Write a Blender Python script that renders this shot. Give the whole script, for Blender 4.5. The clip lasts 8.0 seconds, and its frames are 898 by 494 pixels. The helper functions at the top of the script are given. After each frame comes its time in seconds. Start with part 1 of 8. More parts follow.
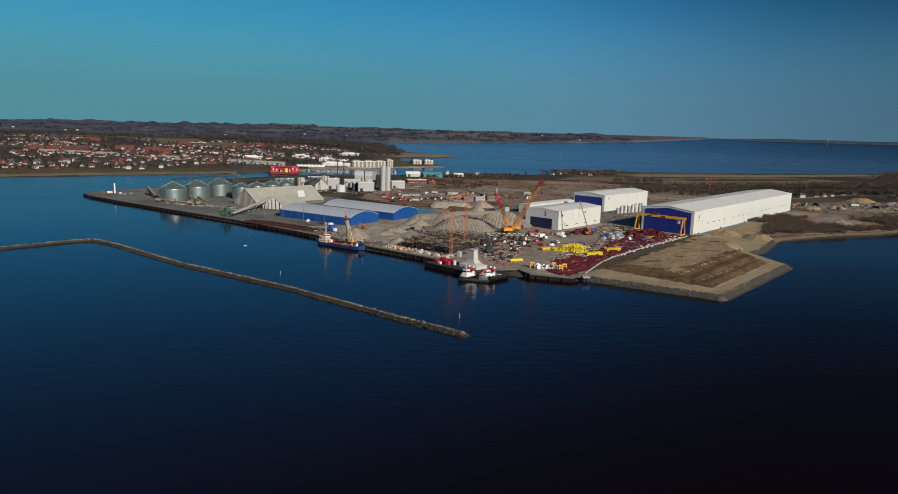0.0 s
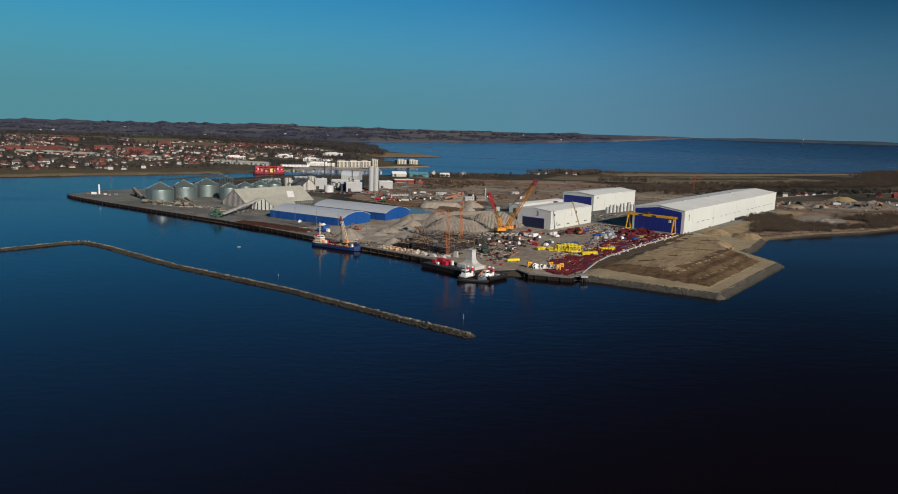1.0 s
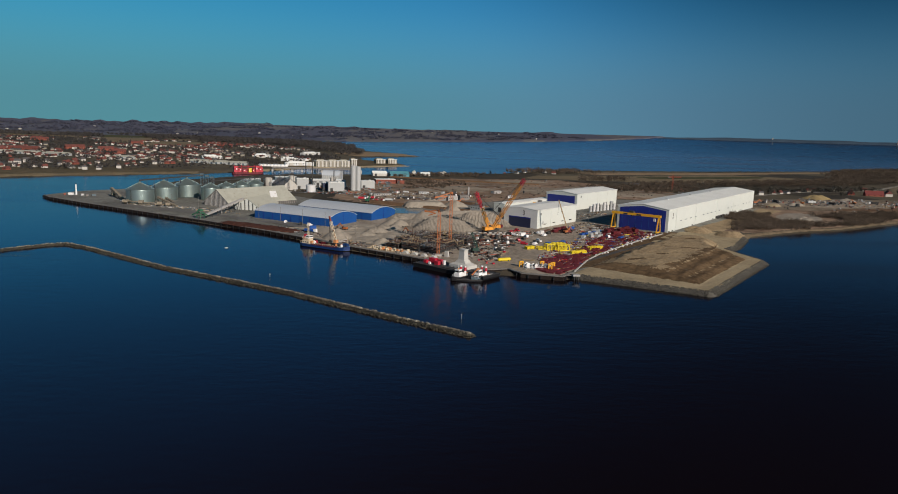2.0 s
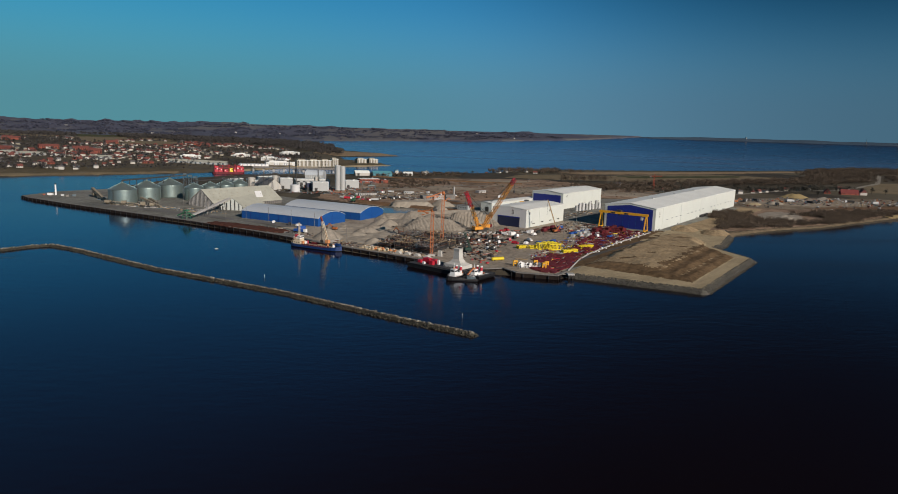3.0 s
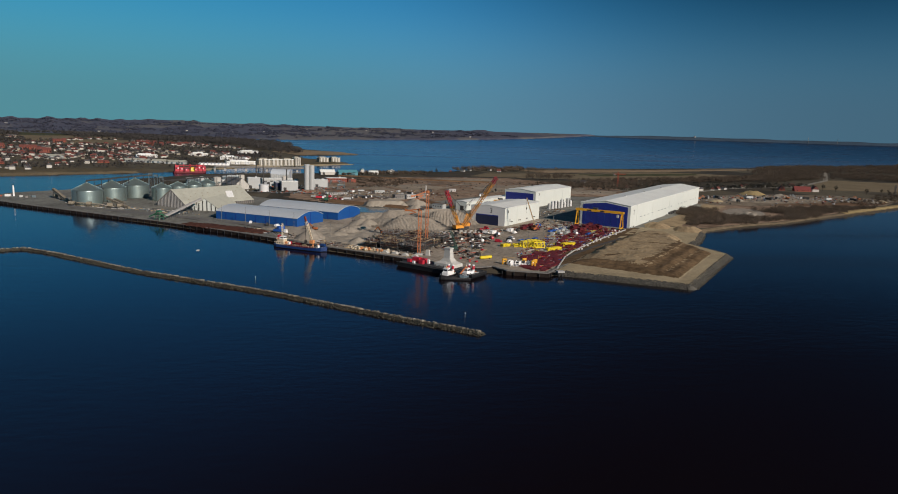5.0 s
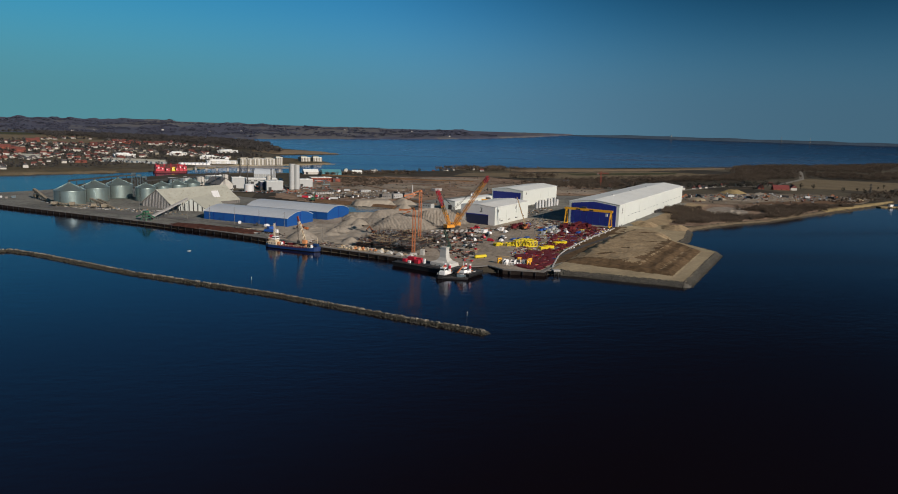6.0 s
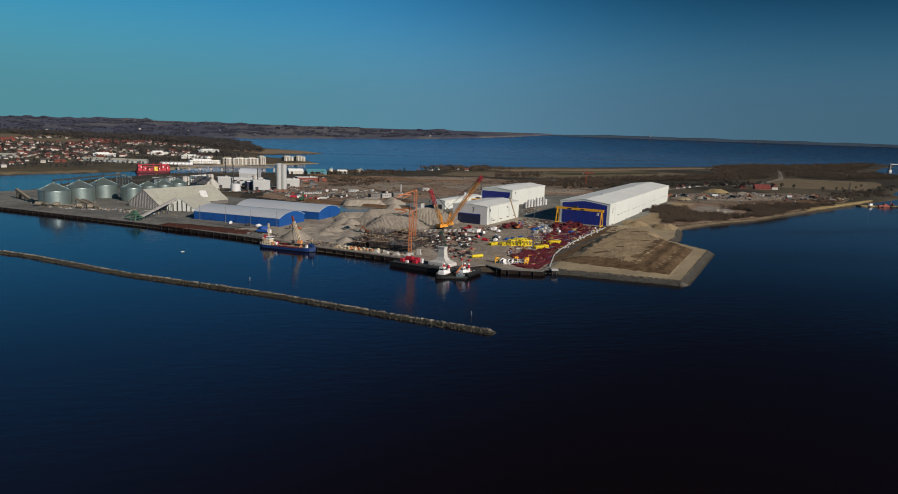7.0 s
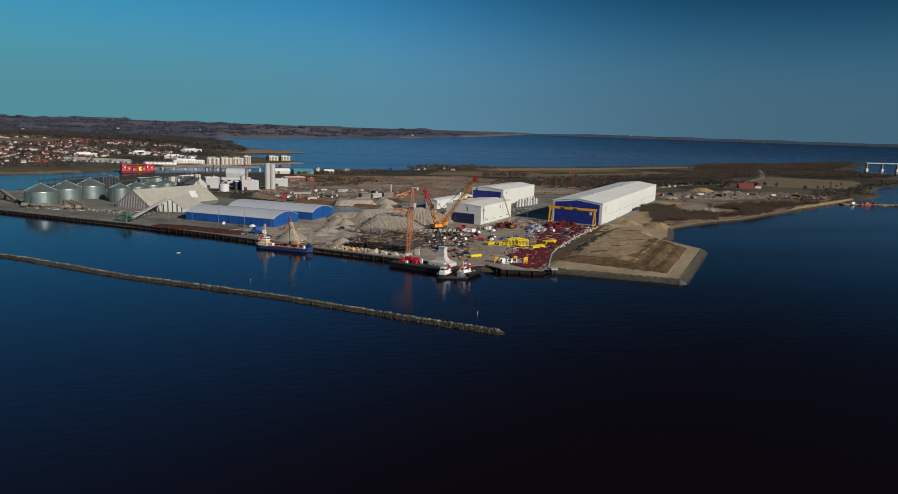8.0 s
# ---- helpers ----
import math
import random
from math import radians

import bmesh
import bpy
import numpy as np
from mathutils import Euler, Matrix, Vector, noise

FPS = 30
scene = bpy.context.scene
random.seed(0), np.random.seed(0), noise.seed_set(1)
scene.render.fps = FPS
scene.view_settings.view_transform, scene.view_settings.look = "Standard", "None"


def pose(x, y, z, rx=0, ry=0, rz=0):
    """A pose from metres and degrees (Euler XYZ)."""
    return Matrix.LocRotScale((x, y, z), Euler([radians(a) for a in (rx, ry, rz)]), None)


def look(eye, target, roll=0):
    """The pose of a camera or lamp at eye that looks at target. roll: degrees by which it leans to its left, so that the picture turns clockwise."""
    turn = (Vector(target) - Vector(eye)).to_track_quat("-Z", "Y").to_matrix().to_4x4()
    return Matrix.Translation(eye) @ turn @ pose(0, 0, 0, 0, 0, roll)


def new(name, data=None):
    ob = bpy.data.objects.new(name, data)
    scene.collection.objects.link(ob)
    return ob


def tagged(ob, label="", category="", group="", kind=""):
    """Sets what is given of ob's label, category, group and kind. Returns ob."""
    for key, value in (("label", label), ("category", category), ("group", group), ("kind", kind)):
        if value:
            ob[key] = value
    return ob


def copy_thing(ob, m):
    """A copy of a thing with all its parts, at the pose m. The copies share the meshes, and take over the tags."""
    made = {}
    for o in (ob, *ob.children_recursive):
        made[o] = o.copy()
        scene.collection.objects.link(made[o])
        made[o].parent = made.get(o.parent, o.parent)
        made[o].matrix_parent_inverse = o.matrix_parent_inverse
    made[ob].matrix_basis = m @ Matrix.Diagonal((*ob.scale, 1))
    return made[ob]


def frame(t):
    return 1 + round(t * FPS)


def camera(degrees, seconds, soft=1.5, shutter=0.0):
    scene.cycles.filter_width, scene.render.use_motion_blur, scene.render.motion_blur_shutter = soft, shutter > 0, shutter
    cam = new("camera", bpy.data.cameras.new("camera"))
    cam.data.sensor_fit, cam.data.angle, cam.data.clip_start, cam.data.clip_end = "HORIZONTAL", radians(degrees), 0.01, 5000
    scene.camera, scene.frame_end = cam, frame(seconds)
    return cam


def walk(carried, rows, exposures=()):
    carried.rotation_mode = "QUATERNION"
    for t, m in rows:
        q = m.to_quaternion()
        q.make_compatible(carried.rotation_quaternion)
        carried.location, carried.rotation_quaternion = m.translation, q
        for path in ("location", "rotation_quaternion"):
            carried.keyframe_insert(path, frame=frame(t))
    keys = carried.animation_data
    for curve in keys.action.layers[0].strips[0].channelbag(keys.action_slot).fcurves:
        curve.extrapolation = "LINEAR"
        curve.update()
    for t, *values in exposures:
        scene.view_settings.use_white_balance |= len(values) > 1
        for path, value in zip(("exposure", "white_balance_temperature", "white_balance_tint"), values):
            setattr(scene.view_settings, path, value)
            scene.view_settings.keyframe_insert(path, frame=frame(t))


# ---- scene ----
cam = camera(66.7, 8.0, soft=0.95)
PATH = [
    (0, (-5.319, 10.755, 86.548), (-5.304, 12.725, 86.201), 1.9),
    (0.5, (-10.674, 10.853, 86.678), (-10.633, 12.822, 86.331), 1.9),
    (1, (-16.083, 11.457, 86.541), (-16.01, 13.425, 86.195), 1.9),
    (1.5, (-21.371, 11.923, 86.496), (-21.26, 13.89, 86.15), 1.9),
    (3, (-37.211, 13.466, 86.117), (-36.997, 15.424, 85.772), 2.0),
    (3.5, (-42.882, 13.992, 86.055), (-42.633, 15.946, 85.71), 2.0),
    (4, (-48.299, 14.474, 85.87), (-48.017, 16.424, 85.525), 2.1),
    (4.5, (-53.751, 15.417, 85.791), (-53.436, 17.362, 85.446), 2.1),
    (6, (-69.966, 18.748, 85.239), (-69.554, 20.674, 84.895), 2.1),
    (6.5, (-75.303, 20.089, 84.969), (-74.861, 22.009, 84.625), 2.2),
    (7, (-80.867, 21.721, 84.757), (-80.396, 23.634, 84.414), 2.2),
    (7.5, (-86.423, 23.293, 84.7), (-85.924, 25.199, 84.357), 2.2),
    (8, (-91.886, 24.764, 84.735), (-91.361, 26.663, 84.392), 2.2),
]
EXPOSURE = [(0.0, 0.0, 6500.0, 10.0), (8.0, 0.0, 6500.0, 10.0)]
walk(cam, [(t, look(eye, target, roll)) for t, eye, target, roll in PATH], EXPOSURE)

# ---- light ----
SUN_AZ, SUN_EL = radians(147), radians(25)  # azimuth clockwise from +y
world = bpy.data.worlds.new("sky")
scene.world = world
world.use_nodes = True
wn, wl = world.node_tree.nodes, world.node_tree.links
sky = wn.new("ShaderNodeTexSky")
sky.sky_type = "NISHITA"
sky.sun_disc = False
sky.sun_elevation, sky.sun_rotation = SUN_EL, SUN_AZ
sky.altitude, sky.air_density, sky.dust_density, sky.ozone_density = 0.0, 0.8, 0.0, 5.0
wn["Background"].inputs["Strength"].default_value = 0.078
tone = wn.new("ShaderNodeMix")
tone.data_type, tone.blend_type = "RGBA", "MULTIPLY"
tone.inputs[0].default_value = 1.0
wl.new(sky.outputs["Color"], tone.inputs[6])
# the air thickens evenly towards the horizon
co = wn.new("ShaderNodeTexCoord")
sep = wn.new("ShaderNodeSeparateXYZ")
wl.new(co.outputs["Generated"], sep.inputs[0])
low = wn.new("ShaderNodeMapRange")
low.interpolation_type = "SMOOTHERSTEP"
low.inputs["From Min"].default_value, low.inputs["From Max"].default_value = 0.0, 0.22
low.inputs["To Min"].default_value, low.inputs["To Max"].default_value = 0.92, 0.0
wl.new(sep.outputs[2], low.inputs["Value"])
haze = wn.new("ShaderNodeMix")
haze.data_type = "RGBA"
wl.new(low.outputs[0], haze.inputs[0])
# skylight is deepest at a right angle to the sun, as through a polarising filter
away = wn.new("ShaderNodeVectorMath")
away.operation = "DOT_PRODUCT"
away.inputs[1].default_value = (math.sin(SUN_AZ) * math.cos(SUN_EL), math.cos(SUN_AZ) * math.cos(SUN_EL), math.sin(SUN_EL))
wl.new(co.outputs["Generated"], away.inputs[0])
square = wn.new("ShaderNodeMath")
square.operation = "POWER"
square.inputs[1].default_value = 2.0
size = wn.new("ShaderNodeMath")
size.operation = "ABSOLUTE"
wl.new(away.outputs["Value"], size.inputs[0])
wl.new(size.outputs[0], square.inputs[0])
# the filter bites most high up, least in the thick low air
bite = wn.new("ShaderNodeMapRange")
bite.interpolation_type = "SMOOTHSTEP"
bite.inputs["From Min"].default_value, bite.inputs["From Max"].default_value = 0.06, 0.28
bite.inputs["To Min"].default_value, bite.inputs["To Max"].default_value = 0.58, 0.16
wl.new(sep.outputs[2], bite.inputs["Value"])
deep = wn.new("ShaderNodeMapRange")
deep.interpolation_type = "SMOOTHSTEP"
deep.inputs["From Max"].default_value = 0.45
deep.inputs["To Max"].default_value = 0.98
wl.new(bite.outputs[0], deep.inputs["To Min"])
wl.new(square.outputs[0], deep.inputs["Value"])
# and turns the sky there from teal to a purer blue
hue = wn.new("ShaderNodeMapRange")
hue.interpolation_type = "SMOOTHSTEP"
hue.inputs["From Min"].default_value, hue.inputs["From Max"].default_value = 0.22, 0.78
wl.new(square.outputs[0], hue.inputs["Value"])
for part_, blue, teal in ((tone, (0.21, 0.75, 0.87, 1.0), (0.17, 0.79, 0.78, 1.0)), (haze, (1.3, 2.8, 4.3, 1.0), (1.12, 3.1, 3.95, 1.0))):
    mixed = wn.new("ShaderNodeMix")
    mixed.data_type = "RGBA"
    mixed.inputs[6].default_value, mixed.inputs[7].default_value = blue, teal
    wl.new(hue.outputs[0], mixed.inputs[0])
    wl.new(mixed.outputs[2], part_.inputs[7])
filtered = wn.new("ShaderNodeVectorMath")
filtered.operation = "SCALE"
wl.new(haze.outputs[2], filtered.inputs[0])
wl.new(deep.outputs[0], filtered.inputs["Scale"])
wl.new(tone.outputs[2], haze.inputs[6])
wl.new(filtered.outputs[0], wn["Background"].inputs["Color"])
sun = new("sun", bpy.data.lights.new("sun", "SUN"))
sun.data.energy, sun.data.angle, sun.data.color = 4.25, radians(0.53), (1.0, 0.87, 0.755)
sun.matrix_world = look((math.sin(SUN_AZ) * math.cos(SUN_EL), math.cos(SUN_AZ) * math.cos(SUN_EL), math.sin(SUN_EL)), (0, 0, 0))

# ---- materials ----
def node(nt, kind, **values):
    n = nt.nodes.new("ShaderNode" + kind)
    for k, v in values.items():
        n.inputs[k.replace("_", " ")].default_value = v
    return n


def mat(name, color, rough=0.7, metal=0.0, vary=0.25, scale=0.3, fine=4.0, bump=0.0, tint=None, random_piece=0.0, spec=0.5):
    """Painted, mineral or metal surface: broad stains of size 1/scale metres, fine grain of 1/fine metres."""
    m = bpy.data.materials.new(name)
    m.use_nodes = True
    nt = m.node_tree
    b = nt.nodes["Principled BSDF"]
    b.inputs["Roughness"].default_value, b.inputs["Metallic"].default_value = rough, metal
    b.inputs["Specular IOR Level"].default_value = spec
    co = nt.nodes.new("ShaderNodeTexCoord")
    big = node(nt, "TexNoise", Scale=scale, Detail=5.0, Roughness=0.65)
    small = node(nt, "TexNoise", Scale=fine, Detail=3.0, Roughness=0.7)
    for n in (big, small):
        nt.links.new(co.outputs["Object"], n.inputs["Vector"])
    add = nt.nodes.new("ShaderNodeMath")
    add.operation = "ADD"
    nt.links.new(big.outputs["Fac"], add.inputs[0])
    nt.links.new(small.outputs["Fac"], add.inputs[1])
    ramp = nt.nodes.new("ShaderNodeValToRGB")
    dark = tint if tint else [c * (1 - vary) for c in color]
    ramp.color_ramp.elements[0].color = (*dark, 1)
    ramp.color_ramp.elements[1].color = (*[min(1, c * (1 + vary * 0.5)) for c in color], 1)
    ramp.color_ramp.elements[0].position, ramp.color_ramp.elements[1].position = 0.36, 0.64
    half = nt.nodes.new("ShaderNodeMath")
    half.operation = "MULTIPLY"
    half.inputs[1].default_value = 0.5
    nt.links.new(add.outputs[0], half.inputs[0])
    nt.links.new(half.outputs[0], ramp.inputs["Fac"])
    out = ramp.outputs["Color"]
    if random_piece:
        isl = nt.nodes.new("ShaderNodeNewGeometry")
        mul = node(nt, "HueSaturation")
        sc = nt.nodes.new("ShaderNodeMath")
        sc.operation = "MULTIPLY_ADD"
        sc.inputs[1].default_value, sc.inputs[2].default_value = random_piece * 2, 1 - random_piece
        nt.links.new(isl.outputs["Random Per Island"], sc.inputs[0])
        nt.links.new(sc.outputs[0], mul.inputs["Value"])
        nt.links.new(out, mul.inputs["Color"])
        out = mul.outputs["Color"]
    nt.links.new(out, b.inputs["Base Color"])
    if bump:
        bp = node(nt, "Bump", Strength=0.6, Distance=bump)
        nt.links.new(add.outputs[0], bp.inputs["Height"])
        nt.links.new(bp.outputs["Normal"], b.inputs["Normal"])
    return m


def water_material():
    m = bpy.data.materials.new("sea_water")
    m.use_nodes = True
    nt = m.node_tree
    nt.nodes.remove(nt.nodes["Principled BSDF"])
    body = node(nt, "BsdfDiffuse", Color=(0.0062, 0.0034, 0.0036, 1))
    gloss = node(nt, "BsdfAnisotropic", Color=(0.68, 0.735, 0.86, 1))
    fres = node(nt, "Fresnel", IOR=1.33)
    join = nt.nodes.new("ShaderNodeMixShader")
    nt.links.new(fres.outputs[0], join.inputs[0])
    nt.links.new(body.outputs[0], join.inputs[1])
    nt.links.new(gloss.outputs[0], join.inputs[2])
    nt.links.new(join.outputs[0], nt.nodes["Material Output"].inputs["Surface"])
    co = nt.nodes.new("ShaderNodeTexCoord")
    mp = node(nt, "Mapping", Rotation=(0, 0, 0.5), Scale=(0.6, 1.6, 1.0))
    nt.links.new(co.outputs["Object"], mp.inputs["Vector"])
    w = node(nt, "TexNoise", Scale=0.16, Detail=6.0, Roughness=0.6)
    patch = node(nt, "TexNoise", Scale=0.006, Detail=3.0, Roughness=0.55)
    nt.links.new(mp.outputs[0], w.inputs["Vector"])
    nt.links.new(mp.outputs[0], patch.inputs["Vector"])
    ramp = nt.nodes.new("ShaderNodeMapRange")
    ramp.inputs["From Min"].default_value, ramp.inputs["From Max"].default_value = 0.35, 0.65
    ramp.inputs["To Min"].default_value, ramp.inputs["To Max"].default_value = 0.12, 0.46
    nt.links.new(patch.outputs["Fac"], ramp.inputs["Value"])
    # sheltered water in the harbour is smoother than the open fjord
    sep = nt.nodes.new("ShaderNodeSeparateXYZ")
    nt.links.new(co.outputs["Object"], sep.inputs[0])
    open_sea = nt.nodes.new("ShaderNodeMapRange")
    open_sea.inputs["From Min"].default_value, open_sea.inputs["From Max"].default_value = 700.0, 1500.0
    open_sea.inputs["To Min"].default_value, open_sea.inputs["To Max"].default_value = 0.09, 0.15
    nt.links.new(sep.outputs[1], open_sea.inputs["Value"])
    # wind streaks roughen the open water
    wide = node(nt, "Mapping", Rotation=(0, 0, 0.25), Scale=(0.0012, 0.009, 1.0))
    nt.links.new(co.outputs["Object"], wide.inputs["Vector"])
    gust = node(nt, "TexNoise", Scale=1.0, Detail=5.0, Roughness=0.6)
    nt.links.new(wide.outputs[0], gust.inputs["Vector"])
    calm = nt.nodes.new("ShaderNodeMapRange")
    calm.inputs["From Min"].default_value, calm.inputs["From Max"].default_value = 0.5, 0.72
    calm.inputs["To Min"].default_value, calm.inputs["To Max"].default_value = 0.0, 0.22
    nt.links.new(gust.outputs["Fac"], calm.inputs["Value"])
    add = nt.nodes.new("ShaderNodeMath")
    add.operation = "ADD"
    nt.links.new(open_sea.outputs[0], add.inputs[0])
    nt.links.new(calm.outputs[0], add.inputs[1])
    nt.links.new(add.outputs[0], gloss.inputs["Roughness"])
    bp = node(nt, "Bump", Strength=0.3, Distance=0.35)
    nt.links.new(ramp.outputs[0], bp.inputs["Strength"])
    nt.links.new(w.outputs["Fac"], bp.inputs["Height"])
    for n in (body, gloss, fres):
        nt.links.new(bp.outputs["Normal"], n.inputs["Normal"])
    return m


def land_material(name, colors, cell=0.006, rough=0.95, bump=0.3):
    """Fields and rough ground: cells of differing cover, broken by noise."""
    m = bpy.data.materials.new(name)
    m.use_nodes = True
    nt = m.node_tree
    b = nt.nodes["Principled BSDF"]
    b.inputs["Roughness"].default_value, b.inputs["Specular IOR Level"].default_value = rough, 0.15
    co = nt.nodes.new("ShaderNodeTexCoord")
    mp = node(nt, "Mapping", Rotation=(0, 0, 0.6), Scale=(1.0, 0.6, 0.0))
    nt.links.new(co.outputs["Object"], mp.inputs["Vector"])
    v = nt.nodes.new("ShaderNodeTexVoronoi")
    v.inputs["Scale"].default_value = cell
    nt.links.new(mp.outputs[0], v.inputs["Vector"])
    n = node(nt, "TexNoise", Scale=cell * 5, Detail=8.0, Roughness=0.7)
    nt.links.new(mp.outputs[0], n.inputs["Vector"])
    mix = nt.nodes.new("ShaderNodeMix")
    mix.inputs[0].default_value = 0.5
    sep = nt.nodes.new("ShaderNodeSeparateColor")
    nt.links.new(v.outputs["Color"], sep.inputs[0])
    nt.links.new(sep.outputs[0], mix.inputs[2])
    nt.links.new(n.outputs["Fac"], mix.inputs[3])
    ramp = nt.nodes.new("ShaderNodeValToRGB")
    ramp.color_ramp.interpolation = "LINEAR"
    els = ramp.color_ramp.elements
    while len(els) < len(colors):
        els.new(0.5)
    for i, c in enumerate(colors):
        els[i].position = 0.25 + 0.5 * i / (len(colors) - 1)
        els[i].color = (*c, 1)
    nt.links.new(mix.outputs[0], ramp.inputs["Fac"])
    nt.links.new(ramp.outputs["Color"], b.inputs["Base Color"])
    bp = node(nt, "Bump", Strength=0.5, Distance=bump)
    nt.links.new(n.outputs["Fac"], bp.inputs["Height"])
    nt.links.new(bp.outputs["Normal"], b.inputs["Normal"])
    return m


WATER = water_material()
LAND = land_material("winter_land", [(0.042, 0.037, 0.028), (0.07, 0.059, 0.042), (0.112, 0.096, 0.064), (0.052, 0.045, 0.032), (0.09, 0.076, 0.052)])
ASPHALT = mat("yard_paving", (0.205, 0.203, 0.176), 0.9, vary=0.55, scale=0.025, fine=0.3, spec=0.2)
QUAY_STEEL = mat("rusty_sheet_piling", (0.024, 0.018, 0.015), 0.85, vary=0.55, scale=0.3, fine=2, spec=0.15)
CONCRETE = mat("pale_concrete", (0.42, 0.41, 0.39), 0.85, vary=0.25, scale=0.2, fine=2)
CONCRETE_DARK = mat("weathered_concrete", (0.2, 0.19, 0.175), 0.9, vary=0.4, scale=0.15, fine=1.5)
ROCK = mat("breakwater_rock", (0.1, 0.085, 0.06), 0.9, vary=0.5, scale=0.4, fine=2, random_piece=0.6)
ROCK_GREY = mat("revetment_rock", (0.072, 0.067, 0.055), 0.9, vary=0.4, scale=0.4, fine=2, random_piece=0.55)
DIRT = mat("dry_earth", (0.142, 0.095, 0.053), 0.95, vary=0.55, scale=0.03, fine=0.3, bump=0.4, spec=0.1)
SAND = mat("dry_sand", (0.38, 0.31, 0.195), 0.95, vary=0.35, scale=0.05, fine=0.5, bump=0.3, spec=0.1)
GRAVEL = mat("pale_gravel", (0.31, 0.275, 0.225), 0.95, vary=0.3, scale=0.06, fine=0.6, bump=0.4, spec=0.1)
WHITE = mat("white_cladding", (0.63, 0.66, 0.61), 0.55, vary=0.07, scale=0.05, fine=1)
GREY_CLAD = mat("grey_cladding", (0.42, 0.435, 0.425), 0.55, vary=0.1, scale=0.05, fine=1)
ROOF_GREY = mat("grey_roof_sheet", (0.8, 0.82, 0.77), 0.6, vary=0.12, scale=0.04, fine=0.8)
BLUE = mat("blue_cladding", (0.008, 0.08, 0.3), 0.5, vary=0.15, scale=0.05, fine=1)
BLUE_DEEP = mat("deep_blue_door", (0.012, 0.025, 0.22), 0.5, vary=0.15, scale=0.05, fine=1)
BLUE_ROOF = mat("pale_blue_roof", (0.5, 0.54, 0.57), 0.5, vary=0.12, scale=0.04, fine=0.8)
GALV = mat("galvanised_steel", (0.32, 0.4, 0.38), 0.4, metal=0.75, vary=0.15, scale=0.15, fine=1.5)
ROOF_PALE = mat("pale_fibre_roof", (0.42, 0.42, 0.35), 0.85, vary=0.2, scale=0.1, fine=1)
DARK = mat("dark_opening", (0.015, 0.016, 0.018), 0.7, vary=0.3, spec=0.2)
YELLOW = mat("yellow_paint", (0.72, 0.56, 0.02), 0.45, vary=0.15)
GANTRY = mat("gantry_yellow", (0.75, 0.38, 0.02), 0.45, vary=0.12)
ORANGE = mat("crane_orange", (0.43, 0.14, 0.045), 0.5, vary=0.15)
RED = mat("red_paint", (0.48, 0.02, 0.04), 0.45, vary=0.15)
OXIDE = mat("red_oxide_primer", (0.14, 0.012, 0.018), 0.7, vary=0.35, scale=0.2)
RUST = mat("rust_brown", (0.1, 0.042, 0.028), 0.9, vary=0.4)
ORE = mat("dark_ore", (0.085, 0.038, 0.028), 0.95, vary=0.35, scale=0.15, fine=1.0, bump=0.2, spec=0.1)
STEEL = mat("dark_steel", (0.055, 0.054, 0.053), 0.65, vary=0.45, spec=0.3)
GLASS = mat("dark_window_glass", (0.02, 0.025, 0.03), 0.1, vary=0.1)
DIRT_TOP = mat("tan_earth", (0.34, 0.26, 0.155), 0.95, vary=0.42, scale=0.07, fine=0.6, bump=0.2, spec=0.1, tint=(0.2, 0.148, 0.09))
BRICK_RED = mat("red_brick", (0.25, 0.07, 0.045), 0.85, vary=0.3, scale=0.3, fine=3)
ROOF_RED = mat("red_tile_roof", (0.145, 0.046, 0.036), 0.8, vary=0.3, scale=0.3, fine=2, random_piece=0.3)
ROOF_FARM = mat("bright_red_tile_roof", (0.165, 0.03, 0.026), 0.8, vary=0.25, scale=0.3, fine=2)
ROOF_DARK = mat("dark_slate_roof", (0.09, 0.085, 0.085), 0.8, vary=0.3, scale=0.3, fine=2, random_piece=0.3)
PLASTER = mat("white_plaster", (0.52, 0.5, 0.45), 0.85, vary=0.12, scale=0.2, fine=2)
PLASTER_CREAM = mat("cream_plaster", (0.3, 0.275, 0.215), 0.85, vary=0.12, scale=0.2, fine=2)
TWIGS = mat("bare_winter_twigs", (0.064, 0.062, 0.052), 0.95, vary=0.4, scale=0.01, fine=0.2, random_piece=0.4, spec=0.1)
TWIGS_RED = mat("reddish_scrub", (0.115, 0.09, 0.068), 0.95, vary=0.4, scale=0.02, fine=0.3, random_piece=0.28, spec=0.1)
SAND_PALE = mat("pale_sand", (0.35, 0.31, 0.25), 0.95, vary=0.2, scale=0.05, fine=0.5, bump=0.3, spec=0.1)
STEEL_BLUE = mat("blue_grey_steel", (0.09, 0.13, 0.15), 0.6, vary=0.25)
BARK = mat("grey_bark", (0.06, 0.05, 0.04), 0.95, vary=0.3)
GREEN_DARK = mat("dark_green_paint", (0.016, 0.05, 0.035), 0.5, vary=0.2)
GREEN = mat("green_machine_paint", (0.03, 0.14, 0.07), 0.5, vary=0.2)
SHIP_BLUE = mat("ship_blue_paint", (0.009, 0.035, 0.13), 0.4, vary=0.2)
CREAM = mat("ship_cream_paint", (0.66, 0.56, 0.4), 0.5, vary=0.15)
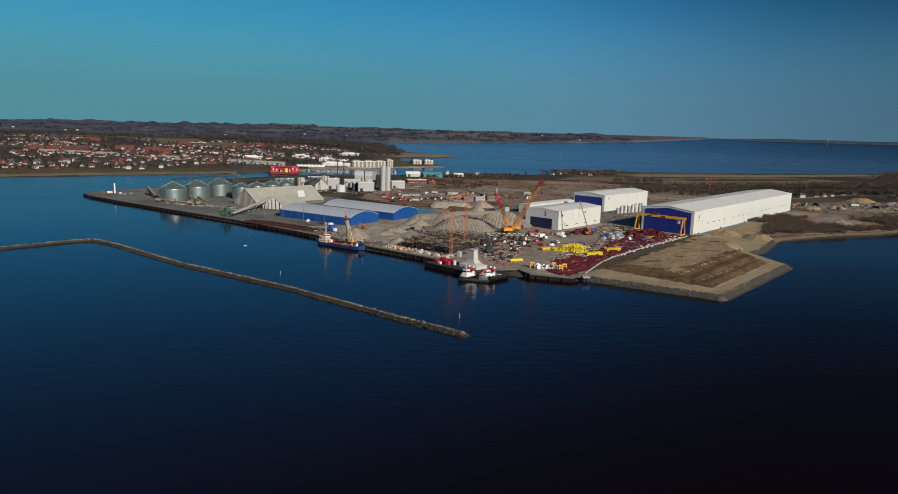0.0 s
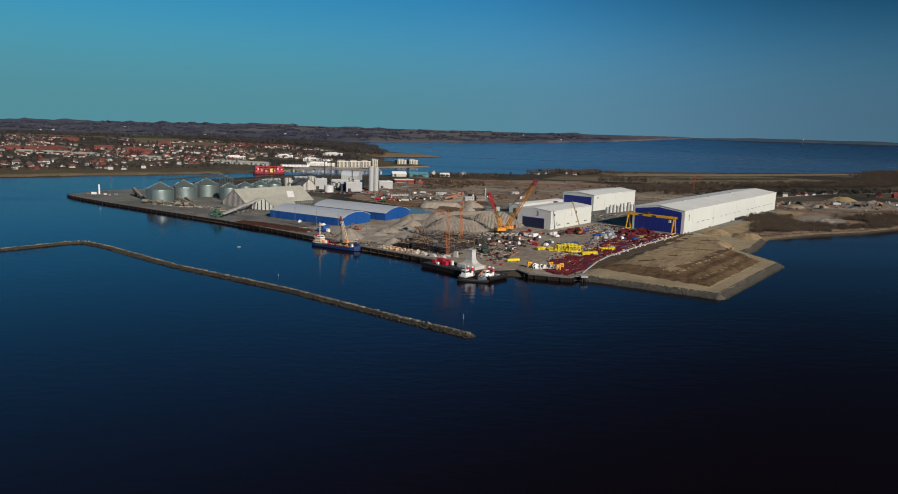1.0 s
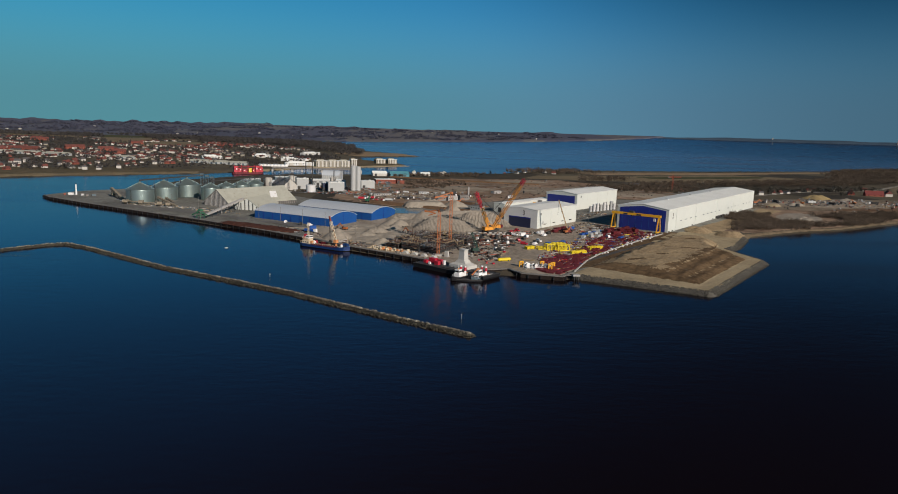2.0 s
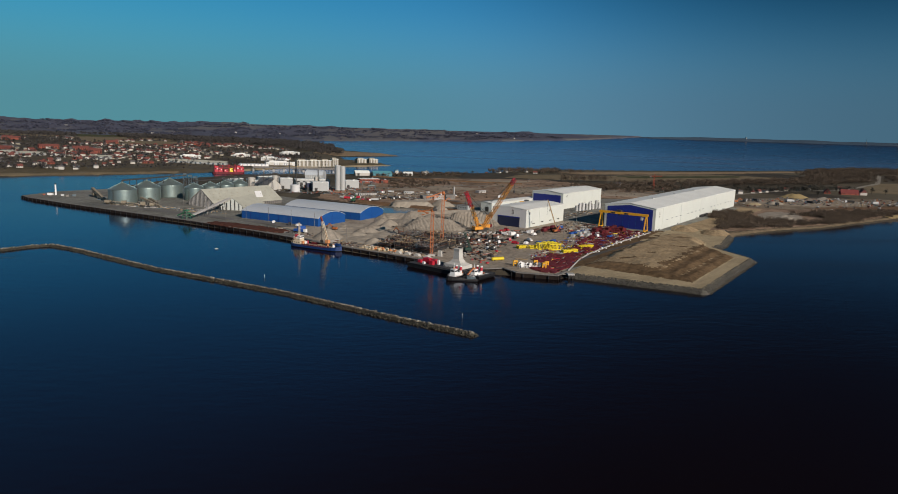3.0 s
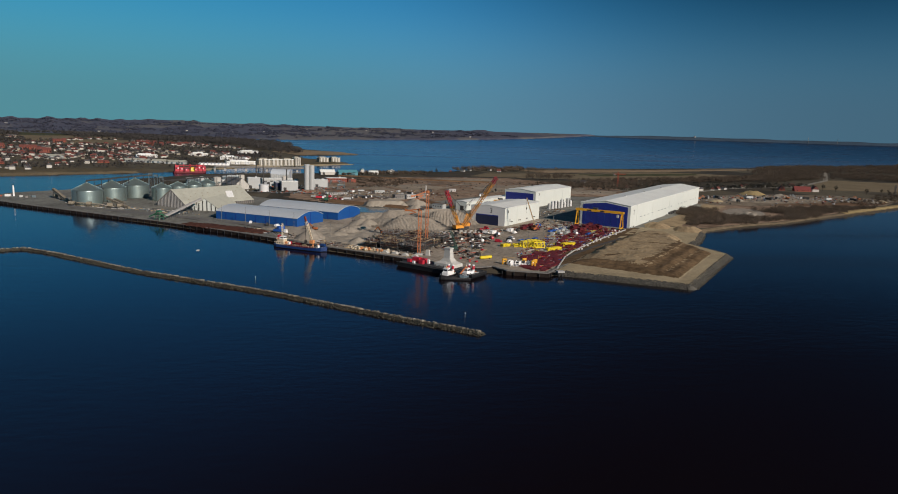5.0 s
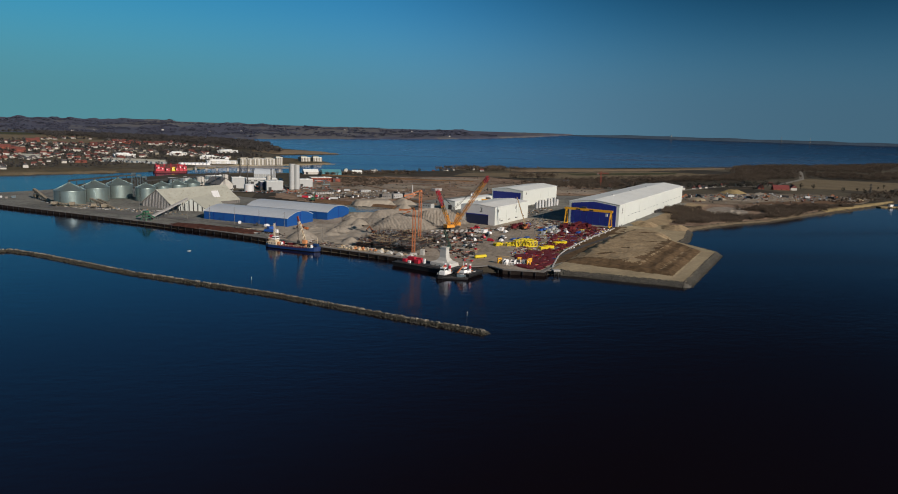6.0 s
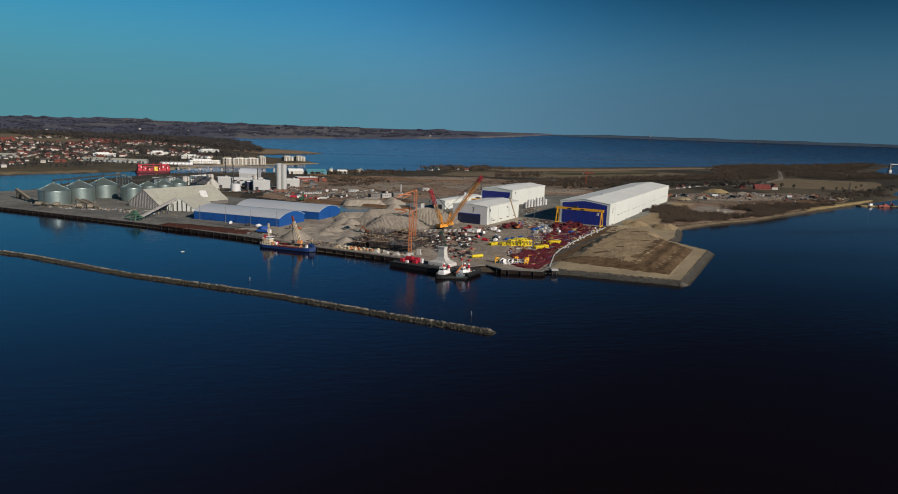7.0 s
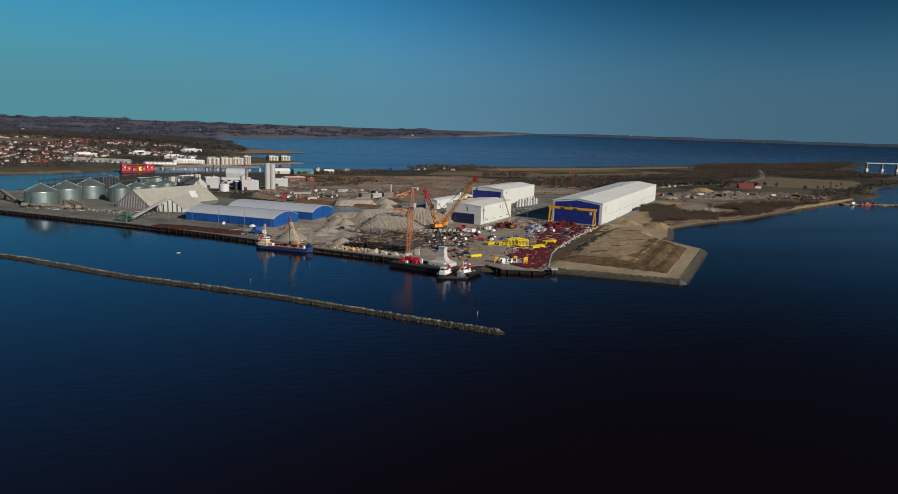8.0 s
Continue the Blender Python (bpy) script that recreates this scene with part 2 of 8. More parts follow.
BRIGHT_WHITE = mat("white_gloss_paint", (0.8, 0.8, 0.78), 0.4, vary=0.06)
BEIGE = mat("beige_timber", (0.36, 0.27, 0.16), 0.85, vary=0.3)
TARP_BLUE = mat("blue_tarpaulin", (0.02, 0.09, 0.35), 0.5, vary=0.2)
ORANGE_WRAP = mat("orange_crates", (0.7, 0.3, 0.12), 0.6, vary=0.2)
FOUNDATION = mat("cast_concrete", (0.5, 0.49, 0.45), 0.8, vary=0.15, scale=0.3, fine=2)
SHEET_WATER = mat("pond_water", (0.1, 0.105, 0.09), 0.2, vary=0.1)
ROAD = mat("grey_road", (0.14, 0.135, 0.125), 0.9, vary=0.2, scale=0.05, fine=0.6)
ROOF_PALE_GREY = mat("pale_grey_roof", (0.78, 0.79, 0.74), 0.7, vary=0.12, scale=0.05, fine=1)
ROOF_PATCH = mat("stained_rooflight", (0.3, 0.24, 0.17), 0.7, vary=0.2)
ROOF_DARK_GREY = mat("dark_grey_roof", (0.16, 0.16, 0.16), 0.8, vary=0.2)
BLUE_NIGHT = mat("night_blue_cladding_and_doorway", (0.012, 0.02, 0.06), 0.5, vary=0.15)
TEAL = mat("teal_roof", (0.08, 0.25, 0.3), 0.6, vary=0.15)
RED_DULL = mat("faded_red_paint", (0.3, 0.06, 0.03), 0.6, vary=0.25)
FIELD_TAN = mat("tan_stubble", (0.19, 0.152, 0.095), 0.95, vary=0.3, scale=0.02, fine=0.2, spec=0.1)
FIELD_GREEN = mat("winter_crop", (0.07, 0.072, 0.035), 0.95, vary=0.3, scale=0.02, fine=0.2, spec=0.1)
SAND_YELLOW = mat("yellow_sand", (0.34, 0.26, 0.13), 0.95, vary=0.3, scale=0.06, fine=0.5, bump=0.3, spec=0.1)
ROAD_PALE = mat("pale_gravel_road", (0.26, 0.24, 0.2), 0.9, vary=0.2, scale=0.05, fine=0.6, spec=0.1)
# the cool blue cast puts the haze of distance into the colour
TWIGS_HAZED = mat("haze_tinted_wood", (0.07, 0.076, 0.108), 0.95, vary=0.3, scale=0.004, fine=0.02, random_piece=0.12, spec=0.1)
GABLE_GREY = mat("pale_grey_gable", (0.62, 0.63, 0.62), 0.55, vary=0.08, scale=0.05, fine=1)
BARE = mat("churned_bare_ground", (0.285, 0.205, 0.142), 0.95, vary=0.65, scale=0.014, fine=0.09, bump=0.4, spec=0.1, tint=(0.115, 0.078, 0.055))
CRANE_YELLOW = mat("crawler_yellow", (0.75, 0.32, 0.04), 0.5, vary=0.12)
SITE = mat("trodden_site_ground", (0.25, 0.205, 0.15), 0.95, vary=0.3, scale=0.02, fine=0.15, bump=0.3, spec=0.1, tint=(0.11, 0.088, 0.062))
BEACH = mat("stony_beach", (0.2, 0.155, 0.1), 0.95, vary=0.35, scale=0.05, fine=0.4, bump=0.3, spec=0.1)
# aerial haze is mixed into these land colours as blue-purple
FAR_LAND_HAZED = land_material("haze_tinted_land", [(0.074, 0.08, 0.112), (0.088, 0.09, 0.12), (0.076, 0.082, 0.114), (0.135, 0.132, 0.13), (0.076, 0.082, 0.116)], 0.0032)
GRAVEL_DULL = mat("dull_gravel", (0.33, 0.28, 0.215), 0.95, vary=0.3, scale=0.02, fine=0.2, bump=0.3, spec=0.1, tint=(0.17, 0.135, 0.095))
YARD_TAN = mat("trodden_yard_sand", (0.34, 0.295, 0.235), 0.92, vary=0.5, scale=0.03, fine=0.35, spec=0.15, tint=(0.17, 0.14, 0.105))
BANK_SOIL = mat("reddish_bank_soil", (0.17, 0.105, 0.062), 0.95, vary=0.4, scale=0.06, fine=0.5, bump=0.4, spec=0.1)
ROCK_WET = mat("wet_dark_rock", (0.036, 0.033, 0.022), 0.7, vary=0.5, scale=0.4, fine=2, random_piece=0.6)
ROCK_DRY = mat("dry_pale_rock", (0.21, 0.19, 0.15), 0.9, vary=0.5, scale=0.4, fine=2, random_piece=0.6)
BED_DARK = mat("dark_bed_and_ditch", (0.075, 0.068, 0.06), 0.75, vary=0.5, scale=0.15, fine=1.2)
FIELD_PALE = mat("pale_dry_grass", (0.27, 0.2, 0.125), 0.95, vary=0.3, scale=0.02, fine=0.2, spec=0.1)
# blue base colour stands for haze over the far coast
COAST_HAZED = mat("haze_tinted_coast", (0.056, 0.088, 0.125), 0.95, vary=0.25, scale=0.004, fine=0.02, spec=0.1)
TWIGS_DIM = mat("far_bare_wood", (0.062, 0.058, 0.056), 0.95, vary=0.3, scale=0.006, fine=0.05, random_piece=0.18, spec=0.1)
GRASS_BROWN = mat("rough_brown_grass", (0.12, 0.092, 0.055), 0.95, vary=0.45, scale=0.012, fine=0.1, bump=0.3, spec=0.1, tint=(0.07, 0.062, 0.038))
DUSTY = mat("grain_dusted_steel", (0.27, 0.24, 0.18), 0.9, vary=0.45, scale=0.4, fine=2, tint=(0.16, 0.13, 0.09))
SCAFFOLD = mat("scaffold_tube", (0.2, 0.19, 0.18), 0.5, metal=0.3, vary=0.3)


# ---- mesh tools ----
class Geo:
    """Gathers the faces of one mesh."""

    def __init__(self, m=None):
        self.v, self.f, self.m = [], [], m or Matrix()

    def add(self, vs, fs):
        k = len(self.v)
        self.v += [self.m @ Vector(p) for p in vs]
        self.f += [[k + i for i in f] for f in fs]
        return self

    def box(self, c, s, rz=0.0, taper=1.0):
        """Box with the middle of its base at c."""
        co, si = math.cos(radians(rz)), math.sin(radians(rz))
        vs = []
        for z, k in ((0, 1.0), (s[2], taper)):
            for sx, sy in ((-1, -1), (1, -1), (1, 1), (-1, 1)):
                x, y = sx * s[0] / 2 * k, sy * s[1] / 2 * k
                vs.append((c[0] + x * co - y * si, c[1] + x * si + y * co, c[2] + z))
        return self.add(vs, [(3, 2, 1, 0), (4, 5, 6, 7), (0, 1, 5, 4), (1, 2, 6, 5), (2, 3, 7, 6), (3, 0, 4, 7)])

    def beam(self, p, q, w, h=None):
        p, q = Vector(p), Vector(q)
        d = (q - p).normalized()
        a = d.cross(Vector((0, 0, 1)))
        a = a.normalized() if a.length > 1e-3 else Vector((1, 0, 0))
        b = a.cross(d)
        a, b = a * w / 2, b * (h or w) / 2
        vs = [e + i * a + j * b for e in (p, q) for i, j in ((-1, -1), (1, -1), (1, 1), (-1, 1))]
        return self.add(vs, [(3, 2, 1, 0), (4, 5, 6, 7), (0, 1, 5, 4), (1, 2, 6, 5), (2, 3, 7, 6), (3, 0, 4, 7)])

    def tube(self, p, q, r, r2=None, n=10):
        p, q = Vector(p), Vector(q)
        d = (q - p).normalized()
        a = d.cross(Vector((0, 0, 1)))
        a = a.normalized() if a.length > 1e-3 else Vector((1, 0, 0))
        b = d.cross(a)
        r2 = r if r2 is None else r2
        vs = []
        for e, k in ((p, r), (q, r2)):
            for i in range(n):
                t = 2 * math.pi * i / n
                vs.append(e + (a * math.cos(t) + b * math.sin(t)) * max(k, 1e-3))
        fs = [(i, (i + 1) % n, n + (i + 1) % n, n + i) for i in range(n)]
        return self.add(vs, fs + [tuple(range(n))[::-1], tuple(range(n, 2 * n))])

    def prism(self, outline, y0, y1):
        """A closed outline of (x, z), in anticlockwise order, drawn out from y0 to y1."""
        n = len(outline)
        vs = [(x, y0, z) for x, z in outline] + [(x, y1, z) for x, z in outline]
        fs = [(i, (i + 1) % n, n + (i + 1) % n, n + i) for i in range(n)]
        return self.add(vs, [tuple(range(n))[::-1] and tuple(range(n)), tuple(range(n, 2 * n))[::-1]] + [f[::-1] for f in fs])

    def lathe(self, c, prof, n=20):
        """Rings of (r, z) round the upright axis through c."""
        vs, fs = [], []
        for r, z in prof:
            for i in range(n):
                t = 2 * math.pi * i / n
                vs.append((c[0] + max(r, 1e-3) * math.cos(t), c[1] + max(r, 1e-3) * math.sin(t), c[2] + z))
        for k in range(len(prof) - 1):
            for i in range(n):
                j = (i + 1) % n
                fs.append((k * n + i, k * n + j, (k + 1) * n + j, (k + 1) * n + i))
        return self.add(vs, fs + [tuple(range(n))[::-1], tuple(range((len(prof) - 1) * n, len(prof) * n))])

    def slab(self, outline, z0, z1):
        """A closed plan outline of (x, y), anticlockwise, from z0 to z1."""
        n = len(outline)
        vs = [(x, y, z0) for x, y in outline] + [(x, y, z1) for x, y in outline]
        fs = [(i, (i + 1) % n, n + (i + 1) % n, n + i) for i in range(n)]
        return self.add(vs, fs + [tuple(range(n))[::-1], tuple(range(n, 2 * n))])

    def lattice(self, p, q, w, chord, panels, side=None):
        """A square lattice boom or mast from p to q, w wide, with diagonal bracing."""
        p, q = Vector(p), Vector(q)
        d = (q - p).normalized()
        a = d.cross(Vector((0, 0, 1)))
        a = a.normalized() if a.length > 1e-3 else Vector((1, 0, 0))
        b = a.cross(d)
        cs = [(a * i + b * j) * w / 2 for i, j in ((-1, -1), (1, -1), (1, 1), (-1, 1))]
        for c in cs:
            self.beam(p + c, q + c, chord)
        for k in range(panels):
            e, g = p.lerp(q, k / panels), p.lerp(q, (k + 1) / panels)
            for i in range(4):
                c1, c2 = cs[i], cs[(i + 1) % 4]
                if k % 2:
                    c1, c2 = c2, c1
                self.beam(e + c1, g + c2, chord * 0.6)
        return self

    def rock(self, c, r, rng):
        """A lump of stone, twenty faces."""
        g = (1 + 5 ** 0.5) / 2
        s = Vector((r * rng.uniform(0.75, 1.25), r * rng.uniform(0.75, 1.25), r * rng.uniform(0.55, 0.95)))
        turn = Euler((rng.uniform(0, 6), rng.uniform(0, 6), rng.uniform(0, 6))).to_matrix()
        vs = []
        for x, y, z in ((-1, g, 0), (1, g, 0), (-1, -g, 0), (1, -g, 0), (0, -1, g), (0, 1, g), (0, -1, -g), (0, 1, -g), (g, 0, -1), (g, 0, 1), (-g, 0, -1), (-g, 0, 1)):
            k = rng.uniform(0.75, 1.15) / 1.9
            p = turn @ Vector((x * k, y * k, z * k))
            vs.append((c[0] + p.x * s.x, c[1] + p.y * s.y, c[2] + p.z * s.z))
        return self.add(vs, ICO)

    def done(self, name, material, parent=None, label="", smooth=False):
        me = bpy.data.meshes.new(name)
        me.from_pydata([tuple(p) for p in self.v], [], self.f)
        me.materials.append(material)
        if smooth:
            me.polygons.foreach_set("use_smooth", [True] * len(me.polygons))
        me.update()
        ob = new(name, me)
        if parent:
            ob.parent = parent
        if label:
            ob["label"] = label
        return ob


ICO = [(0, 11, 5), (0, 5, 1), (0, 1, 7), (0, 7, 10), (0, 10, 11), (1, 5, 9), (5, 11, 4), (11, 10, 2), (10, 7, 6), (7, 1, 8),
       (3, 9, 4), (3, 4, 2), (3, 2, 6), (3, 6, 8), (3, 8, 9), (4, 9, 5), (2, 4, 11), (6, 2, 10), (8, 6, 7), (9, 8, 1)]


def thing(name, label, category, group="", x=0.0, y=0.0, z=0.0, rz=0.0):
    """The empty at a thing's base, which holds its parts."""
    ob = tagged(new(name), label, category, group)
    ob.empty_display_size = 0.5
    ob.matrix_basis = pose(x, y, z, 0, 0, rz)
    return ob


def setting(ob, label, category):
    return tagged(ob, label, category, kind="structure")


def inside(px, py, poly):
    """Which of the points lie in a polygon, and how far each is from its outline."""
    hit = np.zeros(px.shape, bool)
    far = np.full(px.shape, 1e9)
    for (x0, y0), (x1, y1) in zip(poly, poly[1:] + poly[:1]):
        cross = ((y0 > py) != (y1 > py)) & (px < (x1 - x0) * (py - y0) / ((y1 - y0) or 1e-9) + x0)
        hit ^= cross
        k = np.clip(((px - x0) * (x1 - x0) + (py - y0) * (y1 - y0)) / ((x1 - x0) ** 2 + (y1 - y0) ** 2), 0, 1)
        far = np.minimum(far, np.hypot(px - x0 - k * (x1 - x0), py - y0 - k * (y1 - y0)))
    return hit, far


def wobble(px, py, size, seed=0):
    """Smooth noise from -1 to 1, by sums of turned waves."""
    rng = np.random.RandomState(seed)
    out = np.zeros_like(px, dtype=float)
    for k in range(10):
        a, ph, f = rng.uniform(0, 6.28), rng.uniform(0, 6.28), rng.uniform(0.6, 2.2) * 6.28 / size
        out += np.sin((px * math.cos(a) + py * math.sin(a)) * f + ph + 1.7 * np.sin((px * math.sin(a) - py * math.cos(a)) * f * 0.6))
    return out / 4.5

# ---- sea and land ----
MID = (-45.0, 15.0)
FAR = 4850.0


def lift(px, py):
    """How far the sheet rises towards the horizon."""
    d = np.hypot(px - MID[0], py - MID[1])
    az = np.degrees(np.arctan2(px - MID[0], py - MID[1]))
    return (57.0 + 0.6 * np.clip(az - 3.0, 0, 60) - 1.4 * np.clip(-10.0 - az, 0, 25)) * np.clip((d - 3300.0) / 1550.0, 0, None) ** 1.4


def polar(a0, a1, na, radii):
    a = np.radians(np.linspace(a0, a1, na))
    r = np.asarray(radii)
    px = MID[0] + np.outer(r, np.sin(a))
    py = MID[1] + np.outer(r, np.cos(a))
    idx = np.arange(len(r) * na).reshape(len(r), na)
    quads = np.stack([idx[:-1, :-1], idx[:-1, 1:], idx[1:, 1:], idx[1:, :-1]], -1).reshape(-1, 4)
    return px.ravel(), py.ravel(), quads


def sheet(name, px, py, pz, quads, material):
    me = bpy.data.meshes.new(name)
    me.from_pydata(np.stack([px, py, pz], -1).tolist(), [], quads.tolist())
    me.materials.append(material)
    me.polygons.foreach_set("use_smooth", [True] * len(me.polygons))
    me.update()
    return new(name, me)


radii = [0.02, 200, 600, 1200, 2000, 2800] + list(np.linspace(3300, FAR, 24))
px, py, quads = polar(-180, 180, 181, radii)
setting(sheet("water", px, py, lift(px, py), quads, WATER), "dark blue calm sea water of a fjord", "water")

MAINLAND = [(-4900, -1500), (-3000, 0), (-1200, 560), (-760, 830), (-628, 913), (-565, 958), (-513, 1003), (-400, 1086), (-345, 1124), (-262, 1225), (-188, 1358),
            (-92, 1420), (-8, 1500), (-30, 1600), (-120, 1700), (-130, 1830), (32, 1990), (-20, 2120), (-140, 2250), (-160, 2500),
            (-260, 2800), (-420, 3050), (-760, 3160), (-900, 3400), (-2500, 3400), (-5200, 3300)]
NORTH = [(-6000, 3000), (-2500, 3100), (-1000, 3150), (-860, 3270), (-501, 3313), (-233, 3410), (52, 3617), (531, 3829), (882, 3980), (1191, 4140), (1500, 4330), (1750, 4500),
         (1800, 6000), (-6000, 6000)]
PENINSULA = [(-398, 755), (-386, 737), (-260, 643), (-131, 548), (-59, 480), (-10, 442), (22, 412), (40, 408), (70, 398), (80, 405),
             (144, 368), (228, 462), (222, 506), (240, 525), (279, 580), (340, 612), (400, 636), (470, 678), (554, 724), (640, 775), (698, 808),
             (770, 850), (854, 897), (915, 940), (955, 1000), (1080, 1100), (1278, 1215), (1500, 1320), (1900, 1420), (1900, 1470), (1560, 1440), (1500, 1520), (1560, 1640), (1680, 1760), (2000, 2050), (2700, 2600), (3000, 3000), (2852, 2850), (1900, 2150), (1220, 1845), (658, 1603), (482, 1542), (270, 1470),
             (172, 1329), (83, 1288), (-52, 1250), (-83, 1200), (-150, 1185), (-250, 1130), (-330, 1000), (-356, 833), (-385, 800)]
RIDGE_AZ = [-75, -40, -33, -25, -18, -14, -10, -6, -4, 2, 10, 15, 18, 90]
RIDGE_Z = [55, 55, 54, 53, 50, 47, 46, 43, 42, 42, 38, 37, 40, 42]


def land_height(px, py):
    d = np.hypot(px - MID[0], py - MID[1])
    az = np.degrees(np.arctan2(px - MID[0], py - MID[1]))
    z = np.full(px.shape, -6.0)
    hit, far = inside(px, py, MAINLAND)
    far = far + wobble(px, py, 160, 3) * 6
    m = np.where(hit, np.minimum(far * 0.12, 3.0) + np.clip(far - 60, 0, 1500) * 0.008 + wobble(px, py, 600, 1) * np.clip(far / 300, 0, 3), -far * 0.1)
    z = np.maximum(z, m)
    hit, far = inside(px, py, NORTH)
    far = far + wobble(px, py, 200, 4) * 8
    ridge = np.interp(az, RIDGE_AZ, RIDGE_Z) + wobble(az * 100, az * 0 + 40, 170, 61) * np.interp(az, [-14, 4], [6.5, 2.0])
    up = np.clip((d - 3350) / (4700 - 3350), 0, 1)
    hill = (ridge - 40) * up ** 1.2 + wobble(px, py, 500, 5) * 5 * np.clip(far / 150, 0, 1) + wobble(px, py, 1000, 6) * 8 * np.clip(far / 400, 0, 1) + wobble(px, py, 110, 9) * 2.2 * np.clip(far / 100, 0, 1)
    z = np.maximum(z, np.where(hit, lift(px, py) + np.clip(far * 0.15, 0, 5) + np.maximum(hill, 0), -6))
    hit, far = inside(px, py, PENINSULA)
    east = np.clip((px - 500) / 900, 0, 1)
    p = np.where(hit, np.minimum(far * 0.3, 2.1) + np.clip(far - 20, 0, 300) * 0.02 * east + wobble(px, py, 90, 7) * 0.25 * np.clip(far / 30, 0, 1), -far * 0.3)
    return np.maximum(z, p)


radii = 330 * (FAR / 330) ** (np.arange(231) / 230)
px, py, quads = polar(-78, 78, 521, radii)
pz = land_height(px, py)
keep = (pz[quads] > -4).any(1)
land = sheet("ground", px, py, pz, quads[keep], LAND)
# land past y = 2900 takes the haze-tinted colours
land.data.materials.append(FAR_LAND_HAZED)
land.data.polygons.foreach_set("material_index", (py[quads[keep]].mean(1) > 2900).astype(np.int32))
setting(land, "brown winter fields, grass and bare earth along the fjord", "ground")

# far low coast on the horizon, its haze held in the blue colour
px, py, quads = polar(16, 62, 93, [4690, 4720, 4780, 4830])
d = np.hypot(px - MID[0], py - MID[1])
az = np.degrees(np.arctan2(px - MID[0], py - MID[1]))
low = 15 + 4 * wobble(az * 10, az * 3, 60, 8)
sheet_z = lift(px, py) + np.interp(d, [4690, 4720, 4780, 4830], [-0.5, 0.5, 0.8, 0.2]) * low * np.clip((az - 21) / 5, 0, 1)
setting(sheet("backdrop", px, py, sheet_z, quads, COAST_HAZED), "low wooded coast far across the water, coloured as if in haze", "coast")

# ---- quays ----
PORT = [(-398, 752), (-386, 737.5), (-335, 697), (-260, 643), (-191.5, 595), (-131, 547), (-103, 523), (-59, 482), (-34, 462), (-10, 442),
        (22, 412), (40, 416), (46, 404), (69.5, 396.5), (78, 408), (205, 572), (400, 790), (330, 870), (130, 850), (40, 760), (-60, 712), (-130, 790), (-230, 880), (-345, 840), (-385, 800)]
setting(Geo().slab(PORT, -3, 2.5).done("pavement", ASPHALT), "worn grey-beige paved quay and storage yard", "pavement")
setting(Geo().slab([(-34, 465), (-9, 445), (23, 415), (41, 419), (48, 407), (68, 400), (76, 409.5), (203, 574), (150, 640), (104, 640), (62, 652), (-40, 640), (-90, 584), (-98, 526), (-58, 485)], 2.3, 2.515).done("pavement", YARD_TAN), "sandy trodden surface of the building yard", "pavement")
EDGE = [Vector((x, y, 0)) for x, y in PORT[:15]]


def along(line, step):
    """Points every step metres along a line, with its heading there."""
    out, rest = [], 0.0
    for a, b in zip(line, line[1:]):
        d = (b - a).length
        while rest < d:
            out.append((a.lerp(b, rest / d), (b - a).normalized()))
            rest += step
        rest -= d
    return out


cope, face, fend = Geo(), Geo(), []
for a, b in zip(EDGE, EDGE[1:]):
    n = (b - a).normalized().cross(Vector((0, 0, 1)))
    cope.beam(a - n * 0.5 + Vector((0, 0, 2.55)), b - n * 0.5 + Vector((0, 0, 2.55)), 1.3, 0.5)
    face.beam(a + n * 0.15 + Vector((0, 0, 0.6)), b + n * 0.15 + Vector((0, 0, 0.6)), 0.5, 3.4)
setting(cope.done("kerb", CONCRETE_DARK), "weathered concrete coping along the quay edge", "kerb")
wall = setting(face.done("quay_wall", QUAY_STEEL), "dark rusty sheet-pile quay wall", "wall")
for p, d in along(EDGE, 7.5):
    n = d.cross(Vector((0, 0, 1)))
    if not fend:
        fend.append(Geo().tube((0, 0, 0.2), (0, 0, 2.0), 0.45, n=8).done("fender", DARK, wall))
    else:
        o = fend[0].copy()
        scene.collection.objects.link(o)
        fend.append(o)
    fend[-1].location = p + n * 0.85

# ---- reclaimed land beside the yard ----
FILL = [(78, 406), (144, 367), (226, 462), (220, 506), (236, 523), (262, 562), (280, 600), (215, 590)]
MOUND = [(93, 427), (145, 381), (215, 463), (213, 505), (224, 525), (226, 556), (206, 562), (150, 500)]
gx, gy = np.meshgrid(np.arange(66, 296, 0.75), np.arange(354, 612, 0.75))
hit, far = inside(gx, gy, FILL)
mh, mf = inside(gx, gy, MOUND)
mf = mf + wobble(gx, gy, 22, 12) * 1.5
side = np.clip((gx - 88) / 45, 0.35, 1) * np.clip((600 - gy) / 60, 0.35, 1)


def from_edge(px, py, a, b):
    """How far points lie to the left of the line from a to b."""
    d = Vector((b[0] - a[0], b[1] - a[1])).normalized()
    return (py - a[1]) * d.x - (px - a[0]) * d.y


gz = np.where(hit, 2.5 + wobble(gx, gy, 30, 11) * 0.12, np.maximum(2.5 - far * 0.55, -2.5))
front, flank = from_edge(gx, gy, MOUND[0], MOUND[1]), from_edge(gx, gy, MOUND[1], MOUND[2])
